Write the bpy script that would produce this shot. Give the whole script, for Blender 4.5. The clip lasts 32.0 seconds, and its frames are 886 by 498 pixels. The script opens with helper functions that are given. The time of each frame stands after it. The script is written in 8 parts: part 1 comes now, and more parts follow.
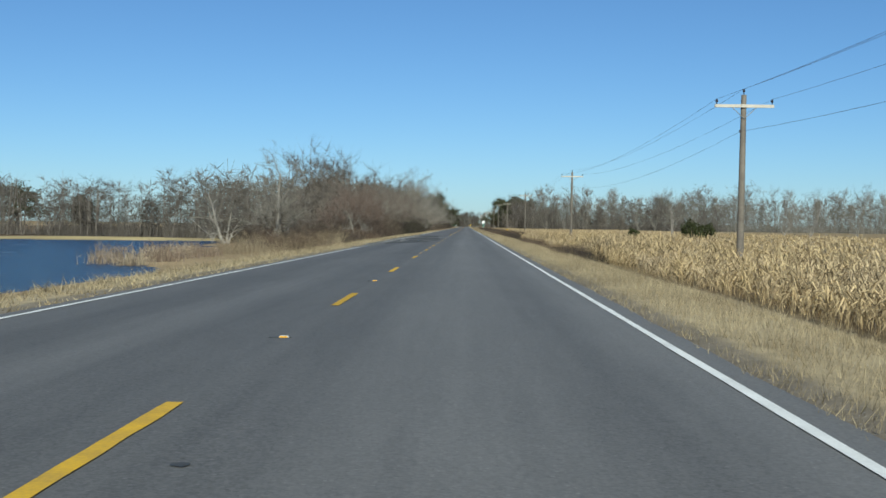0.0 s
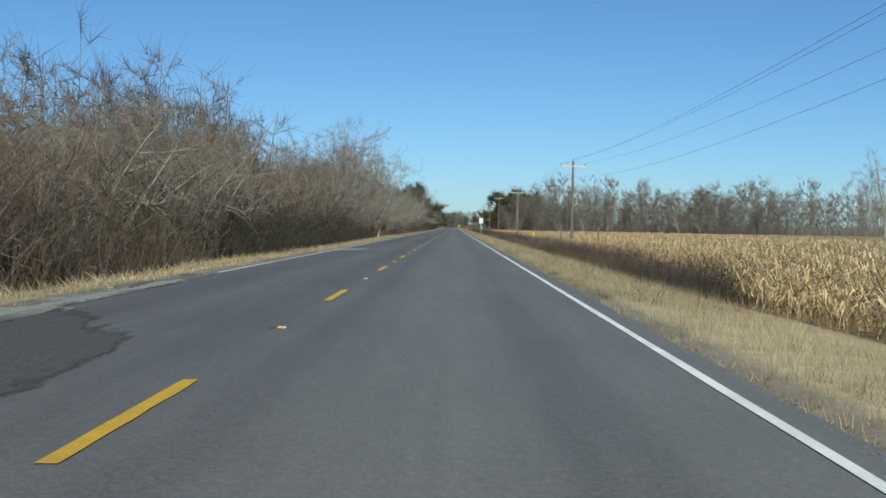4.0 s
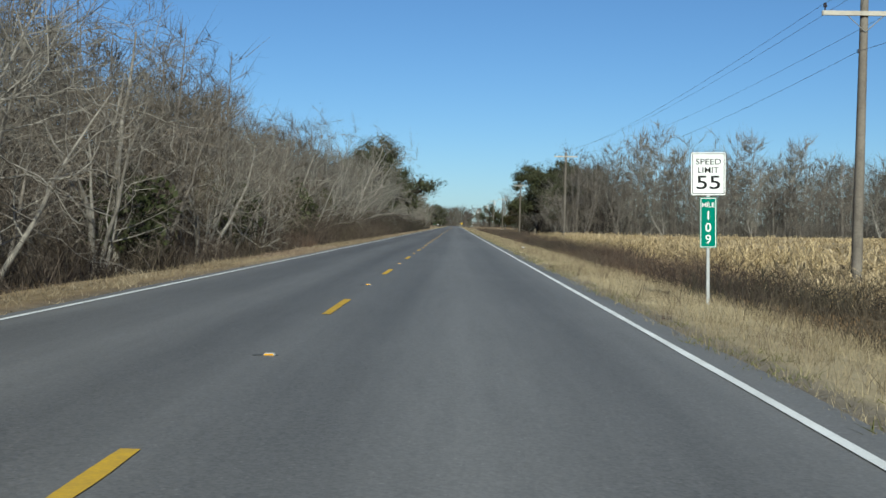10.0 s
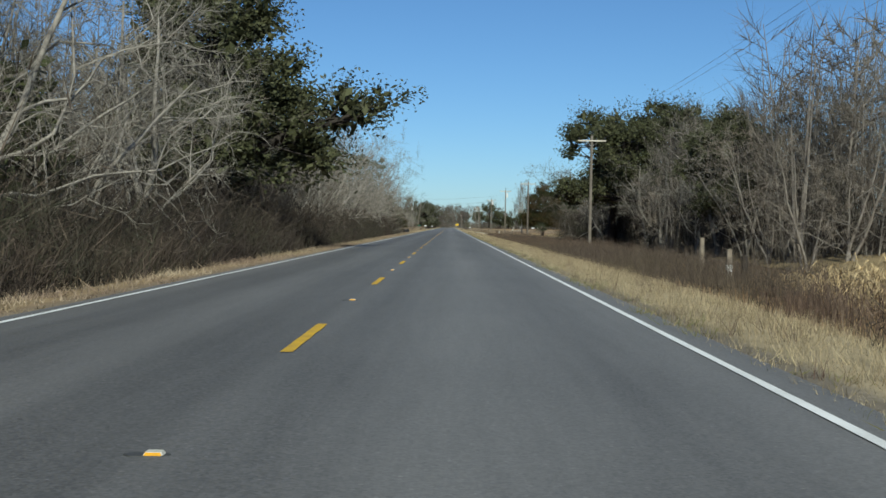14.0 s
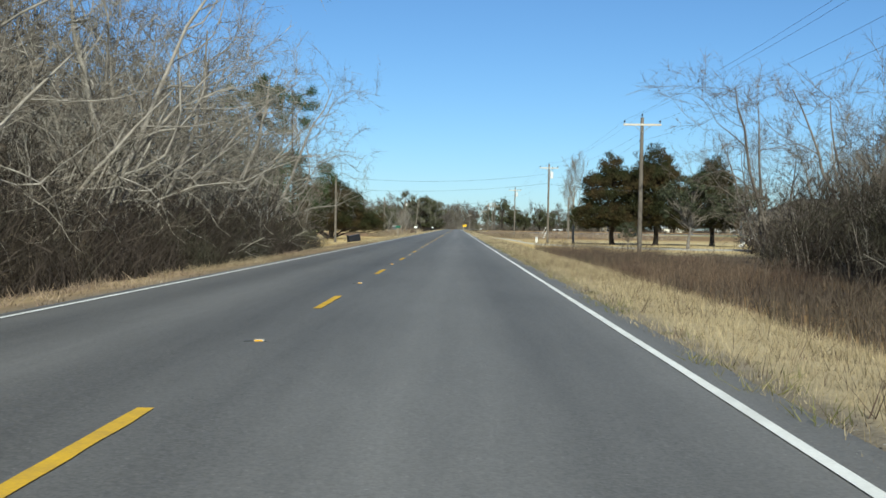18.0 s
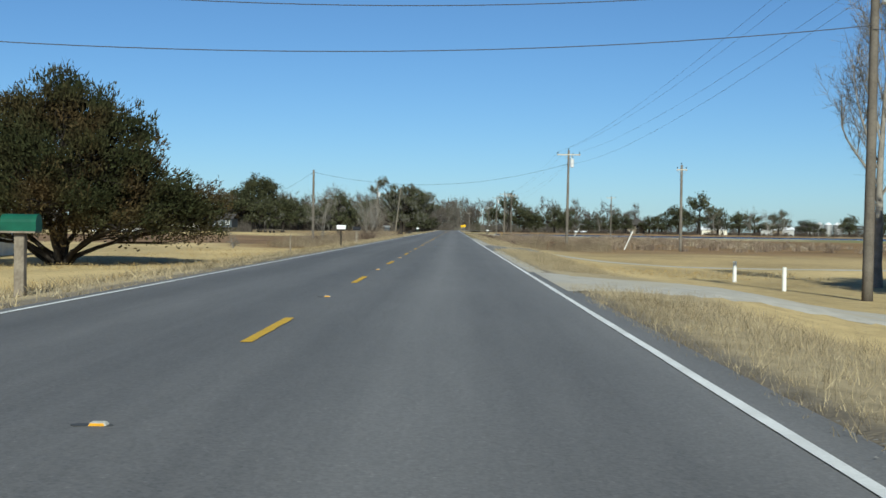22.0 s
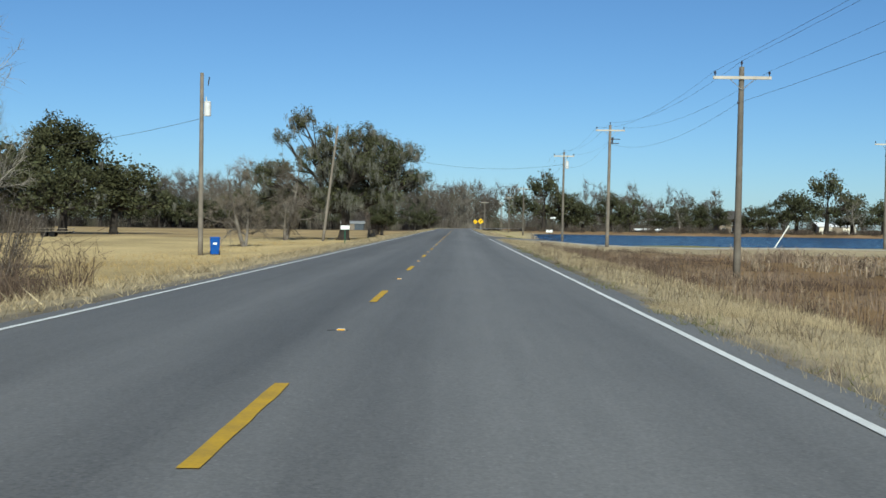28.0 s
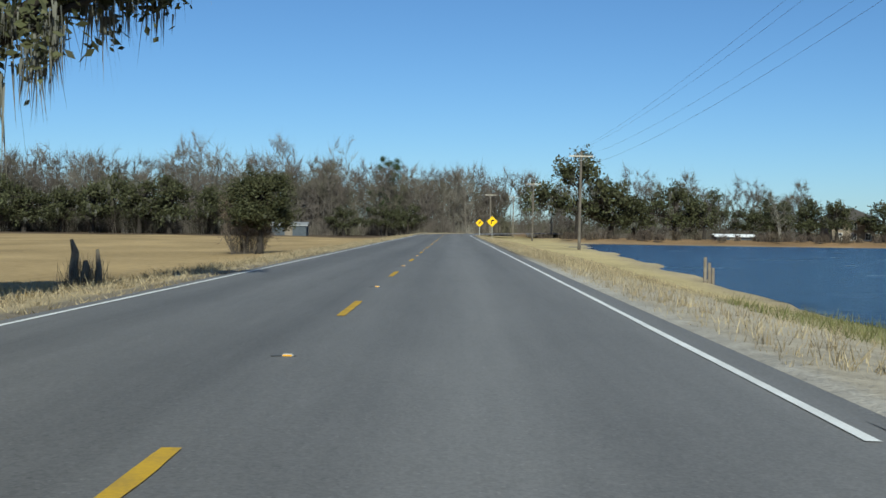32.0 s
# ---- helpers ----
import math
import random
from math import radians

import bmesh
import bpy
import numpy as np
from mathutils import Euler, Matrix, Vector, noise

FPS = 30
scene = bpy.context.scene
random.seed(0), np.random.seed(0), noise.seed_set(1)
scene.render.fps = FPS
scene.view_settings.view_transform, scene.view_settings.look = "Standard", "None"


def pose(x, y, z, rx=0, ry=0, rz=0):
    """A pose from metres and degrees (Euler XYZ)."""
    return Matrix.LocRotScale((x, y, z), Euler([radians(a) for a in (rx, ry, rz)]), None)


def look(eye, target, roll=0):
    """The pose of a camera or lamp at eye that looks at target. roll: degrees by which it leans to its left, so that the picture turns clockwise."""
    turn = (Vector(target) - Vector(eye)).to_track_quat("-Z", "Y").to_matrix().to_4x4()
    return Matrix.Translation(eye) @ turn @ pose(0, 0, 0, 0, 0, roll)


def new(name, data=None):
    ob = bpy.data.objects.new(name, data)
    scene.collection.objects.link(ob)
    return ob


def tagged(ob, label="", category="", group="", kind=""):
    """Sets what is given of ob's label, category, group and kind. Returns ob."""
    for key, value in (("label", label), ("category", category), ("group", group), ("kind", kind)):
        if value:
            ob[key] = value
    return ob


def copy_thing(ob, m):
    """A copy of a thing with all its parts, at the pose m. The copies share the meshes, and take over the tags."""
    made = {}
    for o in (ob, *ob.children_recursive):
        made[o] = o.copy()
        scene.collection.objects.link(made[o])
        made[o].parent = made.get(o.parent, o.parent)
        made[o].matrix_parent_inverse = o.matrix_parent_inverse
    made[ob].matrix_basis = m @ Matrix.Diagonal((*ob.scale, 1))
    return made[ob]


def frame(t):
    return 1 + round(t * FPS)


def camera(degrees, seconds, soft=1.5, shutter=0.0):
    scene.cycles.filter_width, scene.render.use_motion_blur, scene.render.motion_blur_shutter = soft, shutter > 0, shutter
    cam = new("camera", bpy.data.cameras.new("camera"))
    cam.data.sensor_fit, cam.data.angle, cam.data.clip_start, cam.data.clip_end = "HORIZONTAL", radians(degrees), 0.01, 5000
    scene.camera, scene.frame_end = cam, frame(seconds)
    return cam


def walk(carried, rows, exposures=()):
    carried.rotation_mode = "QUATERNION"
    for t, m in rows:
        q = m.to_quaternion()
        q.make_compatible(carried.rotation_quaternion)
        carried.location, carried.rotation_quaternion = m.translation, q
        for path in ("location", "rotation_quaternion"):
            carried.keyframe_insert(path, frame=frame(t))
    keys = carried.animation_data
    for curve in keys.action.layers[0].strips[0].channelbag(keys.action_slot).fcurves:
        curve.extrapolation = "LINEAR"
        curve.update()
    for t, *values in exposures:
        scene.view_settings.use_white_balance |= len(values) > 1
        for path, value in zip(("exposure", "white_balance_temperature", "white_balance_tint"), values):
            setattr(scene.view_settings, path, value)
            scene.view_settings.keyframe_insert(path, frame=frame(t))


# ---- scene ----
cam = camera(37.88, 32.0, soft=1.55)
# seconds, x, y, z, yaw, pitch, roll
PATH = [
    (0, 1.683, 0.00, 1.054, 1.038, -1.046, -0.746),
    (0.5, 1.619, 14.98, 1.056, 0.869, -1.061, -0.820),
    (1, 1.572, 30.04, 1.051, 0.653, -1.137, -0.742),
    (1.5, 1.570, 45.24, 1.059, 0.436, -1.147, -0.844),
    (2, 1.598, 60.44, 1.046, 0.368, -1.123, -0.838),
    (2.5, 1.633, 75.47, 1.059, 0.433, -0.847, -0.853),
    (3, 1.666, 90.44, 1.043, 0.476, -1.106, -0.910),
    (6, 1.827, 182.45, 1.059, 0.651, -0.715, -0.653),
    (6.5, 1.764, 197.74, 1.059, 0.744, -1.093, -0.854),
    (7, 1.702, 213.08, 1.063, 0.657, -1.075, -0.798),
    (7.5, 1.646, 228.52, 1.059, 0.630, -1.114, -0.840),
    (8, 1.597, 244.00, 1.062, 0.530, -1.126, -0.989),
    (8.5, 1.549, 259.49, 1.059, 0.526, -0.878, -0.836),
    (9, 1.518, 275.02, 1.022, 0.538, -0.794, -0.910),
    (9.5, 1.513, 290.60, 1.057, 0.497, -0.862, -0.861),
    (10, 1.509, 306.25, 1.082, 0.569, -1.090, -0.915),
    (11, 1.498, 337.94, 1.045, 0.674, -0.853, -0.814),
    (11.5, 1.462, 353.63, 1.059, 0.703, -1.019, -0.845),
    (12, 1.413, 369.35, 1.071, 0.708, -1.173, -0.896),
    (12.5, 1.357, 385.22, 1.060, 0.692, -1.023, -0.825),
    (13, 1.315, 401.16, 1.051, 0.643, -0.882, -0.721),
    (13.5, 1.299, 417.09, 1.058, 0.484, -0.932, -0.859),
    (14, 1.329, 432.76, 1.057, 0.302, -1.033, -0.736),
    (14.5, 1.407, 447.91, 1.059, -0.027, -0.843, -0.846),
    (16.5, 1.739, 501.35, 1.059, 0.304, -1.203, -0.859),
    (17, 1.766, 516.72, 1.080, 0.446, -1.199, -0.887),
    (17.5, 1.781, 532.59, 1.059, 0.445, -1.014, -0.843),
    (18, 1.784, 548.69, 1.072, 0.620, -0.980, -0.732),
    (18.5, 1.771, 564.77, 1.061, 0.541, -1.265, -0.851),
    (19, 1.756, 580.81, 1.062, 0.544, -1.220, -0.787),
    (20, 1.742, 612.70, 1.045, 0.514, -1.118, -0.865),
    (21, 1.779, 644.44, 1.058, 0.491, -1.174, -0.707),
    (21.5, 1.791, 660.19, 1.061, 0.486, -1.089, -0.866),
    (22, 1.804, 675.92, 1.027, 0.477, -0.943, -0.802),
    (22.5, 1.821, 691.71, 1.059, 0.498, -0.903, -0.848),
    (23, 1.831, 707.48, 1.036, 0.531, -1.015, -0.639),
    (23.5, 1.826, 723.12, 1.059, 0.634, -1.154, -0.873),
    (24, 1.797, 738.77, 1.065, 0.775, -1.203, -0.848),
    (24.5, 1.743, 754.51, 1.060, 0.765, -0.985, -0.858),
    (25, 1.666, 770.30, 1.069, 0.865, -1.053, -0.918),
    (25.5, 1.582, 786.08, 1.059, 0.989, -1.053, -0.845),
    (27.5, 1.176, 848.87, 1.069, 0.799, -0.977, -1.028),
    (28, 1.182, 864.41, 1.096, 0.725, -1.113, -0.752),
    (28.5, 1.161, 879.56, 1.061, 0.503, -1.281, -0.894),
    (29, 1.138, 894.77, 1.066, 0.554, -1.072, -0.988),
    (29.5, 1.124, 910.33, 1.064, 0.620, -1.046, -0.865),
    (30, 1.113, 926.08, 1.065, 0.409, -0.975, -1.021),
    (30.5, 1.112, 941.86, 1.054, 0.110, -0.888, -0.842),
    (31, 1.158, 957.59, 1.076, 0.081, -1.066, -1.071),
    (32, 1.321, 988.93, 1.071, 0.464, -0.976, -0.827),
]

walk(cam, [(r[0], pose(r[1], r[2], r[3], 90 + r[5], r[6], r[4])) for r in PATH],
     exposures=[(0.0, 0.2, 6150, -4), (11.0, 0.2 - 0.04, 6150, -4), (13.0, 0.2 - 0.1, 6150, -4), (14.5, 0.2, 6200, -4), (17.0, 0.2 + 0.24, 6300, -4), (20.4, 0.2 + 0.26, 6300, -4), (22.0, 0.2 - 0.04, 6150, -4), (32.0, 0.2, 6150, -4)])

# ---- light ----
SUN_EL, SUN_AZ = radians(32), radians(173)   # low winter sun behind the camera, a little to its right
sky = bpy.data.worlds.new("sky")
scene.world = sky
sky.use_nodes = True
wn = sky.node_tree.nodes
wl = sky.node_tree.links
tex = wn.new("ShaderNodeTexSky")
tex.sky_type = "NISHITA"
tex.sun_disc = False
tex.sun_elevation = SUN_EL
tex.sun_rotation = SUN_AZ
tex.altitude, tex.air_density, tex.dust_density, tex.ozone_density = 2500.0, 1.0, 2.5, 6.5
wn["Background"].inputs["Strength"].default_value = 0.083
rich = wn.new("ShaderNodeHueSaturation")
rich.inputs["Saturation"].default_value = 1.02
rich.inputs["Hue"].default_value = 0.503
wl.new(tex.outputs["Color"], rich.inputs["Color"])
wl.new(rich.outputs["Color"], wn["Background"].inputs["Color"])
sun = new("sun", bpy.data.lights.new("sun", "SUN"))
sun.data.energy, sun.data.angle, sun.data.color = 5.0, radians(0.6), (1.0, 0.94, 0.85)
SUN_FROM = Vector((math.sin(SUN_AZ) * math.cos(SUN_EL), math.cos(SUN_AZ) * math.cos(SUN_EL), math.sin(SUN_EL)))
sun.matrix_world = look(SUN_FROM * 50, (0, 0, 0))


# ---- materials ----
def mat(name, a, b=None, rough=0.8, scale=4.0, fine=60.0, bump=0.0, metal=0.0, island=0.0, random_ob=0.0, c=None, big=0.15,
        coords="Object", spec=0.12, trans=0.0):
    """Two or three colours mixed by noise at two scales, with relief; island and random_ob vary the brightness piece by piece."""
    m = bpy.data.materials.new(name)
    m.use_nodes = True
    n, l = m.node_tree.nodes, m.node_tree.links
    bsdf = n["Principled BSDF"]
    bsdf.inputs["Roughness"].default_value = rough
    bsdf.inputs["Metallic"].default_value = metal
    bsdf.inputs["Specular IOR Level"].default_value = spec
    b = b or tuple(v * 0.7 for v in a)
    tc = n.new("ShaderNodeTexCoord")
    geo = n.new("ShaderNodeNewGeometry")
    at = geo.outputs["Position"] if coords == "World" else tc.outputs["Object"]
    n1 = n.new("ShaderNodeTexNoise")
    n1.inputs["Scale"].default_value, n1.inputs["Detail"].default_value = scale, 5
    n2 = n.new("ShaderNodeTexNoise")
    n2.inputs["Scale"].default_value, n2.inputs["Detail"].default_value = fine, 3
    for q in (n1, n2):
        l.new(at, q.inputs["Vector"])
    half = n.new("ShaderNodeMath")
    half.operation = "MULTIPLY_ADD"
    l.new(n2.outputs["Fac"], half.inputs[0])
    half.inputs[1].default_value = 0.6
    l.new(n1.outputs["Fac"], half.inputs[2])
    ramp = n.new("ShaderNodeValToRGB")
    ramp.color_ramp.elements[0].position, ramp.color_ramp.elements[1].position = 0.55, 1.05
    ramp.color_ramp.elements[0].color, ramp.color_ramp.elements[1].color = (*a, 1), (*b, 1)
    l.new(half.outputs[0], ramp.inputs["Fac"])
    col = ramp.outputs["Color"]
    if c:
        n3 = n.new("ShaderNodeTexNoise")
        n3.inputs["Scale"].default_value, n3.inputs["Detail"].default_value = big, 4
        l.new(at, n3.inputs["Vector"])
        r3 = n.new("ShaderNodeValToRGB")
        r3.color_ramp.elements[0].position, r3.color_ramp.elements[1].position = 0.45, 0.65
        l.new(n3.outputs["Fac"], r3.inputs["Fac"])
        mx = n.new("ShaderNodeMix")
        mx.data_type = "RGBA"
        l.new(r3.outputs["Color"], mx.inputs["Factor"])
        l.new(col, mx.inputs["A"])
        mx.inputs["B"].default_value = (*c, 1)
        col = mx.outputs["Result"]
    for source, amount in ((geo.outputs["Random Per Island"], island), (None, random_ob)):
        if amount:
            if source is None:
                source = n.new("ShaderNodeObjectInfo").outputs["Random"]
            k = n.new("ShaderNodeMapRange")
            k.inputs["To Min"].default_value, k.inputs["To Max"].default_value = 1 - amount, 1 + amount
            l.new(source, k.inputs["Value"])
            hsv = n.new("ShaderNodeHueSaturation")
            l.new(k.outputs["Result"], hsv.inputs["Value"])
            l.new(col, hsv.inputs["Color"])
            col = hsv.outputs["Color"]
    l.new(col, bsdf.inputs["Base Color"])
    if trans:
        mixs, tr = n.new("ShaderNodeMixShader"), n.new("ShaderNodeBsdfTranslucent")
        l.new(col, tr.inputs["Color"])
        mixs.inputs[0].default_value = trans
        l.new(bsdf.outputs[0], mixs.inputs[1])
        l.new(tr.outputs[0], mixs.inputs[2])
        l.new(mixs.outputs[0], n["Material Output"].inputs["Surface"])
    if bump:
        bp = n.new("ShaderNodeBump")
        bp.inputs["Strength"].default_value, bp.inputs["Distance"].default_value = min(1.0, bump * 10), bump
        l.new(half.outputs[0], bp.inputs["Height"])
        l.new(bp.outputs["Normal"], bsdf.inputs["Normal"])
    return m


M_yellow = mat("yellow road paint", (0.62, 0.38, 0.03), (0.42, 0.27, 0.05), 0.7, 3, 40, 0.002, coords="World", random_ob=0.12)
M_white = mat("white road paint", (0.78, 0.78, 0.76), (0.6, 0.6, 0.58), 0.7, 1.5, 30, 0.002, coords="World")
M_amber = mat("amber reflector plastic", (0.7, 0.35, 0.03), None, 0.25)
M_ceramic = mat("pale marker body", (0.6, 0.57, 0.48), None, 0.5)
M_tar = mat("black crack tar", (0.045, 0.045, 0.045), (0.075, 0.075, 0.075), 0.6, 6, 60)
M_apron = mat("worn asphalt with pale gravel", (0.085, 0.083, 0.082), (0.12, 0.118, 0.112), 0.95, 0.6, 30, 0.006, coords="World", c=(0.25, 0.24, 0.21), big=0.45)
M_gravel = mat("pale crushed gravel", (0.50, 0.47, 0.41), (0.36, 0.335, 0.29), 0.95, 2.5, 45, 0.012, coords="World", c=(0.44, 0.39, 0.30), big=0.3)
M_pulloff = mat("grey gravelly asphalt", (0.19, 0.185, 0.175), (0.125, 0.122, 0.117), 0.95, 1.5, 55, 0.004, coords="World", c=(0.30, 0.29, 0.265), big=0.9)
M_concrete = mat("pale concrete", (0.36, 0.35, 0.33), (0.27, 0.262, 0.245), 0.9, 1.2, 40, 0.003, coords="World")
M_grit = mat("grey grit", (0.33, 0.315, 0.285), (0.21, 0.2, 0.18), 0.95, 2.5, 45, 0.004, coords="World", island=0.3)
# twigs of the far woods: distance haze is painted in by a lighter colour
M_twig_haze = mat("dense grey brown twigs with haze in the colour", (0.135, 0.116, 0.102), (0.08, 0.069, 0.061), 0.95, 0.5, 5, 0, island=0.4, random_ob=0.15, c=(0.09, 0.085, 0.06), big=0.12)
M_grass = mat("dry grass", (0.47, 0.39, 0.245), (0.30, 0.242, 0.152), 0.9, 0.5, 6, 0, island=0.5, coords="World", c=(0.215, 0.17, 0.105), big=0.55, trans=0.25)
M_grass_dull = mat("dull brown grass", (0.33, 0.27, 0.18), (0.22, 0.175, 0.115), 0.9, 0.5, 6, 0, island=0.45, coords="World", c=(0.17, 0.13, 0.085), big=0.3, trans=0.2)
M_rust = mat("dark rust brown weeds", (0.105, 0.072, 0.054), (0.062, 0.042, 0.033), 0.95, 0.5, 5, 0, island=0.5, coords="World", c=(0.15, 0.112, 0.08), big=0.3, trans=0.12)
M_grass_lawn = mat("short gold grass", (0.47, 0.35, 0.16), (0.36, 0.26, 0.12), 0.9, 0.5, 6, 0, island=0.3, coords="World", trans=0.25)
M_greengrass = mat("green and tan grass", (0.10, 0.115, 0.038), (0.20, 0.18, 0.08), 0.9, 0.8, 6, 0, island=0.35, coords="World", trans=0.25)
M_reed = mat("dry golden reeds", (0.53, 0.41, 0.23), (0.36, 0.265, 0.14), 0.85, 0.4, 5, 0, island=0.5, coords="World", c=(0.43, 0.34, 0.22), big=0.12, trans=0.2)
M_brush = mat("brown winter brush", (0.05, 0.039, 0.032), (0.088, 0.068, 0.054), 0.95, 0.5, 5, 0, island=0.5, coords="World", c=(0.075, 0.06, 0.042), big=0.2)
M_brush_dark = mat("dark winter brush", (0.03, 0.024, 0.021), (0.052, 0.041, 0.034), 0.95, 0.5, 5, 0, island=0.5, coords="World", c=(0.04, 0.04, 0.026), big=0.25)
M_weed = mat("rust brown weeds", (0.25, 0.19, 0.14), (0.15, 0.105, 0.078), 0.95, 0.5, 5, 0, island=0.45, coords="World", c=(0.36, 0.295, 0.205), big=0.25, trans=0.15)
M_bark = mat("grey bark", (0.24, 0.215, 0.185), (0.12, 0.10, 0.085), 0.95, 3, 25, 0.01, random_ob=0.2)
M_bark_pale = mat("pale bark", (0.34, 0.31, 0.27), (0.18, 0.163, 0.14), 0.95, 3, 25, 0.01, random_ob=0.15)
# dark bark, deepened to near black: shade of crown and moss is in the colour
M_bark_dark_shaded = mat("dark bark with crown shade in the colour", (0.022, 0.019, 0.017), (0.045, 0.038, 0.032), 0.95, 3, 25, 0.02)
# inner twigs: the wood's self-shadow is put into this darker colour
M_twig_shade = mat("grey brown twigs with wood shade in the colour", (0.125, 0.111, 0.095), (0.07, 0.061, 0.052), 0.95, 0.5, 5, 0, island=0.4, random_ob=0.2)
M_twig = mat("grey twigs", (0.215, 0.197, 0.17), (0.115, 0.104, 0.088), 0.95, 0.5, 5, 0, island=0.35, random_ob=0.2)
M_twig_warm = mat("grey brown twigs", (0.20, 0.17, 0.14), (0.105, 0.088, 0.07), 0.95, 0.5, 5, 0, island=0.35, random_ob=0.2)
M_twig_red = mat("reddish brown twigs", (0.17, 0.122, 0.098), (0.115, 0.083, 0.066), 0.95, 0.5, 5, 0, island=0.35, random_ob=0.15)
M_oak = mat("dark evergreen oak leaves", (0.046, 0.052, 0.024), (0.08, 0.08, 0.042), 0.55, 0.8, 6, 0, island=0.55, random_ob=0.15, trans=0.2)
M_moss = mat("grey hanging moss", (0.20, 0.195, 0.165), (0.11, 0.108, 0.09), 0.95, 0.8, 6, 0, island=0.35, trans=0.2)
M_cedar = mat("bronze green cedar sprays", (0.044, 0.042, 0.018), (0.024, 0.03, 0.012), 0.8, 0.6, 6, 0, island=0.5, c=(0.066, 0.044, 0.02), big=0.45, trans=0.15)
M_pine = mat("green pine needles", (0.055, 0.085, 0.032), (0.035, 0.055, 0.02), 0.7, 0.8, 6, 0, island=0.4, trans=0.15)
M_bushgreen = mat("dark green shrub leaves", (0.036, 0.045, 0.018), (0.06, 0.065, 0.028), 0.7, 1, 6, 0, island=0.45, trans=0.2)
M_yardleaf = mat("grey green leaves", (0.075, 0.082, 0.05), (0.045, 0.052, 0.03), 0.7, 1, 6, 0, island=0.45, trans=0.2)
M_pole = mat("weathered pole timber", (0.205, 0.18, 0.15), (0.12, 0.103, 0.085), 0.95, 1.5, 20, 0.006, random_ob=0.2)
M_arm = mat("pale crossarm timber", (0.52, 0.48, 0.41), (0.4, 0.36, 0.3), 0.9, 2, 20)
M_insul = mat("dark porcelain", (0.045, 0.04, 0.045), None, 0.25, spec=0.5)
M_wire = mat("aluminium wire", (0.09, 0.09, 0.095), None, 0.5)
M_can = mat("grey transformer paint", (0.62, 0.63, 0.63), (0.5, 0.5, 0.5), 0.4)
M_steel = mat("galvanised steel", (0.5, 0.5, 0.49), (0.38, 0.38, 0.37), 0.45, 4, 30, metal=0.6)
M_signwhite = mat("white sign sheeting", (0.82, 0.82, 0.8), (0.74, 0.74, 0.72), 0.45)
M_signblack = mat("black sign film", (0.015, 0.015, 0.015), None, 0.4)
M_signgreen = mat("green sign sheeting", (0.004, 0.18, 0.12), (0.004, 0.15, 0.10), 0.45)
M_signyellow = mat("yellow sign sheeting", (0.8, 0.5, 0.01), (0.72, 0.44, 0.01), 0.45)
M_oldwood = mat("weathered grey wood", (0.26, 0.22, 0.17), (0.14, 0.115, 0.09), 0.95, 3, 25, 0.006)
M_whitepost = mat("white paint", (0.78, 0.77, 0.73), (0.62, 0.61, 0.57), 0.7, 3, 20)
M_roofwhite = mat("white metal roof", (0.80, 0.81, 0.82), (0.72, 0.73, 0.74), 0.45, 1, 12)
M_wallwhite = mat("cream siding", (0.72, 0.69, 0.60), (0.62, 0.59, 0.5), 0.8, 2, 16)
M_wallgreige = mat("pale grey beige siding", (0.5, 0.485, 0.44), (0.42, 0.405, 0.36), 0.8, 2, 16)
# blue grey, lowered in value: the trees' shade on the cottage is in the colour
M_wallgrey = mat("blue grey siding with tree shade in the colour", (0.085, 0.097, 0.11), (0.06, 0.07, 0.08), 0.85, 2, 16)
M_roofdark = mat("dark shingles", (0.09, 0.08, 0.075), (0.055, 0.05, 0.045), 0.95, 3, 20, 0.01)
M_trim = mat("white trim", (0.78, 0.78, 0.76), None, 0.6)
M_blueplastic = mat("blue bin plastic", (0.012, 0.085, 0.33), (0.01, 0.06, 0.26), 0.45)
M_blackplastic = mat("black bin plastic", (0.012, 0.013, 0.016), (0.02, 0.02, 0.024), 0.45)
M_mailgreen = mat("dark green paint", (0.015, 0.10, 0.06), (0.012, 0.07, 0.045), 0.5)
M_rustiron = mat("rusty iron", (0.16, 0.075, 0.04), (0.09, 0.045, 0.028), 0.85, 6, 60, 0.002)
M_rubber = mat("black rubber", (0.012, 0.012, 0.012), None, 0.8)
M_litter = mat("white litter", (0.75, 0.75, 0.75), (0.6, 0.6, 0.62), 0.6)
M_yellowpl = mat("yellow plastic", (0.8, 0.45, 0.01), None, 0.5)
M_carwhite = mat("white car paint", (0.7, 0.7, 0.7), None, 0.3)
M_cardark = mat("dark car paint", (0.05, 0.055, 0.06), None, 0.3)

M_glass = bpy.data.materials.new("window glass")
M_glass.use_nodes = True
gb = M_glass.node_tree.nodes["Principled BSDF"]
gb.inputs["Base Color"].default_value = (0.03, 0.035, 0.04, 1)
gb.inputs["Roughness"].default_value = 0.05

# wind-ruffled pond water
M_water = bpy.data.materials.new("pond water")
M_water.use_nodes = True
n, l = M_water.node_tree.nodes, M_water.node_tree.links
wb = n["Principled BSDF"]
wb.inputs["Roughness"].default_value = 0.2
wb.inputs["IOR"].default_value = 1.33
g = n.new("ShaderNodeNewGeometry")
mp = n.new("ShaderNodeMapping")
mp.inputs["Scale"].default_value = (0.6, 1.6, 1)
l.new(g.outputs["Position"], mp.inputs["Vector"])
wv = n.new("ShaderNodeTexNoise")
wv.inputs["Scale"].default_value, wv.inputs["Detail"].default_value = 1.3, 6
l.new(mp.outputs[0], wv.inputs["Vector"])
mp2 = n.new("ShaderNodeMapping")
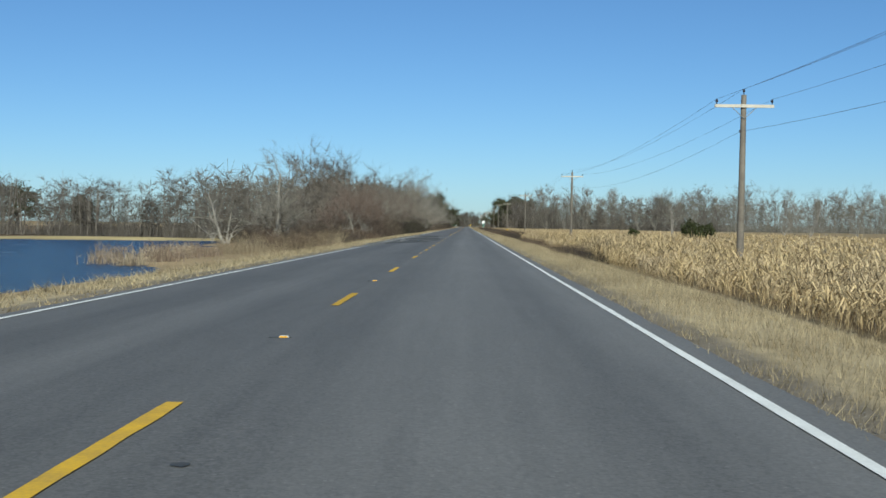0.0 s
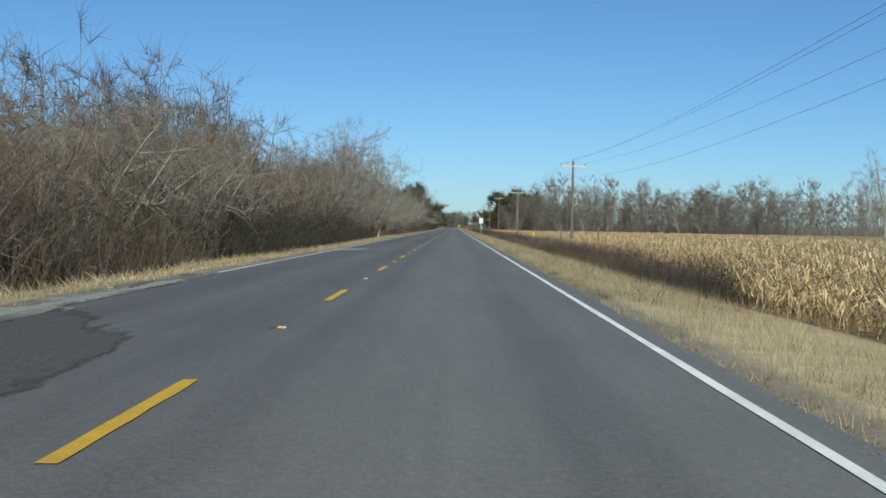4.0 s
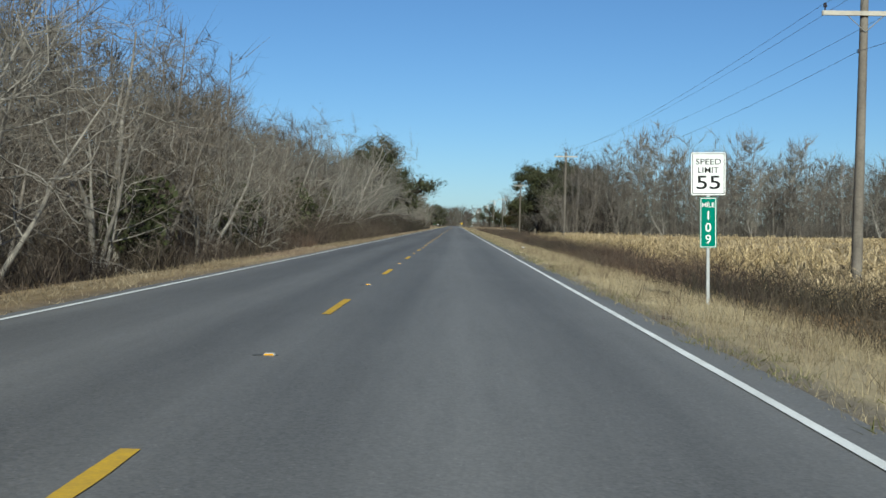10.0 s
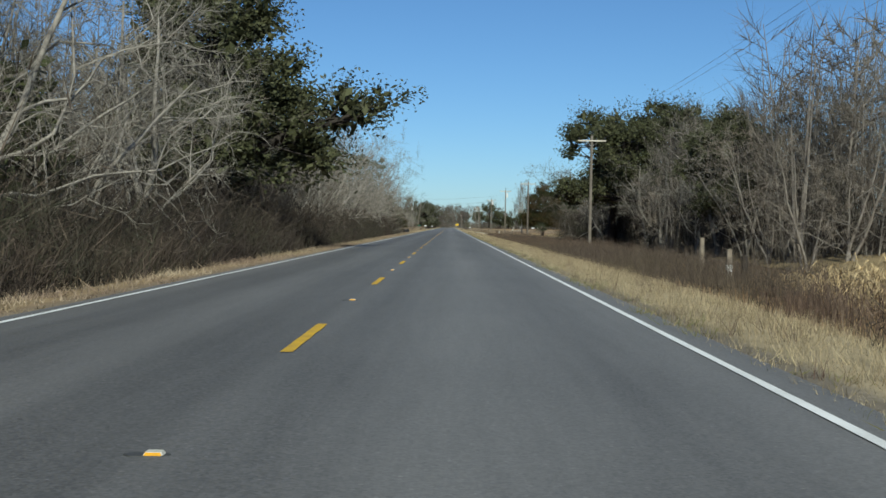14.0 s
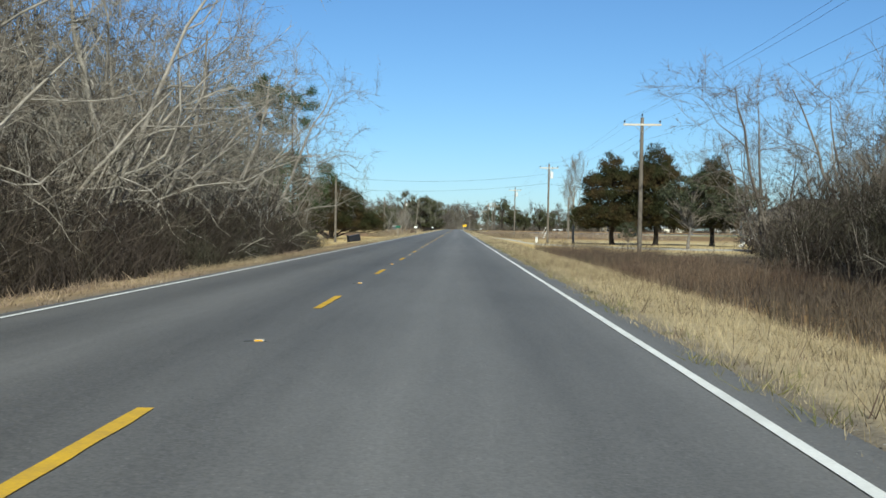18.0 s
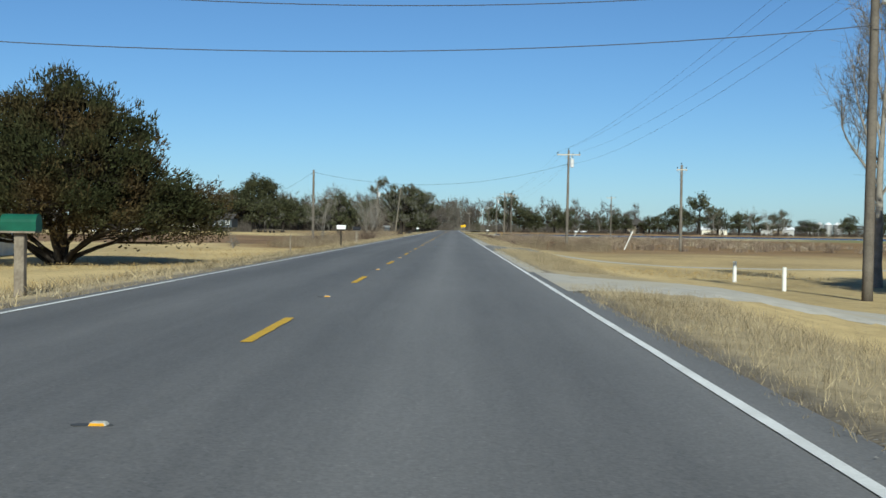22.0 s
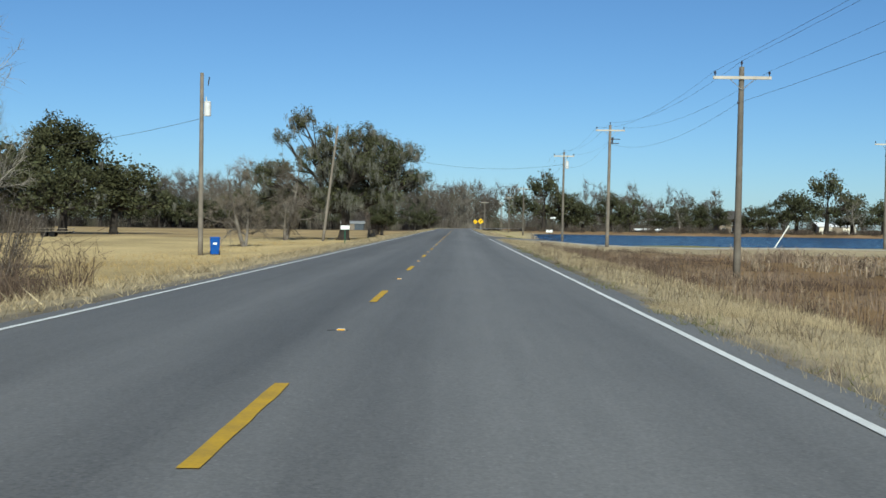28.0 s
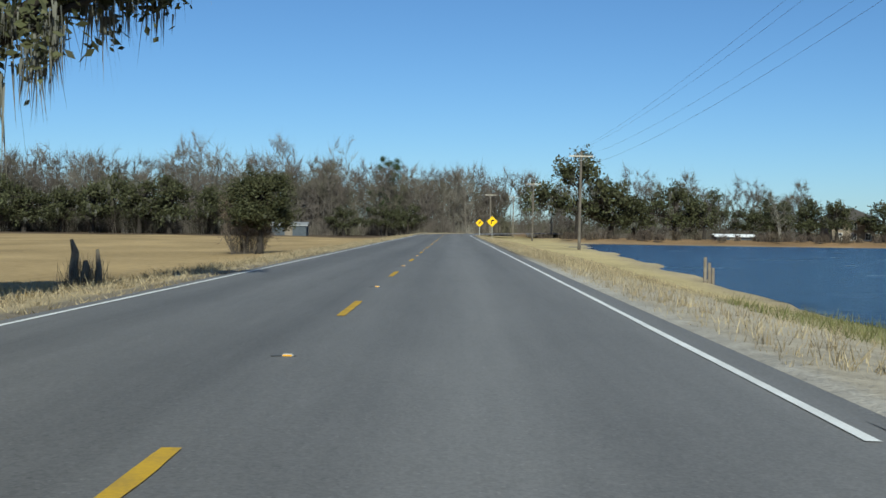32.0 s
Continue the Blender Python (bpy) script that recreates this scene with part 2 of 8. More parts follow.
mp2.inputs["Scale"].default_value = (0.10, 0.45, 1)
l.new(g.outputs["Position"], mp2.inputs["Vector"])
wv2 = n.new("ShaderNodeTexNoise")
wv2.inputs["Scale"].default_value, wv2.inputs["Detail"].default_value = 1.0, 7
l.new(mp2.outputs[0], wv2.inputs["Vector"])
wr2 = n.new("ShaderNodeValToRGB")
wr2.color_ramp.elements[0].position, wr2.color_ramp.elements[1].position = 0.38, 0.68
wr2.color_ramp.elements[0].color, wr2.color_ramp.elements[1].color = (0.006, 0.018, 0.05, 1), (0.03, 0.055, 0.09, 1)
l.new(wv2.outputs["Fac"], wr2.inputs["Fac"])
l.new(wr2.outputs["Color"], wb.inputs["Base Color"])
wq = n.new("ShaderNodeMapRange")
wq.inputs["To Min"].default_value, wq.inputs["To Max"].default_value = 0.12, 0.35
l.new(wv2.outputs["Fac"], wq.inputs["Value"])
l.new(wq.outputs["Result"], wb.inputs["Roughness"])
bp = n.new("ShaderNodeBump")
bp.inputs["Strength"].default_value, bp.inputs["Distance"].default_value = 1.0, 0.8
l.new(wv.outputs["Fac"], bp.inputs["Height"])
l.new(bp.outputs["Normal"], wb.inputs["Normal"])

# asphalt: dark binder, pale stones, paler polished wheel tracks, darker middle of the lanes
M_asphalt = bpy.data.materials.new("worn asphalt")
M_asphalt.use_nodes = True
n, l = M_asphalt.node_tree.nodes, M_asphalt.node_tree.links
ab = n["Principled BSDF"]
ab.inputs["Roughness"].default_value = 0.7
ab.inputs["Specular IOR Level"].default_value = 0.35
g = n.new("ShaderNodeNewGeometry")
def noise_node(scale, detail, vec=(1, 1, 1)):
    mp = n.new("ShaderNodeMapping")
    mp.inputs["Scale"].default_value = vec
    l.new(g.outputs["Position"], mp.inputs["Vector"])
    q = n.new("ShaderNodeTexNoise")
    q.inputs["Scale"].default_value, q.inputs["Detail"].default_value = scale, detail
    l.new(mp.outputs[0], q.inputs["Vector"])
    return q.outputs["Fac"]
def math_node(op, a, b, c=None):
    q = n.new("ShaderNodeMath")
    q.operation = op
    for i, v in enumerate((a, b, c)):
        if v is None:
            continue
        if isinstance(v, (int, float)):
            q.inputs[i].default_value = v
        else:
            l.new(v, q.inputs[i])
    return q.outputs[0]
sep = n.new("ShaderNodeSeparateXYZ")
l.new(g.outputs["Position"], sep.inputs[0])
wob = math_node("MULTIPLY_ADD", noise_node(0.05, 3), 0.8, -0.4)
xx = math_node("ABSOLUTE", math_node("ADD", sep.outputs["X"], wob), 0)
# the worn paler band lies 1.6 m from the crown
track = math_node("MULTIPLY_ADD", math_node("COSINE", math_node("MULTIPLY_ADD", xx, 3.0, -4.8), 0), 0.5, 0.5)
stones = n.new("ShaderNodeTexVoronoi")
stones.inputs["Scale"].default_value = 55
l.new(g.outputs["Position"], stones.inputs["Vector"])
sv = n.new("ShaderNodeSeparateColor")
l.new(stones.outputs["Color"], sv.inputs[0])
big_stones = n.new("ShaderNodeTexVoronoi")
big_stones.inputs["Scale"].default_value = 38
l.new(g.outputs["Position"], big_stones.inputs["Vector"])
bv = n.new("ShaderNodeSeparateColor")
l.new(big_stones.outputs["Color"], bv.inputs[0])
fleck = math_node("MULTIPLY", math_node("GREATER_THAN", bv.outputs[0], 0.972), math_node("LESS_THAN", big_stones.outputs["Distance"], 0.42))
pit = math_node("MULTIPLY", math_node("LESS_THAN", bv.outputs[1], 0.05), math_node("LESS_THAN", big_stones.outputs["Distance"], 0.5))
grain = math_node("ADD", math_node("MULTIPLY_ADD", sv.outputs[0], 0.8, -0.4), math_node("MULTIPLY_ADD", noise_node(42, 3, (1, 0.3, 1)), 0.9, -0.45))
mottle = math_node("MULTIPLY_ADD", noise_node(7, 5, (1, 0.07, 1)), 0.7, -0.35)
long_streak = math_node("MULTIPLY_ADD", noise_node(1.0, 5, (1.6, 0.02, 1)), 1.5, -0.75)
patch = math_node("MULTIPLY_ADD", noise_node(0.35, 7, (1, 0.5, 1)), 0.8, -0.4)
worn = math_node("MULTIPLY_ADD", noise_node(0.02, 2, (1, 1, 1)), 0.9, -0.45)
val = math_node("ADD", math_node("ADD", math_node("ADD", grain, mottle), math_node("ADD", long_streak, worn)), math_node("MULTIPLY_ADD", track, 0.55, patch))
lane = n.new("ShaderNodeMapRange")   # the colour is darker towards the left lane
for q_, v_ in (("From Min", -0.8), ("From Max", 1.2), ("To Min", -0.32), ("To Max", 0.12)):
    lane.inputs[q_].default_value = v_
l.new(math_node("ADD", sep.outputs["X"], wob), lane.inputs["Value"])
val = math_node("ADD", val, lane.outputs["Result"])
val = math_node("ADD", val, math_node("MULTIPLY_ADD", fleck, 0.9, math_node("MULTIPLY", pit, -0.35)))
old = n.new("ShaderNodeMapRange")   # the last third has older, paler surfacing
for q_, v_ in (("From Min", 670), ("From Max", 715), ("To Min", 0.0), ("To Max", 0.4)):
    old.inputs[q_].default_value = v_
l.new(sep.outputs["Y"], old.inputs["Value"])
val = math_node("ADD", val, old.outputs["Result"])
base = math_node("MAXIMUM", math_node("MULTIPLY_ADD", val, 0.052, 0.114), 0.03)
comb = n.new("ShaderNodeCombineColor")
l.new(base, comb.inputs[0])
l.new(math_node("MULTIPLY", base, 0.965), comb.inputs[1])
l.new(math_node("MULTIPLY", base, 0.92), comb.inputs[2])
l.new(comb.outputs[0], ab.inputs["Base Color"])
bp = n.new("ShaderNodeBump")
bp.inputs["Strength"].default_value, bp.inputs["Distance"].default_value = 0.35, 0.004
l.new(sv.outputs[0], bp.inputs["Height"])
l.new(bp.outputs["Normal"], ab.inputs["Normal"])

def worn_mat(name, a, b, fine=9.0, rough=0.9):
    """Thin worn layer whose edge crumbles away; the mesh says by its "fade" colour how whole it is."""
    global n, l, g
    m = bpy.data.materials.new(name)
    m.use_nodes = True
    n, l = m.node_tree.nodes, m.node_tree.links
    bs = n["Principled BSDF"]
    bs.inputs["Roughness"].default_value = rough
    bs.inputs["Specular IOR Level"].default_value = 0.3
    g = n.new("ShaderNodeNewGeometry")
    fd = n.new("ShaderNodeVertexColor")
    fd.layer_name = "fade"
    sepc = n.new("ShaderNodeSeparateColor")
    l.new(fd.outputs["Color"], sepc.inputs[0])
    crumble = math_node("ADD", math_node("MULTIPLY", noise_node(fine, 6, (1, 0.35, 1)), 0.8), math_node("MULTIPLY", noise_node(1.1, 5, (1, 0.25, 1)), 1.4))
    whole = math_node("ADD", math_node("MULTIPLY_ADD", sepc.outputs[0], 0.62, -1.42), crumble)
    alpha = n.new("ShaderNodeMapRange")
    alpha.inputs["From Min"].default_value, alpha.inputs["From Max"].default_value = -0.10, 0.14
    l.new(whole, alpha.inputs["Value"])
    ramp = n.new("ShaderNodeValToRGB")
    ramp.color_ramp.elements[0].position, ramp.color_ramp.elements[1].position = 0.35, 0.65
    ramp.color_ramp.elements[0].color, ramp.color_ramp.elements[1].color = (*a, 1), (*b, 1)
    l.new(noise_node(26, 5, (1, 0.5, 1)), ramp.inputs["Fac"])
    l.new(ramp.outputs["Color"], bs.inputs["Base Color"])
    clear = n.new("ShaderNodeBsdfTransparent")
    mx = n.new("ShaderNodeMixShader")
    l.new(alpha.outputs["Result"], mx.inputs[0])
    l.new(clear.outputs[0], mx.inputs[1])
    l.new(bs.outputs[0], mx.inputs[2])
    l.new(mx.outputs[0], n["Material Output"].inputs["Surface"])
    return m


M_palepatch = worn_mat("pale gritty worn surfacing", (0.31, 0.30, 0.275), (0.17, 0.166, 0.155))
M_darkworn = worn_mat("old black surfacing", (0.05, 0.049, 0.048), (0.085, 0.083, 0.081), 5.0)

# ground: a colour per zone, broken up by noise at several scales
M_ground = bpy.data.materials.new("winter ground")
M_ground.use_nodes = True
n, l = M_ground.node_tree.nodes, M_ground.node_tree.links
gb2 = n["Principled BSDF"]
gb2.inputs["Roughness"].default_value = 0.95
gb2.inputs["Specular IOR Level"].default_value = 0.1
g = n.new("ShaderNodeNewGeometry")
va = n.new("ShaderNodeVertexColor")
va.layer_name = "cover"
fac = math_node("ADD", math_node("MULTIPLY", noise_node(0.12, 6, (1, 0.5, 1)), 0.9), math_node("MULTIPLY", noise_node(2.2, 6), 0.55))
fac = math_node("ADD", fac, math_node("MULTIPLY", noise_node(18, 4), 0.45))
mr = n.new("ShaderNodeMapRange")
mr.inputs["From Min"].default_value, mr.inputs["From Max"].default_value = 0.6, 1.3
mr.inputs["To Min"].default_value, mr.inputs["To Max"].default_value = 0.5, 1.45
l.new(fac, mr.inputs["Value"])
hs = n.new("ShaderNodeHueSaturation")
l.new(mr.outputs["Result"], hs.inputs["Value"])
l.new(va.outputs["Color"], hs.inputs["Color"])
l.new(hs.outputs["Color"], gb2.inputs["Base Color"])
bp = n.new("ShaderNodeBump")
bp.inputs["Strength"].default_value, bp.inputs["Distance"].default_value = 0.8, 0.06
l.new(fac, bp.inputs["Height"])
l.new(bp.outputs["Normal"], gb2.inputs["Normal"])


# ---- mesh tools ----
class Buf:
    """Collects vertices and faces, then makes one mesh of them."""
    def __init__(self):
        self.v, self.f, self.n = [], [], 0

    def add(self, verts, faces):
        verts = np.asarray(verts, float).reshape(-1, 3)
        faces = np.asarray(faces, int)
        self.v.append(verts)
        self.f.extend((faces + self.n).tolist())
        self.n += len(verts)
        return self

    def mesh(self, name, material, smooth=False):
        me = bpy.data.meshes.new(name)
        me.from_pydata(np.concatenate(self.v).tolist(), [], self.f)
        me.materials.append(material)
        if smooth:
            me.polygons.foreach_set("use_smooth", [True] * len(me.polygons))
        me.update()
        return me

    def box(self, x0, y0, z0, x1, y1, z1, bevel=0.0, taper=1.0):
        """A block; with a bevel its upright edges are cut; taper shrinks its top."""
        if bevel <= 0:
            ring = [(x0, y0), (x1, y0), (x1, y1), (x0, y1)]
        else:
            b = bevel
            ring = [(x0 + b, y0), (x1 - b, y0), (x1, y0 + b), (x1, y1 - b), (x1 - b, y1), (x0 + b, y1), (x0, y1 - b), (x0, y0 + b)]
        k = len(ring)
        cx, cy = (x0 + x1) / 2, (y0 + y1) / 2
        vs = [(x, y, z0) for x, y in ring] + [(cx + (x - cx) * taper, cy + (y - cy) * taper, z1) for x, y in ring]
        base = self.n
        self.v.append(np.array(vs, float))
        self.n += 2 * k
        for i in range(k):
            j = (i + 1) % k
            self.f.append([base + i, base + j, base + k + j, base + k + i])
        self.f.append([base + i for i in reversed(range(k))])
        self.f.append([base + k + i for i in range(k)])
        return self

    def tubes(self, p0, p1, r0, r1, k=6, cap=False):
        """Tapered tubes between rows of points."""
        p0, p1 = np.asarray(p0, float).reshape(-1, 3), np.asarray(p1, float).reshape(-1, 3)
        m = len(p0)
        r0, r1 = np.broadcast_to(r0, m), np.broadcast_to(r1, m)
        d = p1 - p0
        d = d / np.maximum(np.linalg.norm(d, axis=1, keepdims=True), 1e-9)
        ref = np.where(np.abs(d[:, 2:3]) > 0.9, np.array([[1.0, 0, 0]]), np.array([[0, 0, 1.0]]))
        u = np.cross(ref, d)
        u /= np.linalg.norm(u, axis=1, keepdims=True)
        w = np.cross(d, u)
        a = np.arange(k) * 2 * np.pi / k
        c, s = np.cos(a)[None, :, None], np.sin(a)[None, :, None]
        ring = u[:, None] * c + w[:, None] * s
        lo = p0[:, None] + ring * r0[:, None, None]
        hi = p1[:, None] + ring * r1[:, None, None]
        verts = np.concatenate([lo, hi], 1).reshape(-1, 3)
        i = np.arange(k)
        j = (i + 1) % k
        one = np.stack([i, j, k + j, k + i], 1)
        faces = (np.arange(m)[:, None, None] * 2 * k + one[None]).reshape(-1, 4)
        base = self.n
        self.add(verts, faces)
        if cap:
            for q in range(m):
                self.f.append([base + q * 2 * k + k + t for t in range(k)])
                self.f.append([base + q * 2 * k + t for t in reversed(range(k))])
        return self

    def loft(self, pts, radii, k=8, cap=True):
        """One closed tube through a row of points."""
        pts = np.asarray(pts, float)
        m = len(pts)
        d = np.gradient(pts, axis=0)
        d /= np.maximum(np.linalg.norm(d, axis=1, keepdims=True), 1e-9)
        ref = np.array([1.0, 0, 0]) if abs(d[:, 2]).mean() > 0.7 else np.array([0, 0, 1.0])
        u = np.cross(ref, d)
        u /= np.linalg.norm(u, axis=1, keepdims=True)
        w = np.cross(d, u)
        a = np.arange(k) * 2 * np.pi / k
        ring = u[:, None] * np.cos(a)[None, :, None] + w[:, None] * np.sin(a)[None, :, None]
        verts = pts[:, None] + ring * np.asarray(radii, float)[:, None, None]
        i = np.arange(k)
        j = (i + 1) % k
        one = np.stack([i, j, k + j, k + i], 1)
        base = self.n
        self.add(verts.reshape(-1, 3), (np.arange(m - 1)[:, None, None] * k + one[None]).reshape(-1, 4))
        if cap:
            self.f.append([base + q for q in reversed(range(k))])
            self.f.append([base + (m - 1) * k + q for q in range(k)])
        return self

    def blades(self, p, d, width, bend=None, turn=None, rng=np.random):
        """Thin pointed triangles from p along d."""
        p, d = np.asarray(p, float), np.asarray(d, float)
        m = len(p)
        side = np.cross(d, rng.normal(size=(m, 3)))
        side /= np.maximum(np.linalg.norm(side, axis=1, keepdims=True), 1e-9)
        side = side * (np.broadcast_to(width, m)[:, None] / 2)
        verts = np.stack([p - side, p + side, p + d], 1).reshape(-1, 3)
        return self.add(verts, np.arange(3 * m).reshape(-1, 3))

    def ribbons(self, p0, p1, r0, r1, side):
        """Flat tapered strips between rows of points, for twigs thinner than a finger."""
        p0, p1, side = np.asarray(p0, float), np.asarray(p1, float), np.asarray(side, float)
        a, c = side * np.asarray(r0, float)[:, None], side * np.asarray(r1, float)[:, None]
        return self.add(np.stack([p0 - a, p0 + a, p1 + c, p1 - c], 1).reshape(-1, 3), np.arange(4 * len(p0)).reshape(-1, 4))

    def leaves(self, p, size, rng, flat=0.0):
        """Small folded quads scattered at p."""
        m = len(p)
        a = rng.normal(size=(m, 3))
        a[:, 2] *= 1 - flat
        a /= np.linalg.norm(a, axis=1, keepdims=True)
        b = np.cross(a, rng.normal(size=(m, 3)))
        b /= np.maximum(np.linalg.norm(b, axis=1, keepdims=True), 1e-9)
        s = np.broadcast_to(size, m)[:, None]
        verts = np.stack([p - a * s, p + b * s * 0.5, p + a * s, p - b * s * 0.5], 1).reshape(-1, 3)
        return self.add(verts, np.arange(4 * m).reshape(-1, 4))


def part(name, buf, material, parent=None, label="", smooth=False):
    """One mesh object, under a thing or a part when a parent is given."""
    me = buf if isinstance(buf, bpy.types.Mesh) else buf.mesh(name, material, smooth)
    ob = new(name, me)
    if parent is not None:
        ob.parent = parent
    if label:
        tagged(ob, label)
    return ob


def thing(name, label, category, m=None, group="", kind=""):
    ob = new(name)
    ob.empty_display_size = 0.2
    if m is not None:
        ob.matrix_basis = m
    return tagged(ob, label, category, group, kind)


def smoothstep(a, b, v):
    t = np.clip((np.asarray(v, float) - a) / (b - a), 0, 1)
    return t * t * (3 - 2 * t)


# ---- the lie of the land ----
PROFILE_X = [0, 3.63, 4.4, 5.0, 6.0, 7.0, 8.5, 10.5, 14, 4000]
PROFILE_Z = [0, -0.073, -0.095, -0.14, -0.26, -0.42, -0.68, -0.86, -0.92, -0.92]
LAKE_LEVEL, POND_LEVEL = -0.98, -0.86


def lake(x, y):
    """1 inside the lake beside the road's start, 0 outside."""
    edge = -11.0 - 0.8 * np.sin(y * 0.11) - 5.5 * smoothstep(48, 72, y) - 8 * smoothstep(72, 110, y)
    far = 131 + 0.06 * (-x) + 3 * np.sin(x * 0.13)
    return smoothstep(0.0, 1.6, edge - x) * smoothstep(0.0, 3.0, far - y) * smoothstep(-150, -140, x) * smoothstep(-75, -65, y)


def pond(x, y):
    edge = 9.6 + 0.35 * np.sin(y * 0.35) + 0.06 * np.maximum(y - 1012, 0)
    near = 1003 + 0.9 * np.sin(x * 0.3) - 0.10 * (x - 10)
    far = 1168 + 1.5 * np.sin(x * 0.11)
    return smoothstep(0.0, 1.6, x - edge) * smoothstep(0.0, 3.0, y - near) * smoothstep(0, 4, far - y) * smoothstep(178, 170, x)


def gz(x, y):
    """Height of the ground."""
    x, y = np.asarray(x, float), np.asarray(y, float)
    z = np.interp(np.abs(x), PROFILE_X, PROFILE_Z)
    off = smoothstep(5, 9, np.abs(x))
    z = z + off * (0.05 * np.sin(x * 0.31 + y * 0.05) + 0.04 * np.sin(y * 0.23 + x * 0.07))
    z = z - 0.55 * lake(x, y) - 0.5 * pond(x, y)
    # raised bank beyond the pond and the mound under the far house
    z = z + 0.55 * smoothstep(1168, 1176, y) * smoothstep(12, 22, x) * smoothstep(1250, 1200, y)
    z = z + 0.6 * np.exp(-(((x + 58) / 14) ** 2 + ((y - 966) / 14) ** 2))
    # the track to the right stands a little proud of the field
    z = z + 0.35 * smoothstep(7, 4.5, np.abs(y - track_y(x))) * smoothstep(5, 8, x) * smoothstep(120, 100, x)
    # fills that carry the side tracks level with the road
    fill = -0.10 - 0.045 * (np.abs(x) - 4.3)
    w = smoothstep(11, 8, np.abs(y - 983)) * smoothstep(14, 9, x) + smoothstep(6.5, 4, np.abs(y - 705.5)) * smoothstep(12, 7, x) + smoothstep(12, 7, np.abs(y - 750)) * smoothstep(8.5, 6, x)
    w = np.clip(w, 0, 1) * smoothstep(4.2, 4.6, x)
    return z + (fill - z) * w


def track_y(x):
    x = np.asarray(x, float)
    return 984 - 1.2 * np.clip(x - 5, 0, 8) - 0.4 * np.clip(x - 13, 0, 8) - 0.08 * np.maximum(x - 21, 0)


# reeds is a darkened brown: shade in the gaps between stems is painted in
COVERS = {"verge": (0.37, 0.30, 0.185), "gravel": (0.40, 0.37, 0.32), "dirt": (0.20, 0.17, 0.13), "reeds": (0.17, 0.12, 0.065), "woods": (0.10, 0.072, 0.048), "lawn": (0.50, 0.38, 0.19),
          "brown": (0.235, 0.15, 0.075), "mud": (0.16, 0.12, 0.08), "green": (0.17, 0.18, 0.06), "pale": (0.46, 0.37, 0.19), "plough": (0.22, 0.14, 0.08)}


def cover(x, y):
    """Colour of the ground cover."""
    c = np.array(COVERS["verge"])
    y = y + 22 * math.sin(abs(x) * 0.016) * float(smoothstep(25, 90, abs(x))) + 9 * math.sin(x * 0.07) * float(smoothstep(25, 60, abs(x)))
    def over(name, w):
        nonlocal c
        c = c + (np.array(COVERS[name]) - c) * float(w)
    ax = abs(x)
    over("dirt", smoothstep(3.8, 3.9, ax) * smoothstep(4.55, 4.2, ax))
    if x > 0:
        over("reeds", smoothstep(7, 9, x) * smoothstep(505, 470, y))
        over("brown", smoothstep(6.6, 7.6, x) * smoothstep(140, 155, y) * smoothstep(12.5, 10.5, x) * smoothstep(455, 440, y))
        over("woods", smoothstep(14, 17, x) * smoothstep(470, 500, y) * smoothstep(655, 640, y))
        over("brown", smoothstep(6.6, 8, x) * smoothstep(440, 455, y) * smoothstep(20, 15, x) * smoothstep(655, 640, y))
        over("lawn", smoothstep(6.2, 7.5, x) * smoothstep(650, 662, y) * smoothstep(800, 775, y))
        over("brown", smoothstep(9, 14, x) * smoothstep(735, 760, y) * smoothstep(960, 950, y) * 0.85)
        over("lawn", smoothstep(6.4, 8, x) * smoothstep(738, 742, y) * smoothstep(786, 778, y) * 0.7)
        over("brown", smoothstep(6.6, 8, x) * smoothstep(790, 800, y) * smoothstep(962, 955, y))
        over("green", smoothstep(6.5, 8, x) * smoothstep(986, 990, y + 0.3 * (x - 6)) * smoothstep(1020, 1012, y) * 0.75)
        over("pale", smoothstep(4.8, 5.5, x) * smoothstep(1012, 1025, y) * smoothstep(9.5, 8.5, x - 0.05 * max(y - 1012, 0)))
        over("brown", smoothstep(1165, 1172, y) * smoothstep(14, 20, x))
    else:
        over("woods", smoothstep(7.5, 9, ax) * smoothstep(105, 130, y) * smoothstep(660, 648, y))
        over("brown", smoothstep(7, 9, ax) * smoothstep(130, 110, y) * 0.5)
        over("brown", smoothstep(3.9, 4.3, ax) * smoothstep(150, 280, y) * smoothstep(652, 642, y) * 0.55)
        over("pale", smoothstep(20, 28, ax) * smoothstep(132, 138, y - 0.06 * ax) * smoothstep(170, 160, y))
        over("lawn", smoothstep(5.5, 7, ax) * smoothstep(648, 660, y))
        over("plough", smoothstep(14, 20, ax) * smoothstep(800, 812, y) * smoothstep(925, 915, y))
        over("brown", smoothstep(6.5, 8, ax) * smoothstep(785, 795, y) * smoothstep(900, 890, y) * smoothstep(22, 15, ax))
        over("brown", smoothstep(5.5, 8, ax) * smoothstep(1012, 1028, y) * 0.5)
        over("woods", smoothstep(1205, 1225, y + 0.2 * (70 - ax)) * smoothstep(6, 12, ax))
    if x > 0:
        w = smoothstep(4.55, 4.2, x) * max(smoothstep(752, 757, y) * smoothstep(806, 798, y) * 0.9, smoothstep(940, 958, y) * smoothstep(1046, 1036, y), smoothstep(615, 625, y) * smoothstep(662, 650, y) * 0.5)
        over("gravel", w)
        over("gravel", smoothstep(7.5, 6.2, x) * smoothstep(990, 996, y) * smoothstep(1040, 1020, y) * 0.6)
    far = smoothstep(110, 200, ax)
    patch_ = noise.noise((x * 0.004, y * 0.004, 3.0)) + 0.35 * noise.noise((x * 0.013, y * 0.013, 9.0))
    over("verge", far * 0.8)
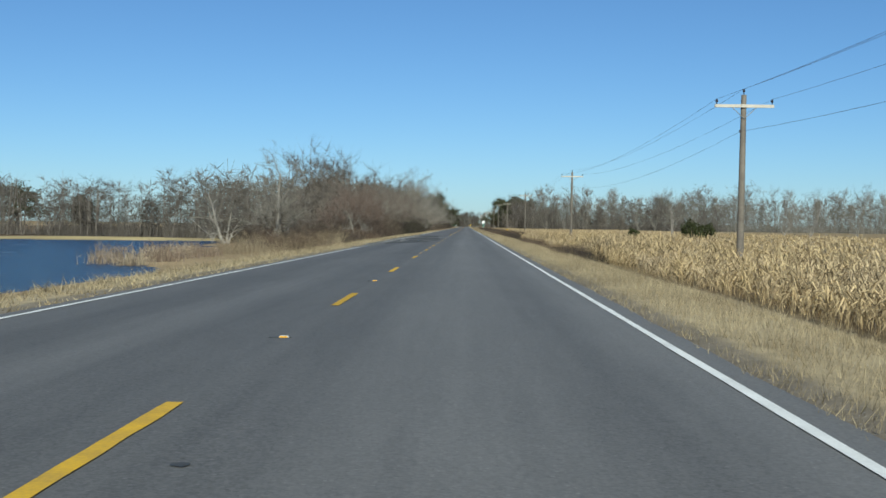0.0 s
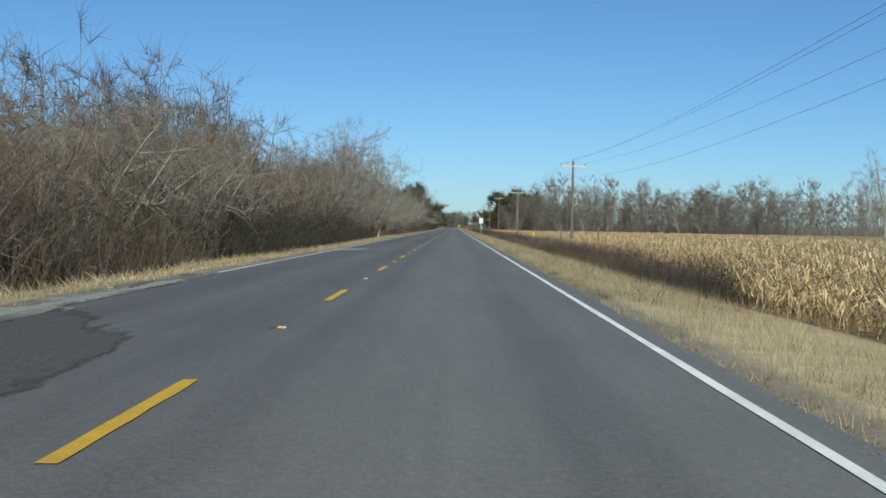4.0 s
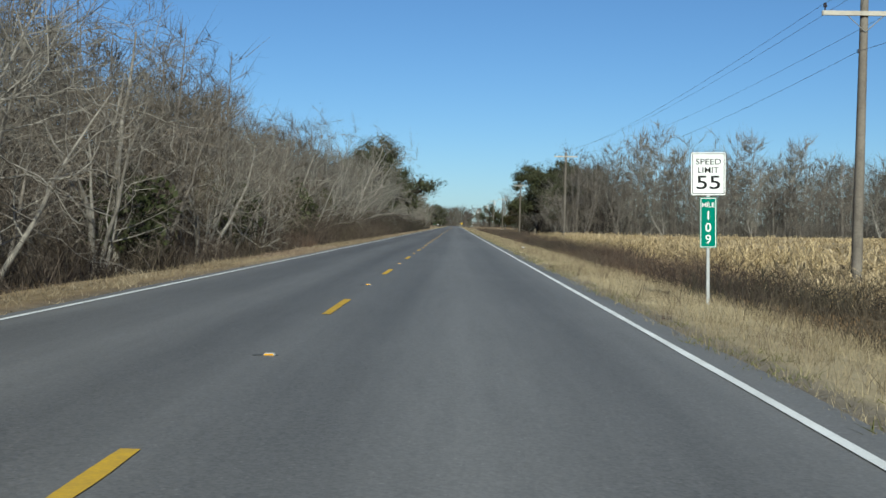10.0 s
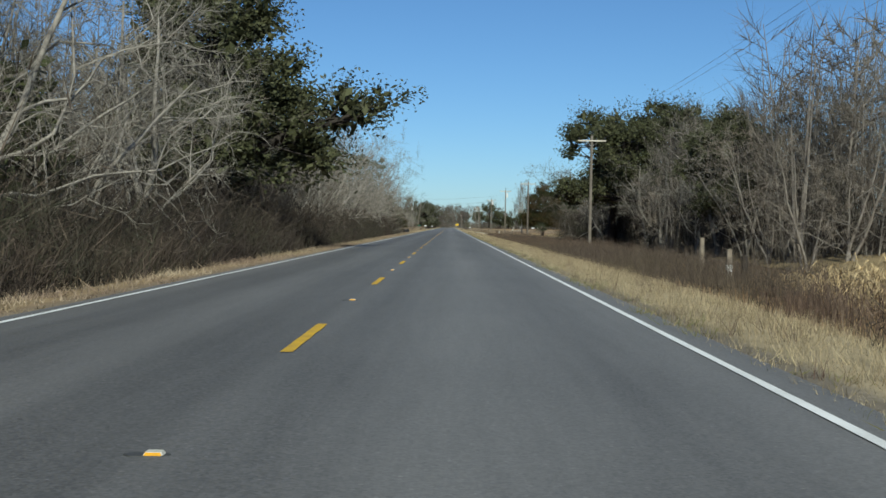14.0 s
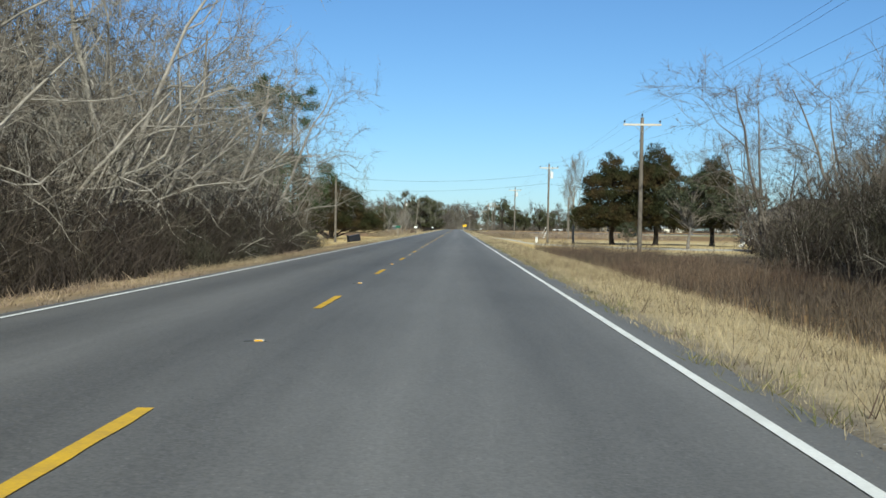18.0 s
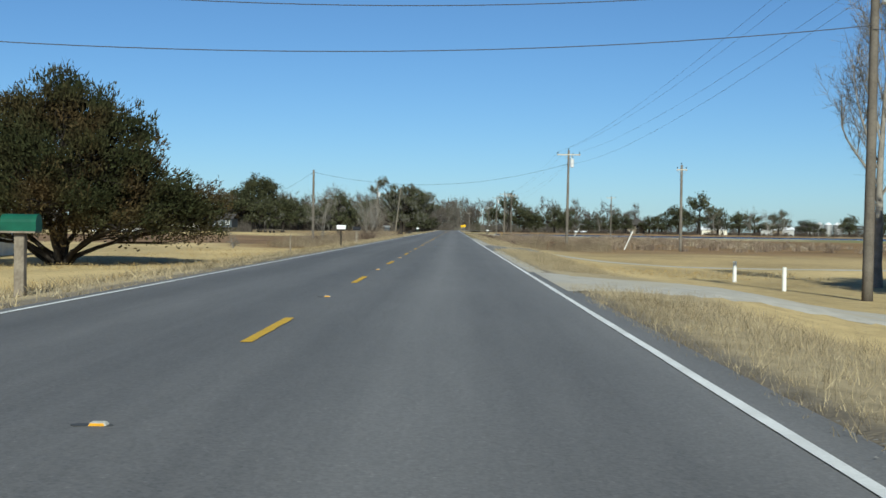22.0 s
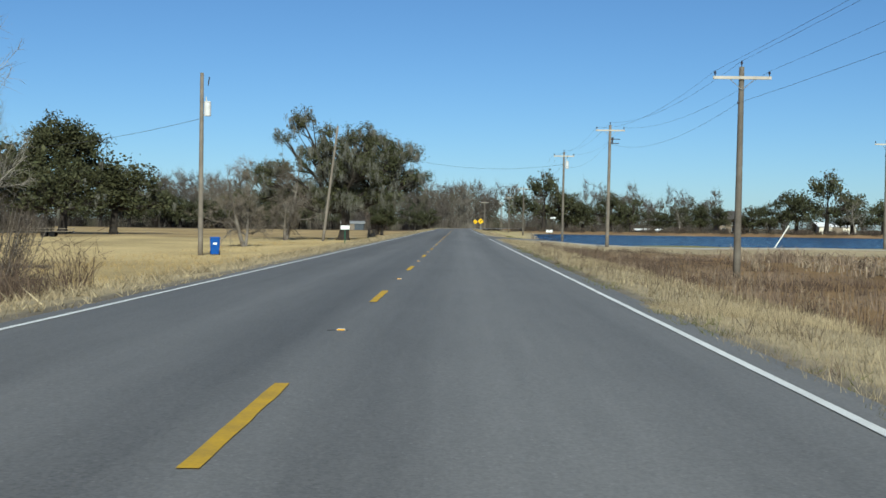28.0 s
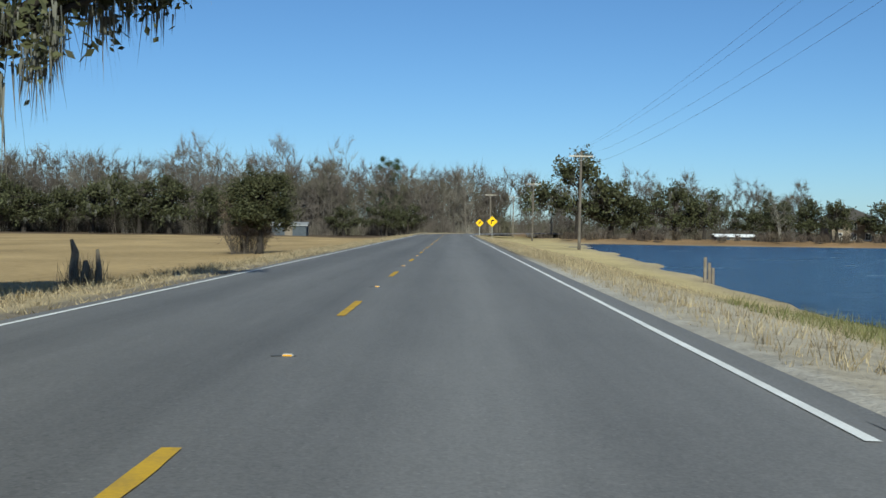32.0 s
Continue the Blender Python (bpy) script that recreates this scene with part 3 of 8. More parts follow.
    over("brown", far * 0.8 * smoothstep(0.2, -0.15, patch_))
    over("woods", far * 0.6 * smoothstep(-0.1, -0.45, patch_))
    over("mud", max(lake(x, y), pond(x, y)))
    return c


# ---- ground ----
half_x = [0, 2, 3.6, 3.88, 4.06, 4.25, 4.5, 4.9, 5.4, 6, 6.6, 7.2, 8, 9, 10, 11, 12, 13.5, 15, 17, 19, 22, 26, 31, 38, 46, 56, 70, 90, 115, 145, 180, 240, 340, 520, 900, 1600, 3200]
xs = np.array([-v for v in half_x[:0:-1]] + half_x)
ys = np.concatenate([[-1500, -600, -250, -140], np.arange(-90, 1300, 4.0), [1320, 1350, 1400, 1500, 1700, 2100, 2800, 3800]])
gx, gy = np.meshgrid(xs, ys)
gzz = gz(gx, gy)
gzz = np.where(np.abs(gx) < 3.95, gzz - 0.12, np.where(np.abs(gx) < 4.1, gzz - 0.025, gzz))


def gm_z(x, y):
    """Height of the ground sheet itself, between its grid points."""
    i = int(np.clip(np.searchsorted(xs, x) - 1, 0, len(xs) - 2))
    j = int(np.clip(np.searchsorted(ys, y) - 1, 0, len(ys) - 2))
    u, v = (x - xs[i]) / (xs[i + 1] - xs[i]), (y - ys[j]) / (ys[j + 1] - ys[j])
    return float((gzz[j, i] * (1 - u) + gzz[j, i + 1] * u) * (1 - v) + (gzz[j + 1, i] * (1 - u) + gzz[j + 1, i + 1] * u) * v)


gm = bpy.data.meshes.new("ground")
nx, ny = len(xs), len(ys)
idx = np.arange(nx * ny).reshape(ny, nx)
gm.from_pydata(np.stack([gx, gy, gzz], -1).reshape(-1, 3).tolist(), [],
               np.stack([idx[:-1, :-1], idx[:-1, 1:], idx[1:, 1:], idx[1:, :-1]], -1).reshape(-1, 4).tolist())
gm.materials.append(M_ground)
ca = gm.color_attributes.new("cover", "FLOAT_COLOR", "POINT")
ca.data.foreach_set("color", np.array([(*cover(x, y), 1.0) for x, y in zip(gx.ravel(), gy.ravel())], float).ravel())
gm.polygons.foreach_set("use_smooth", [True] * len(gm.polygons))
ground = tagged(new("ground", gm), "flat winter ground of dry grass, brown fields and leaf litter", "ground", kind="structure")


# ---- road: straight, crowned, then bending right ----
def road_centre(s):
    """Centre line and its heading (turn to the right) at s metres along."""
    bend = 1165.0
    if s <= bend:
        return 0.0, s, 0.0
    radius, a = 260.0, min((s - bend) / 260.0, 1.2)
    return radius * (1 - math.cos(a)), bend + radius * math.sin(a), a


def strip(buf, s0, s1, x0, x1, lift, step=6.0, jag=0.0, rng=None, across=1):
    """A ribbon on the road's crown from x0 to x1."""
    k = max(1, int(math.ceil((s1 - s0) / step)))
    rows = []
    for i in range(k + 1):
        s = s0 + (s1 - s0) * i / k
        cx, cy, a = road_centre(s)
        j0 = rng.uniform(-jag, jag) if jag else 0
        j1 = rng.uniform(-jag, jag) if jag else 0
        row = []
        for q in range(across + 1):
            x = x0 + j0 + (x1 + j1 - x0 - j0) * q / across
            row.append((cx + x * math.cos(a), cy - x * math.sin(a), float(np.interp(abs(x), PROFILE_X, PROFILE_Z)) + lift))
        rows.append(row)
    w = across + 1
    ii = np.arange(k * across)
    r, q = ii // across, ii % across
    buf.add(np.array(rows).reshape(-1, 3), np.stack([r * w + q, r * w + q + 1, (r + 1) * w + q + 1, (r + 1) * w + q], 1))
    return buf


rng = np.random.default_rng(5)
rb = Buf()
for x0, x1, jag, sg in ((-3.92, -3.4, 0.10, 0), (-3.4, 0, 0, 0), (0, 3.4, 0, 0), (3.4, 3.96, 0.12, 1)):
    if jag == 0:
        strip(rb, -120, 1400, x0, x1, 0.0, 12, across=2)
    else:
        # ragged outer edge
        edge_off = np.concatenate([[0.03], np.clip(np.cumsum(rng.normal(0, 0.03, 760)) * 0.25 + rng.normal(0.03, 0.025, 760), -0.03, 0.1)])
        for i_, s in enumerate(np.arange(-120, 1400, 2.0)):
            e0, e1 = edge_off[i_], edge_off[i_ + 1]
            row = []
            for s_, e_ in ((s, e0), (s + 2.0, e1)):
                cx, cy, a = road_centre(s_)
                for x in ((x0 - e_, x1) if not sg else (x0, x1 + e_)):
                    row.append((cx + x * math.cos(a), cy - x * math.sin(a), float(np.interp(abs(x), PROFILE_X, PROFILE_Z))))
            rb.add(row, [[0, 1, 3, 2]])
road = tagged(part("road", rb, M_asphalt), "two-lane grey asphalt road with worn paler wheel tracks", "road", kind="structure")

# white edge lines; the broken shoulder on the left and the track on the right break them
wr = Buf()
strip(wr, -120, 971.5, 3.592, 3.684, 0.006, 2, 0.006, rng)
strip(wr, 996, 1400, 3.592, 3.684, 0.006, 2, 0.006, rng)
tagged(part("edge_line_right", wr, M_white), "white painted edge line, slightly worn", "road marking", kind="structure")
wlb = Buf()
strip(wlb, -120, 73, -3.65, -3.555, 0.006, 2, 0.006, rng)
strip(wlb, 150, 1400, -3.65, -3.555, 0.006, 2, 0.006, rng)
tagged(part("edge_line_left", wlb, M_white), "white painted edge line, worn away at the broken shoulder", "road marking", kind="structure")

# yellow centre dashes, each one a painted piece, and the raised reflectors between them
line = thing("centre_line", "broken yellow centre line of painted dashes", "road marking", kind="structure")
dash_mesh = None
DASH0, PERIOD = 4.432, 12.192
for k in range(-4, 97):
    y = DASH0 + k * PERIOD
    if 105 < y < 118:
        continue
    if dash_mesh is None:
        b = Buf()
        strip(b, 0, 3.05, -0.053, 0.053, 0.007, 0.28, 0.006, rng)
        strip(b, 0.1, 2.9, -0.053, -0.05, 0.007, 0.3, 0.003, rng)
        dash_mesh = b.mesh("dash", M_yellow)
    d = part("dash", dash_mesh, None, line)
    cx, cy, a = road_centre(y)
    d.matrix_basis = pose(cx, cy, 0, 0, 0, -math.degrees(a))
b = Buf()
b.box(-0.05, -0.045, -0.002, 0.05, 0.045, 0.018, 0.012, 0.72)
mk_mesh = b.mesh("body", M_ceramic)
b = Buf()
b.add([(-0.04, -0.044, 0.003), (0.04, -0.044, 0.003), (0.034, -0.037, 0.016), (-0.034, -0.037, 0.016)], [[0, 1, 2, 3]])
b.add([(-0.04, -0.048, 0.003), (0.04, -0.048, 0.003), (0.034, -0.041, 0.016), (-0.034, -0.041, 0.016)], [[0, 1, 2, 3]])
lens_mesh = b.mesh("lens", M_amber)
first_marker = None
for k in range(-3, 95):
    y = DASH0 + k * PERIOD + 7.45
    if y > 1160 or k in (2, 6, 7, 8, 9):
        continue
    if first_marker is None:
        first_marker = thing("road_reflector", "raised amber road reflector stuck on the asphalt", "reflector", pose(0.0, y, 0), "reflectors on the centre line")
        part("body", mk_mesh, None, first_marker)
        # flat dark patch on the asphalt, reaching further left than right
        part("tar_pad", Buf().box(-0.14, -0.05, -0.004, 0.07, 0.05, 0.003, 0.035), M_tar, first_marker, "flat black pad reaching further to the left")
        part("lens", lens_mesh, None, first_marker, "amber lens")
    else:
        copy_thing(first_marker, pose(float(rng.uniform(-0.02, 0.02)), y, 0))


def blotch(name, label, material, cx, cy, lx, ly, lift, seed, spikes=22):
    """A flat irregular patch on the road."""
    r = np.random.default_rng(seed)
    b = Buf()
    pts = []
    for i in range(spikes):
        a = 2 * math.pi * i / spikes
        k = r.uniform(0.3, 1.0) if i % 2 else r.uniform(0.55, 1.0)
        x, y = cx + lx * k * math.cos(a), cy + ly * k * math.sin(a)
        pts.append((x, y, float(gz(x, y)) + lift))
    pts.append((cx, cy, float(gz(cx, cy)) + lift))
    b.add(pts, [[i, (i + 1) % spikes, spikes] for i in range(spikes)])
    return tagged(part(name, b, material), label, "road stain", kind="structure")


# broken, gravelly shoulder on the left
ap = Buf()
rows = []
ra = np.random.default_rng(29)
for i in range(49):
    y = 72 + i * 1.6
    out = -4.0 - 0.7 * math.exp(-((y - 112) / 14) ** 2)
    inner = -3.3 + 0.9 * math.exp(-((y - 120) / 10) ** 2) + ra.uniform(-0.2, 0.2)
    rows.append([(x, y, float(gz(x, y)) + (0.010 if x > -3.9 else 0.03)) for x in np.linspace(inner, out + ra.uniform(-0.3, 0.3), 9)])
ap.add(np.array(rows).reshape(-1, 3), [[r * 9 + q, r * 9 + q + 1, (r + 1) * 9 + q + 1, (r + 1) * 9 + q] for r in range(48) for q in range(8)])
tagged(part("broken_shoulder", ap, M_apron), "broken asphalt shoulder with pale gravel patches", "road shoulder", kind="structure")


def crumbs(name, corners, seed, per=900, big=1.25):
    """Loose pale grit and slivers of broken surfacing, thickest inside the corners' outline."""
    r = np.random.default_rng(seed)
    c = np.array(corners, float)
    area = 0.5 * abs(np.dot(c[:, 0], np.roll(c[:, 1], 1)) - np.dot(c[:, 1], np.roll(c[:, 0], 1)))
    m = int(min(3200, per * max(area, 0.3)))
    mid = c.mean(axis=0)
    i = r.integers(0, len(c), m)
    j = (i + 1) % len(c)
    u, v = r.uniform(0, 1, m), r.uniform(0, 1.25, m) ** 0.6
    p = mid + ((c[i] * (1 - u)[:, None] + c[j] * u[:, None]) - mid) * v[:, None] + r.normal(0, 0.04, (m, 2))
    L, W = r.uniform(0.01, 0.05, m) * (1.3 - 0.7 * v) * big, r.uniform(0.006, 0.026, m) * (1.3 - 0.7 * v) * big
    a = r.normal(0.5, 0.5, m)
    d, e = np.stack([np.sin(a), np.cos(a)], 1), np.stack([np.cos(a), -np.sin(a)], 1)
    z = gz(p[:, 0], p[:, 1]) + 0.007 + r.uniform(0, 0.008, m)
    four = []
    for sd, se in ((-1, -0.6), (0.2, -1), (1, 0.5), (-0.3, 1)):
        q = p + d * (L * sd)[:, None] + e * (W * se)[:, None]
        four.append(np.concatenate([q, z[:, None]], 1))
    b = Buf().add(np.stack(four, 1).reshape(-1, 3), np.arange(4 * m).reshape(-1, 4))
    return tagged(part(name, b, M_grit), "pale grit scattered on the asphalt", "gravel", kind="stuff")


def worn_patch(name, label, material, corners, lift, seed, soft=0.5):
    """A thin worn layer on the road, laid as a fine grid, that crumbles away within soft metres of its outline."""
    c = np.array(corners, float)
    c2 = np.roll(c, -1, axis=0)
    px = np.arange(c[:, 0].min(), c[:, 0].max() + 0.2, 0.2)
    py = np.arange(c[:, 1].min(), c[:, 1].max() + 0.4, 0.4)
    X, Y = np.meshgrid(px, py)
    inside = np.zeros(X.shape, bool)
    dist = np.full(X.shape, 1e9)
    for (ax_, ay_), (bx_, by_) in zip(c, c2):
        cross = (ay_ > Y) != (by_ > Y)
        at_x = ax_ + (Y - ay_) / (by_ - ay_ if by_ != ay_ else 1e-9) * (bx_ - ax_)
        inside ^= cross & (X < at_x)
        # distances count less along the road, where wear draws out
        dx, dy = bx_ - ax_, (by_ - ay_) * 0.25
        t = np.clip(((X - ax_) * dx + (Y - ay_) * 0.25 * dy) / max(dx * dx + dy * dy, 1e-9), 0, 1)
        dist = np.minimum(dist, np.hypot(X - ax_ - t * dx, (Y - ay_) * 0.25 - t * dy))
    fade = np.where(inside, np.clip(dist / soft, 0, 1), 0)
    k = len(px)
    idx = np.arange(X.size).reshape(X.shape)
    cells = np.stack([idx[:-1, :-1], idx[:-1, 1:], idx[1:, 1:], idx[1:, :-1]], -1).reshape(-1, 4)
    cells = cells[(fade.ravel()[cells] > 0).any(axis=1)]
    Z = np.interp(np.abs(X), PROFILE_X, PROFILE_Z) + lift
    me = Buf().add(np.stack([X, Y, Z], -1).reshape(-1, 3), cells).mesh(name, material)
    at = me.color_attributes.new("fade", "FLOAT_COLOR", "POINT")
    f_ = fade.ravel()
    at.data.foreach_set("color", np.stack([f_, f_, f_, np.ones(len(f_))], 1).ravel())
    return tagged(part(name, me, None), label, "road patch", kind="structure")


DARK, PALE = "old dark asphalt patch in the lane", "pale gritty worn patch in the asphalt"
worn_patch("asphalt_patch", DARK, M_darkworn, [(-3.4, 74), (-0.9, 80), (-0.5, 86), (0.1, 96.4), (-0.6, 97.2), (-3.5, 97.4)], 0.006, 21, 0.35)
worn_patch("asphalt_patch", DARK, M_darkworn, [(-3.5, 99.0), (-0.8, 98.8), (-0.35, 101), (-0.5, 107), (-0.9, 113.5), (-3.4, 114)], 0.006, 22, 0.35)
worn_patch("asphalt_patch", DARK, M_darkworn, [(-3.5, 118.0), (-0.9, 117.0), (-0.5, 124), (-1.0, 133), (-3.4, 138)], 0.006, 23, 0.4)
for i, q in enumerate(([(-3.2, 97.3), (-0.5, 97.2), (0.2, 96.6), (0.95, 98.9), (0.1, 99.5), (-0.8, 98.9), (-3.3, 99.3)], [(0.05, 97.2), (0.45, 97.0), (0.75, 95.2), (0.6, 93.2), (0.25, 93.2), (0.15, 95.4)],
                       [(-2.6, 115.0), (-0.8, 112.8), (-0.4, 115), (-1.6, 117.4)], [(-1.7, 84.5), (-0.5, 86), (-0.3, 89.5), (-1.1, 90.5)], [(-3.3, 86), (-2.5, 85), (-2.2, 92), (-3.2, 93)])):
    worn_patch("gravel_patch", PALE, M_palepatch, q, 0.009, 30 + i, 0.3)
for i, q in enumerate(([(-4.0, 64), (-3.3, 64), (-3.0, 96), (-4.2, 98)], [(-4.4, 97), (-2.9, 97), (-2.9, 121), (-4.6, 122)], [(-4.4, 121), (-3.2, 121), (-3.1, 149), (-4.0, 151)], [(-1.4, 120), (-0.6, 119), (-0.5, 127), (-1.2, 129)])):
    worn_patch("gravel_patch", "pale gravelly worn edge of the asphalt", M_palepatch, q, 0.011, 40 + i, 0.5)
def paint_stroke(pts, w, seed, material=None, label="white sprayed paint mark on the asphalt"):
    """A thin painted line through points on the road."""
    r = np.random.default_rng(seed)
    p = np.array(pts, float)
    d = np.gradient(p, axis=0)
    d /= np.maximum(np.linalg.norm(d, axis=1, keepdims=True), 1e-9)
    sd = np.stack([d[:, 1], -d[:, 0]], 1) * w * r.uniform(0.6, 1.2, (len(p), 1)) / 2
    both = np.concatenate([p - sd, p + sd])
    k = len(p)
    z = np.interp(np.abs(both[:, 0]), PROFILE_X, PROFILE_Z) + 0.013
    b = Buf().add(np.concatenate([both, z[:, None]], 1), [[i, i + 1, k + i + 1, k + i] for i in range(k - 1)])
    return tagged(part("paint_mark", b, material or M_white), label, "road marking", kind="structure")


loop = [(0.02 + 0.13 * math.cos(a), 111.9 + 0.36 * math.sin(a)) for a in np.linspace(0, 6.3, 16)]
paint_stroke(loop, 0.05, 1)
paint_stroke([(0.1, 112.0), (0.22, 112.1), (0.38, 112.15)], 0.04, 2)
paint_stroke([(-0.62, 111.6), (-0.5, 112.1), (-0.36, 112.3), (-0.3, 112.0)], 0.05, 3)
paint_stroke([(-0.55, 112.4), (-0.44, 112.0), (-0.34, 111.7)], 0.04, 4)
# long tread marks pressed into the old patches
for i in range(4):
    x0 = -2.6 + i * 0.42
    paint_stroke([(x0 + 0.16 * t, 100.5 + 1.6 * t) for t in range(4 + i)], 0.02, 10 + i, M_tar, "long dark tread mark in the old asphalt")
b = Buf()
sq = [(-2.1, 181.1), (-3.5, 181.5), (-3.5, 177.0), (-2.35, 178.5)]
b.add([(x, y, float(np.interp(abs(x), PROFILE_X, PROFILE_Z)) + 0.006) for x, y in sq], [[0, 1, 2, 3]])
tagged(part("concrete_patch", b, M_concrete), "pale concrete patch let into the lane", "road patch", kind="structure")
for i, (x0, x1, y0) in enumerate(((0.2, 3.6, 748.2), (-1.0, 2.2, 749.4), (0.8, 4.2, 746.8), (-2.2, -0.6, 747.2), (0.3, 2.6, 751.2))):
    worn_patch("dust_streak", "pale dust dragged across the lane from the pull-off", M_palepatch, [(x0, y0), (x1, y0 + 0.2), (x1, y0 + 0.95), (x0, y0 + 0.7)], 0.006, 70 + i, 0.16)
for i in range(40):
    y0 = -10 + i * 26.0
    crumbs("verge_grit", [(3.85, y0), (4.15, y0), (4.2, y0 + 26), (3.9, y0 + 26)], 400 + i, 60, 0.5)
for i, (x1, y0, y1) in enumerate(((4.5, 618, 652), (5.2, 738, 762), (4.7, 758, 785), (4.7, 785, 812), (4.8, 938, 972), (4.9, 994, 1020), (4.9, 1020, 1046))):
    crumbs("shoulder_grit", [(3.95, y0), (x1, y0), (x1, y1), (3.95, y1)], 470 + i, 70, 0.6)
for i, (cx, cy, lx, ly) in enumerate(((-0.15, 36.7, 0.17, 0.16), (0.45, 5.6, 0.05, 0.07), (-0.6, 5.2, 0.16, 0.1), (-3.3, 412, 0.3, 1.2), (2.85, 621.8, 0.09, 0.16), (2.95, 621.0, 0.1, 0.16),
                                      (2.2, 750.6, 0.03, 0.3), (2.3, 748, 0.1, 0.12), (1.0, 589, 0.06, 0.2), (1.35, 589.4, 0.06, 0.12), (-2.4, 604, 0.25, 0.9), (1.3, 195.5, 0.05, 0.1))):
    blotch("tar_stain", "small dark stain on the asphalt", M_tar, cx, cy, lx, ly, 0.005, 60 + i, 12)
gs = Buf()
for y0, y1 in ((709, 740), (758, 812)):
    strip(gs, y0, y1, 3.73, 4.16, 0.006, 0.3, 0.035, rng)
    crumbs("shoulder_grit", [(3.72, y0), (4.1, y0), (4.1, y1), (3.72, y1)], 490 + y0 % 9, 120, 0.45)
tagged(part("gravel_margin", gs, M_gravel), "pale gravel spilled over the asphalt's edge", "gravel", kind="structure")
# thin dark lines across the road; the last one is a tyre skid
for i, (y, x0, x1) in enumerate(((723.3, -3.5, 3.3), (720.7, -1.2, 2.4), (979.5, -0.5, 3.4))):
    b = Buf()
    r = np.random.default_rng(90 + i)
    q = np.linspace(x0, x1, 30)
    off = np.cumsum(r.uniform(-0.05, 0.05, 30))
    lo = np.stack([q, y + off, np.interp(np.abs(q), PROFILE_X, PROFILE_Z) + 0.005], 1)
    hi = lo + np.stack([np.zeros(30), r.uniform(0.015, 0.05, 30), np.zeros(30)], 1)
    b.add(np.concatenate([lo, hi]), [[j, j + 1, 31 + j, 30 + j] for j in range(29)])
    tagged(part("tar_crack", b, M_tar), "thin dark irregular line across the asphalt", "road crack", kind="structure")

# water
def pool(name, label, f, level, x0, x1, y0, y1):
    b = Buf()
    b.add([(x0, y0, level), (x1, y0, level), (x1, y1, level), (x0, y1, level)], [[0, 1, 2, 3]])
    return tagged(part(name, b, M_water), label, "water", kind="structure")


pool("lake_water", "blue wind-ruffled lake beside the road", lake, LAKE_LEVEL, -150, -10.4, -75, 141)
pool("pond_water", "blue wind-ruffled flooded field beside the road", pond, POND_LEVEL - 0.14, 9.4, 178, 985, 1172)


def track_on_ground(name, label, category, material, x0, x1, centre, width, lift=0.02, seed=0):
    """A track that leaves the road sideways, laid on the ground sheet."""
    r = np.random.default_rng(seed)
    b = Buf()
    q = np.unique(np.concatenate([xs[(xs > x0) & (xs < x1)], np.arange(x0, min(x1, 30), 0.7), np.linspace(x0, x1, 30)]))
    rows = []
    for x in q:
        w = width(x) / 2
        lo, hi = centre(x) - w + r.uniform(-0.12, 0.12), centre(x) + w + r.uniform(-0.12, 0.12)
        row = []
        for t in np.linspace(0, 1, 9):
            y = lo + (hi - lo) * t
            base = float(np.interp(abs(x), PROFILE_X, PROFILE_Z)) if abs(x) < 4.75 else gm_z(x, y)
            up = 0.006 if x < 4.75 else -0.015 if t in (0.0, 1.0) else lift
            row.append((x, y, base + up))
        rows.append(row)
    k = len(rows)
    b.add(np.array(rows).reshape(-1, 3), [[i * 9 + j, i * 9 + j + 1, (i + 1) * 9 + j + 1, (i + 1) * 9 + j] for i in range(k - 1) for j in range(8)])
    return tagged(part(name, b, material), label, category, kind="structure")


track_on_ground("driveway", "pale gravel driveway beside the lawn", "driveway", M_gravel, 3.86, 90, lambda x: 704.0 - 0.1 * np.clip(x - 5, 0, 6) - 2.2 * np.clip(x - 11, 0, 8.5) - 0.3 * max(x - 19.5, 0), lambda x: 5.6 + 3 * math.exp(-(x - 4.7) / 2.2) + 12.0 * float(smoothstep(10, 15, x)) - 9 * float(smoothstep(24, 40, x)), 0.02, 1)
track_on_ground("farm_track", "pale gravel farm track past the pond", "track", M_gravel, 8.2, 120, lambda x: float(track_y(x)), lambda x: 4.6 + 5 * math.exp(-(x - 8.2) / 3.0), 0.02, 2)
track_on_ground("farm_track_apron", "grey asphalt apron of the farm track", "track", M_asphalt, 3.86, 8.6, lambda x: 983.5 - 0.4 * max(x - 5, 0), lambda x: 9 + 14 * math.exp(-(x - 4.2) / 1.5), 0.03, 12)
track_on_ground("pull_off", "grey gravelly pull-off at the road's edge", "track", M_pulloff, 3.86, 6.4, lambda x: 750, lambda x: 9 + 10 * math.exp(-(x - 4.2) / 1.2), 0.035, 13)
track_on_ground("field_track", "pale gravel field track", "track", M_gravel, 6.6, 110, lambda x: 766 - 2.7 * np.clip(x - 7, 0, 7) - 0.4 * max(x - 14, 0), lambda x: 2.4 + 3.4 * math.exp(-max(x - 13, 0) / 2.0), 0.02, 3)
crumbs("shoulder_grit", [(4.0, 744), (6.2, 744), (6.2, 757), (4.0, 757)], 480, 70, 0.7)


# ---- grasses, reeds and brush, in stretches ten metres long ----
def slope_z(x):
    return np.interp(np.abs(x), PROFILE_X, PROFILE_Z)


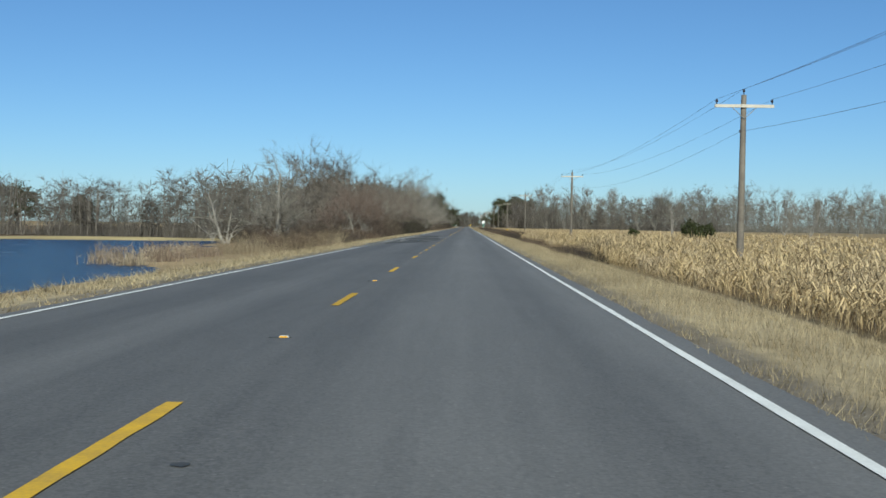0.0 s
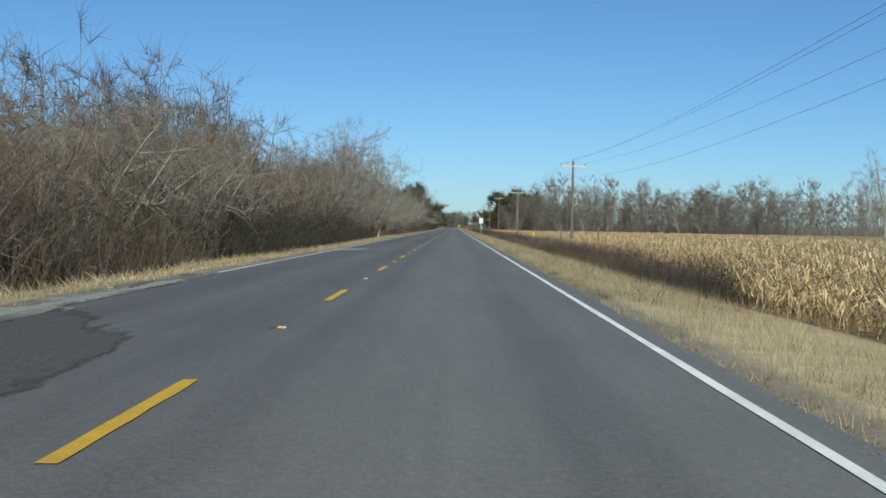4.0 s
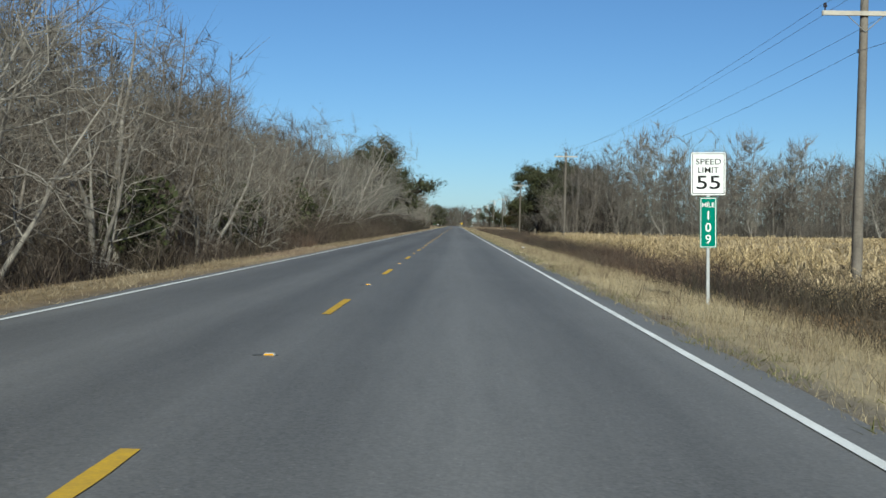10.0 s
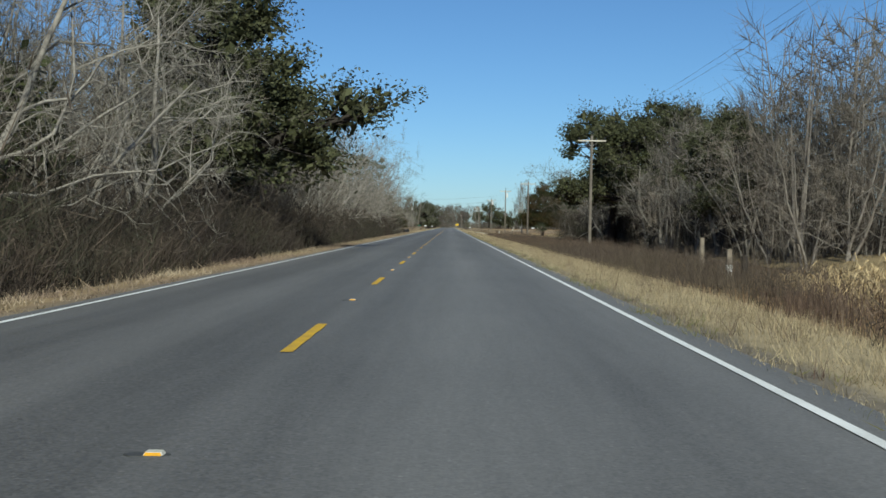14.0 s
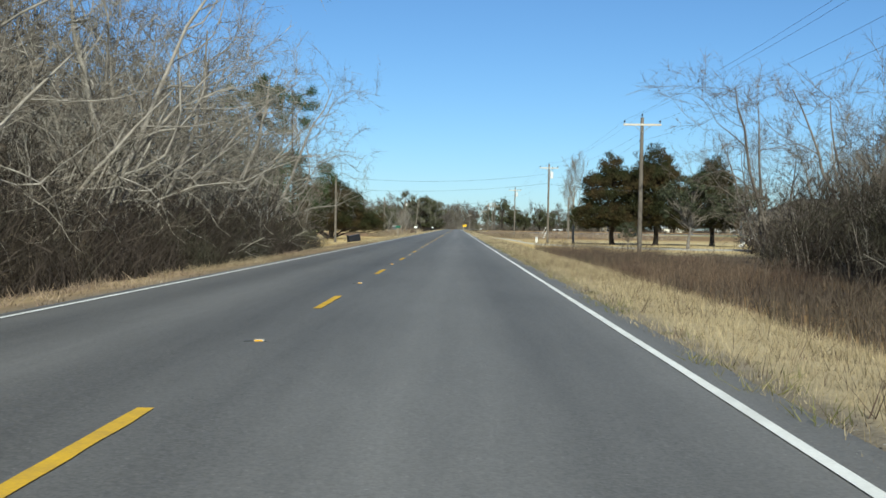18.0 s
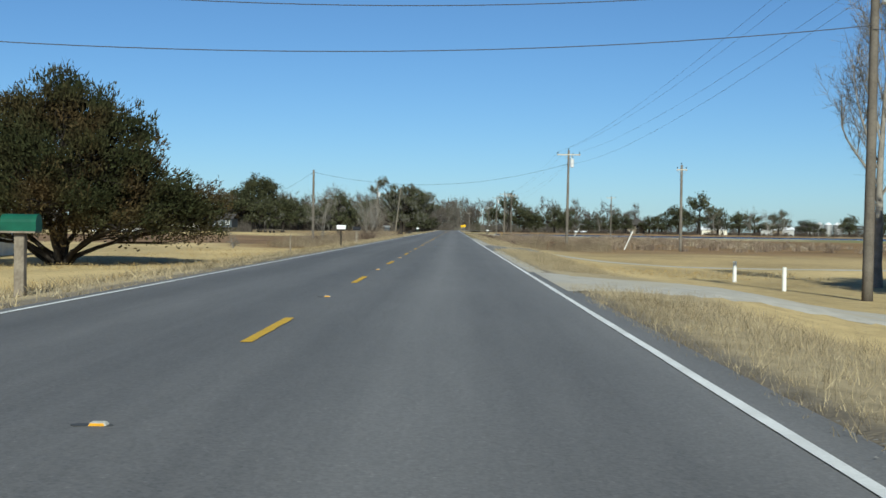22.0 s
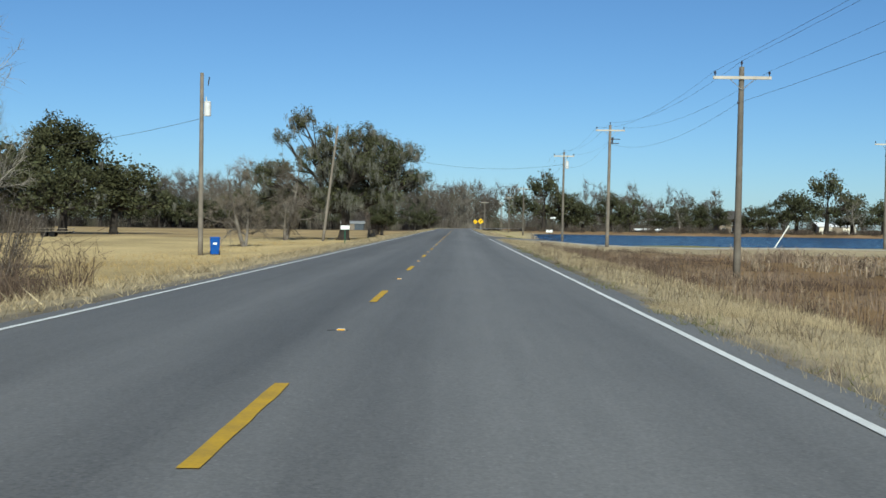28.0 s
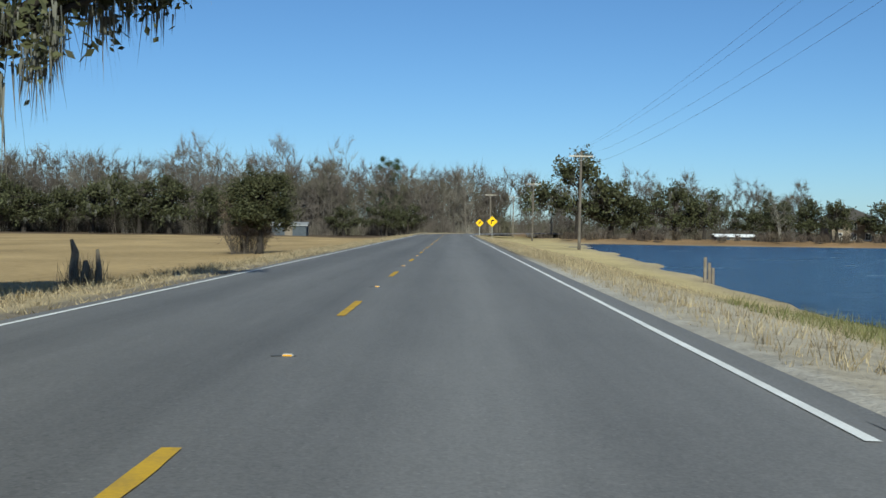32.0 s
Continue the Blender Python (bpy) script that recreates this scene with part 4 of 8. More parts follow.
def tufts(seed, count, x0, x1, length, h0, h1, width, lean=0.35, clump=0.5, edge=0.0):
    """Blades standing on the road's side slope, gathered in tufts."""
    r = np.random.default_rng(seed)
    k = max(1, count // 14)
    x0, x1 = min(x0, x1), max(x0, x1)
    cx, cy = r.uniform(x0, x1, k), r.uniform(0, length, k)
    which = r.integers(0, k, count)
    loose = r.uniform(size=count) > clump
    x = np.where(loose, r.uniform(x0, x1, count), cx[which] + r.normal(0, 0.09, count))
    y = np.where(loose, r.uniform(0, length, count), cy[which] + r.normal(0, 0.09, count))
    lo = min(abs(x0), abs(x1)) - 0.05
    x = np.where(np.abs(x) < lo, np.sign(x0 + x1) * (lo + 0.05 * r.uniform(size=count)), x)
    hs = (r.uniform(0.25, 1.0, k) ** 1.5 * 1.6 + 0.3)[which] * r.uniform(h0, h1, count)
    if edge:
        hs = hs * np.clip(0.35 + (np.abs(x) - lo) / edge, 0.35, 1)
    d = np.stack([r.normal(0, lean, count) * hs, r.normal(0, lean, count) * hs, hs], 1)
    p = np.stack([x, y, slope_z(x) - 0.02], 1)
    return Buf().blades(p, d, r.uniform(0.6, 1.3, count) * width, rng=r)


def lay(name, meshes, label, category, spans, seed=0, step=10.0, x=0.0):
    """Tiles of one stuff along the road over spans of y."""
    r = np.random.default_rng(seed)
    for y0, y1 in spans:
        y = y0
        while y < y1 - 0.5:
            ob = tagged(new(name, meshes[int(r.integers(len(meshes)))]), label, category, kind="stuff")
            ob.matrix_basis = pose(x, y, 0) @ Matrix.Diagonal((1, min(1.0, (y1 - y) / step), float(r.uniform(0.9, 1.12)), 1))
            y += step


verge_r = [tufts(10 + i, 6400, 3.93, 6.9, 10, 0.05, 0.2, 0.0062, lean=0.42, clump=0.78, edge=1.1).mesh("verge", M_grass) for i in range(3)]
verge_l = [tufts(20 + i, 1500, -3.9, -6.6, 10, 0.05, 0.18, 0.02, lean=0.55, clump=0.7, edge=1.2).mesh("verge", M_grass) for i in range(3)]
verge_wood = [tufts(120 + i, 1300, -3.9, -6.2, 10, 0.04, 0.14, 0.02, lean=0.6, clump=0.75, edge=1.0).mesh("verge", (M_weed, M_grass_dull)[i]) for i in range(2)]
dead_weeds = [tufts(128 + i, 420, 4.1, 6.8, 10, 0.06, 0.26, 0.009, lean=0.4, clump=0.97).mesh("weeds", M_rust) for i in range(2)]
lay("dead_weeds", dead_weeds, "dark dead weed stalks in the verge grass", "weeds", [(140, 650), (812, 930)], 52)
edge_weeds = [tufts(124 + i, 420, 3.9, 4.5, 10, 0.03, 0.09, 0.01, lean=0.8, clump=0.95).mesh("weeds", M_greengrass) for i in range(2)]
verge_low = [tufts(24 + i, 2300, 4.2, 8.2, 10, 0.05, 0.16, 0.018, edge=0.9).mesh("verge", M_grass) for i in range(2)]
green_low = [tufts(27 + i, 2600, 6.6, 9.6, 10, 0.08, 0.2, 0.02).mesh("verge", M_greengrass) for i in range(1)]
lay("edge_weeds", edge_weeds, "low green weeds at the asphalt's edge", "weeds", [(140, 650), (812, 930)], 51)
lay("verge_grass", verge_r, "dry tan verge grass along the road", "grass", [(-20, 700), (711, 744), (812, 884)], 1)
lay("verge_grass", verge_low, "short dry grass on the gravelly verge", "grass", [(762, 812), (884, 970), (1000, 1160)], 2)
lay("verge_grass", verge_l, "dry tan verge grass along the road", "grass", [(-20, 270), (640, 1160)], 3)
lay("verge_grass", verge_wood, "thin brown verge grass beside the wood", "grass", [(270, 640)], 33)
lawn_r = [tufts(30 + i, 1300, 6.8, 17, 10, 0.06, 0.13, 0.022).mesh("lawn", M_grass_lawn) for i in range(2)]
lawn_l = [tufts(34 + i, 1300, -6.8, -18, 10, 0.06, 0.13, 0.022).mesh("lawn", M_grass_lawn) for i in range(2)]
lay("lawn_grass", lawn_r, "short gold winter lawn", "grass", [(658, 682), (716, 744)], 21)
lay("lawn_grass", lawn_l, "short gold winter lawn", "grass", [(656, 786), (900, 1030)], 22)
lay("green_grass", green_low, "green grass beside the farm track", "grass", [(996, 1016)], 4)


def reeds(seed, count, x0, x1, length, h0, h1, w, leaves=5):
    """Dead cane: a stalk with long leaves that arch over and hang."""
    r = np.random.default_rng(seed)
    x, y = r.uniform(x0, x1, count), r.uniform(0, length, count)
    x = x + 0.35 * np.sin(y * 2.1 + x) * (x > x0 + 0.5)
    h = r.uniform(h0, h1, count) * (0.8 + 0.25 * np.sin(x * 0.9 + y * 0.7))
    h = h * np.clip(0.62 + (x - x0) * 0.35, 0.62, 1)
    base = np.stack([x, y, slope_z(x) - 0.02], 1)
    d = np.stack([r.normal(0, 0.14, count) * h, r.normal(0, 0.14, count) * h, h * 0.9], 1)
    b = Buf().blades(base, d, 1.1 * w, rng=r)
    for q in range(leaves):
        t = r.uniform(0.2, 0.95, count)
        p = base + d * t[:, None]
        a = r.uniform(0, 2 * np.pi, count)
        ln = r.uniform(0.25, 0.6, count)
        o = np.stack([np.cos(a), np.sin(a), np.zeros(count)], 1)
        side = np.stack([-np.sin(a), np.cos(a), r.normal(0, 0.5, count)], 1) * (w * r.uniform(0.6, 1.5, count))[:, None]
        up = np.array([0, 0, 1.0])
        mid = p + o * (ln * 0.42)[:, None] + up * (ln * r.uniform(0.25, 0.75, count))[:, None]
        tip = p + o * (ln * r.uniform(0.8, 1.15, count))[:, None] + up * (ln * r.uniform(-0.45, 0.55, count))[:, None]
        m = np.arange(count)[:, None] * 5
        b.add(np.stack([p - side * 0.5, p + side * 0.5, mid + side, mid - side, tip], 1).reshape(-1, 3), m + np.array([[0, 1, 2, 3]]))
        b.f.extend((m + b.n - 5 * count + np.array([[3, 2, 4]])).tolist())
    return b


reed_near = [reeds(40 + i, 1250, 8.0, 16, 10, 0.85, 1.5, 0.0125, 4).mesh("reeds", M_reed) for i in range(3)]
reed_far = [reeds(45 + i, 1700, 16, 60, 20, 0.9, 1.4, 0.03, 3).mesh("reeds", M_reed) for i in range(2)]
reed_mid = [reeds(48 + i, 900, 10.6, 17, 10, 0.8, 1.4, 0.0125, 4).mesh("reeds", M_reed) for i in range(2)]
lay("reed_bed", reed_near, "tall dry golden reeds beside the verge", "reeds", [(-10, 150)], 5)
lay("reed_bed", reed_mid, "tall dry golden reeds behind the brush", "reeds", [(150, 470)], 6)
lay("reed_bed", reed_far, "field of tall dry golden reeds", "reeds", [(-10, 480)], 7, 20.0)
# the closed top of the reed field further off
b = Buf()
rx, ry = np.concatenate([np.linspace(18, 60, 15), np.linspace(70, 320, 12)]), np.arange(-60, 520, 8.0)
X, Y = np.meshgrid(rx, ry)
Z = -0.22 + 0.16 * np.sin(X * 0.5 + 1.3 * np.sin(Y * 0.2)) * np.sin(Y * 0.37 + X * 0.11) + 0.12 * smoothstep(30, 80, X)
Z = np.where(X < 19, -0.9, Z)
ii = np.arange(X.size).reshape(X.shape)
b.add(np.stack([X, Y, Z], -1).reshape(-1, 3), np.stack([ii[:-1, :-1], ii[:-1, 1:], ii[1:, 1:], ii[1:, :-1]], -1).reshape(-1, 4))
tagged(part("reed_field", b, M_reed, smooth=True), "closed field of dry golden reeds", "reeds", kind="stuff")


def brush(seed, count, x0, x1, length, h0, h1, w, spread=0.4, side=0.3):
    """Tangled upright stems with side twigs."""
    r = np.random.default_rng(seed)
    k = max(4, count // 40)
    x0, x1 = min(x0, x1), max(x0, x1)
    cx, cy, ch = r.uniform(x0, x1, k), r.uniform(0, length, k), r.uniform(h0, h1, k)
    ch = np.where(np.abs(cx) < min(abs(x0), abs(x1)) + 1.2, np.minimum(ch, 0.62 if x0 > 0 else r.uniform(0.4, 1.9, k)), ch)
    q = r.integers(0, k, count)
    x, y = cx[q] + r.normal(0, 0.35, count), cy[q] + r.normal(0, 0.45, count)
    lo, hi = min(x0, x1), max(x0, x1)
    x = np.clip(x, lo - 0.2, hi + 0.2)
    h = ch[q] * r.uniform(0.55, 1.1, count)
    base = np.stack([x, y, slope_z(x) - 0.02], 1)
    d = np.stack([r.normal(0, spread, count) * h, r.normal(0, spread, count) * h, h], 1)
    b = Buf().blades(base, d, 1.2 * w, rng=r)
    t = r.uniform(0.3, 0.9, count)
    p = base + d * t[:, None]
    b.blades(p, np.stack([r.normal(0, side, count) * h, r.normal(0, side, count) * h, r.uniform(0.1, 0.45, count) * h], 1), w, rng=r)
    return b


brush_r = [brush(60 + i, 1900, 6.5, 11.0, 10, 0.25, 1.25, 0.013).mesh("brush", (M_brush, M_rust, M_brush_dark)[i]) for i in range(3)]
weeds_r = [brush(65 + i, 2300, 7.0, 15.0, 10, 0.5, 1.2, 0.013, 0.2, 0.2).mesh("weeds", (M_rust, M_rust, M_brush)[i]) for i in range(3)]
weeds_mix = [brush(265 + i, 1900, 7.6, 16.0, 10, 0.35, 1.45, 0.014, 0.3, 0.28).mesh("weeds", (M_weed, M_rust, M_weed, M_grass_dull)[i]) for i in range(4)]
weeds_far = [brush(68 + i, 1800, 15, 50, 20, 0.5, 0.9, 0.06, 0.2).mesh("weeds", M_weed) for i in range(1)]
brush_l = [brush(70 + i, 2600, -6.8, -13.5, 10, 0.4, 3.6, 0.024, 0.42).mesh("brush", M_brush) for i in range(3)]
brush_low = [brush(175 + i, 1700, -7.7, -13.5, 10, 0.3, 1.7, 0.024, 0.34).mesh("brush", (M_brush, M_rust)[i]) for i in range(2)]
brush_close = [brush(170 + i, 1600, -5.6, -8.8, 10, 0.2, 2.8, 0.018, 0.5).mesh("brush", M_brush) for i in range(2)]
brush_dark = [brush(180 + i, 2600, -5.7, -10.5, 10, 0.3, 3.4, 0.02, 0.5).mesh("brush", M_brush_dark) for i in range(2)]
weeds_l = [brush(74 + i, 2100, -7.6, -14.5, 10, 0.4, 1.5, 0.015, 0.3).mesh("weeds", (M_weed, M_rust, M_grass_dull)[i]) for i in range(3)]
lay("brush", brush_r, "dark brown leafless brush along the ditch", "brush", [(150, 450)], 8)
lay("brush", brush_r, "dark brown leafless brush beside the reeds", "brush", [(58, 72), (96, 112)], 18)
lay("weeds", weeds_r, "rust brown dry weeds along the ditch", "weeds", [(450, 632)], 9)
lay("weeds", weeds_mix, "tan and brown dry weeds beside the verge", "weeds", [(786, 880)], 20)
weeds_short = [brush(165 + i, 1500, 7.0, 16.0, 10, 0.25, 0.6, 0.016, 0.2, 0.18).mesh("weeds", (M_weed, M_rust)[i]) for i in range(2)]
lay("weeds", weeds_short, "low rust brown weeds beside the verge", "weeds", [(880, 962)], 19)
lay("weeds", weeds_far, "rust brown dry weeds in the field", "weeds", [(800, 950)], 10, 20.0)
lay("brush", brush_low, "brown undergrowth at the edge of the wood", "brush", [(238, 390)], 54)
lay("brush", brush_l, "dark brown undergrowth at the edge of the wood", "brush", [(140, 168)], 57)
lay("brush", brush_dark, "dark tangled brush at the edge of the wood", "brush", [(168, 236)], 58)
lay("brush", brush_l, "dark brown undergrowth at the edge of the wood", "brush", [(390, 620)], 11)
lay("brush", brush_close, "dark brown brush crowding the verge", "brush", [(400, 470)], 55)
lay("brush", brush_dark, "dark tangled brush crowding the verge", "brush", [(440, 620)], 56)
lay("brush", brush_low, "brown leafless brush behind the verge", "brush", [(84, 140)], 12)
lay("weeds", weeds_l, "rust brown dry weeds beside the verge", "weeds", [(80, 95), (788, 862)], 13)
lay("weeds", weeds_l, "rust brown dry weeds beside the verge", "weeds", [(868, 896)], 14)
bank = [brush(77, 1500, 18, 60, 12, 0.7, 1.5, 0.10, 0.2).mesh("weeds", M_brush)]
for i in range(5):
    ob = tagged(new("weeds", bank[0]), "dark brown weeds on the bank beyond the pond", "weeds", kind="stuff")
    ob.matrix_basis = pose(i * 36 - 4, 1171, 0.55)
shore = [brush(79 + i, 700, -12, -17, 10, 0.3, 0.9, 0.03, 0.3).mesh("weeds", M_weed) for i in range(2)]
lay("weeds", shore, "rust brown weeds on a spit in the lake", "weeds", [(58, 88)], 15)


# ---- trees ----
def unit(v):
    return v / max(np.linalg.norm(v), 1e-9)


def grow(r, p, d, length, rad, level, segs, tips, wob=0.16, kids=(5, 4, 3), spread=0.75, up=0.12, depth=2, bias=(0.0, 0.0, 0.0), low=0.3):
    """One limb as a wandering chain of segments, with side limbs; tips collects places for twigs. bias draws the limbs to the light."""
    m = min(9, max(3, int(length / (0.9 if level == 0 else 0.55))))
    pts, ds = [p], [d]
    pull = np.array(bias) * (0.5 if level == 0 else 1.0) + np.array([0, 0, up])
    flat = unit(np.cross(d, r.normal(size=3)))
    for i in range(m):
        d = unit(d + r.normal(0, wob * (0.5 if level == 0 else 1), 3) + pull)
        p = p + d * length / m
        pts.append(p)
        ds.append(d)
    rs = [rad * (1 - 0.8 * i / m) for i in range(m + 1)]
    for i in range(m):
        segs.append((pts[i], pts[i + 1], rs[i], rs[i + 1], level, flat))
        if level >= 1:
            tips.append((pts[i], pts[i + 1], ds[i + 1], level))
    if level < depth:
        nk = kids[min(level, len(kids) - 1)]
        t0 = low if level == 0 else 0.2
        for j in range(nk):
            t = min(t0 + (1 - t0) * (j + r.uniform(0.2, 0.9)) / nk, 0.97)
            i = min(int(t * m), m - 1)
            q = pts[i] + (pts[i + 1] - pts[i]) * (t * m - i)
            side = unit(np.cross(ds[i], r.normal(size=3)) + np.array(bias) * 3)
            nd = unit(ds[i] * (1 - spread * 0.5) + side * spread + np.array([0, 0, 0.12]))
            grow(r, q, nd, length * r.uniform(0.36, 0.66) * (1.2 - 0.5 * t), rs[i] * 0.48, level + 1, segs, tips, wob * 1.2, kids, spread, up, depth, bias, low)


def tree_meshes(seed, height, rad, stems=1, kids=(6, 5, 4), spread=0.75, lean=0.1, twigs=1500, twig=0.5, tw=0.012, bark=None, twigm=None, depth=2, up=0.12, wob=0.14, splay=0.12, lo_sides=False, bias=(0.0, 0.0, 0.0), low=0.3):
    r = np.random.default_rng(seed)
    segs, tips = [], []
    for s in range(stems):
        a = r.uniform(0, 2 * np.pi)
        off = np.array([math.cos(a), math.sin(a), 0]) * (0.12 * (stems > 1) * r.uniform(0.5, 2.0))
        d = unit(np.array([r.normal(0, lean) + math.cos(a) * splay * (stems > 1), r.normal(0, lean) + math.sin(a) * splay * (stems > 1), 1.0]))
        grow(r, off + np.array([0, 0, -0.15]), d, height * (1 if s == 0 else r.uniform(0.6, 0.95)), rad * (1 if s == 0 else r.uniform(0.55, 0.9)), 0, segs, tips, wob, kids, spread, up, depth, bias, low)
    f_ = height / max(s[1][2] for s in segs)
    b = Buf()
    for lev, k in ((0, 4 if lo_sides else 6), (1, 3), (2, 0)):
        q = [s for s in segs if s[4] == lev]
        if not q:
            continue
        p0, p1 = np.array([s[0] for s in q]) * f_, np.array([s[1] for s in q]) * f_
        r0, r1 = np.array([max(s[2], 0.006) for s in q]), np.array([max(s[3], 0.005) for s in q])
        if k:
            b.tubes(p0, p1, r0, r1, k)
        else:
            b.ribbons(p0, p1, r0, r1, [s[5] for s in q])
    wood = b.mesh("trunk", bark, smooth=True)
    w = np.array([1.0 if t[3] >= depth else 0.35 for t in tips])
    pick = r.choice(len(tips), twigs, p=w / w.sum())
    A, B = np.array([t[0] for t in tips])[pick] * f_, np.array([t[1] for t in tips])[pick] * f_
    P = A + (B - A) * r.uniform(0, 1, (twigs, 1))
    D = np.array([t[2] for t in tips])[pick]
    dd = D * 0.75 + r.normal(0, 0.5, (twigs, 3)) + np.array([0, 0, 0.1]) + np.array(bias) * 1.5
    dd /= np.linalg.norm(dd, axis=1, keepdims=True)
    ln = r.uniform(0.4, 1.25, twigs) * twig
    tb = Buf().blades(P, dd * ln[:, None], tw, rng=r)
    # forked side twigs
    P2 = P + dd * (ln * r.uniform(0.3, 0.6, twigs))[:, None]
    d2 = dd + r.normal(0, 0.6, (twigs, 3))
    d2 /= np.linalg.norm(d2, axis=1, keepdims=True)
    tb.blades(P2, d2 * ln[:, None] * 0.6, tw * 0.75, rng=r)
    return wood, tb.mesh("twigs", twigm), P


def as_tree(name, meshes, label, group=""):
    """A tree thing from its wood, its twigs and whatever else hangs on it; meshes are (part name, mesh)."""
    ob = thing(name, label, "tree", pose(0, 0, -200), group)
    for pn, me in meshes:
        q = part(pn, me, None, ob)
        if pn != "trunk" and pn != "branchwork":
            tagged(q, kind="stuff")
    return ob


def plant(proto, x, y, s=1.0, turn=0.0, label=None, sz=None, dz=0.0):
    m = pose(x, y, float(gz(x, y)) + dz, 0, 0, turn) @ Matrix.Diagonal((s, s, sz or s, 1))
    ob = copy_thing(proto, m)
    if label:
        tagged(ob, label)
    return ob


protos = []
bare = []
LIGHT = (0.03, 0.0, 0.0)   # the trees of the wood's edge reach for the open road
for i, (h, rad, st, kd, sp, bk, tg, tw, bi) in enumerate((
        (9.4, 0.13, 2, (9, 6, 4), 0.95, M_bark_pale, M_twig, 3000, LIGHT), (10.0, 0.11, 3, (8, 5, 4), 0.9, M_bark_pale, M_twig, 3000, LIGHT), (8.6, 0.10, 3, (8, 6, 4), 1.05, M_bark, M_twig_warm, 3000, LIGHT),
        (10.4, 0.16, 2, (10, 6, 4), 1.0, M_bark_pale, M_twig, 3100, LIGHT), (7.5, 0.09, 5, (8, 6, 3), 0.9, M_bark, M_twig_red, 3800, (0, 0, 0)), (8.2, 0.12, 4, (8, 6, 4), 1.1, M_bark_pale, M_twig_warm, 3000, (0.07, 0, -0.02)))):
    wood, tws, _ = tree_meshes(100 + i, h, rad, st, kd, sp, twigs=tw, twig=0.6, tw=0.0125, bark=bk, twigm=tg, wob=0.24, splay=0.24, up=0.075, bias=bi, low=0.2)
    t = as_tree("bare_tree", (("trunk", wood), ("crown", tws)), "leafless grey tree at the edge of the roadside wood", "trees of the roadside wood")
    bare.append(t)
    protos.append(t)
back = []
for i in range(4):
    wood, tws, _ = tree_meshes(140 + i, 10.5 + i * 0.6, 0.12, 2, (10, 4), 0.8, twigs=1500, twig=0.9, tw=0.026, bark=M_bark, twigm=M_twig_shade, depth=1, up=0.08, lo_sides=True)
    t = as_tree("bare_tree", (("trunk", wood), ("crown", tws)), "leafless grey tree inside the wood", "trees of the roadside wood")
    back.append(t)
    protos.append(t)


def woodland_tile(seed, length, depth, h, trunks, twigs, tw, twigm, bark=None):
    """Far wood: many trunks with hazy crowns, all in one piece."""
    r = np.random.default_rng(seed)
    x, y = r.uniform(0, length, trunks), r.uniform(0, depth, trunks)
    hh = h * r.uniform(0.78, 1.05, trunks) * (0.85 + 0.15 * np.sin(x * 0.35))
    p0 = np.stack([x, y, np.full(trunks, -0.3)], 1)
    lean = r.normal(0, 0.06, (trunks, 2)) * hh[:, None]
    p1 = p0 + np.stack([lean[:, 0], lean[:, 1], hh * 0.93], 1)
    tb = Buf().tubes(p0, p1, r.uniform(0.05, 0.11, trunks), 0.02, 4)
    # limbs that rise and spread, and twigs along them
    k = trunks * 15
    q = r.integers(0, trunks, k)
    t = r.uniform(0.12, 0.97, k)
    s0 = p0[q] + (p1 - p0)[q] * t[:, None]
    a = r.uniform(0, 2 * np.pi, k)
    reach = (hh[q] * 0.17 * np.sqrt(np.clip(1.35 - t, 0.1, 1)))[:, None]
    s1 = s0 + np.stack([np.cos(a), np.sin(a), r.uniform(0.1, 0.9, k)], 1) * reach
    tb.ribbons(s0, s1, np.full(k, 0.028), np.full(k, 0.008), np.stack([-np.sin(a) * 0.6, np.cos(a) * 0.6, np.full(k, 0.8)], 1))
    cb = Buf()
    q = r.integers(0, k, twigs)
    u = r.uniform(0.05, 1.0, twigs) ** 0.7
    c = s0[q] + (s1 - s0)[q] * u[:, None]
    d = (s1 - s0)[q] / reach[q] * 0.5 + r.normal(0, 0.55, (twigs, 3)) + np.array([0, 0, 0.25])
    cb.blades(c, d * r.uniform(0.6, 1.6, twigs)[:, None], tw, rng=r)
    # undergrowth
    m = twigs // 3
    p = np.stack([r.uniform(0, length, m), r.uniform(-0.5, depth, m), np.zeros(m)], 1)
    cb.blades(p, np.stack([r.normal(0, 0.5, m), r.normal(0, 0.3, m), r.uniform(0.8, 3.2, m)], 1), tw * 1.3, rng=r)
    return tb.mesh("trunks", bark or M_bark), cb.mesh("twigs", twigm)


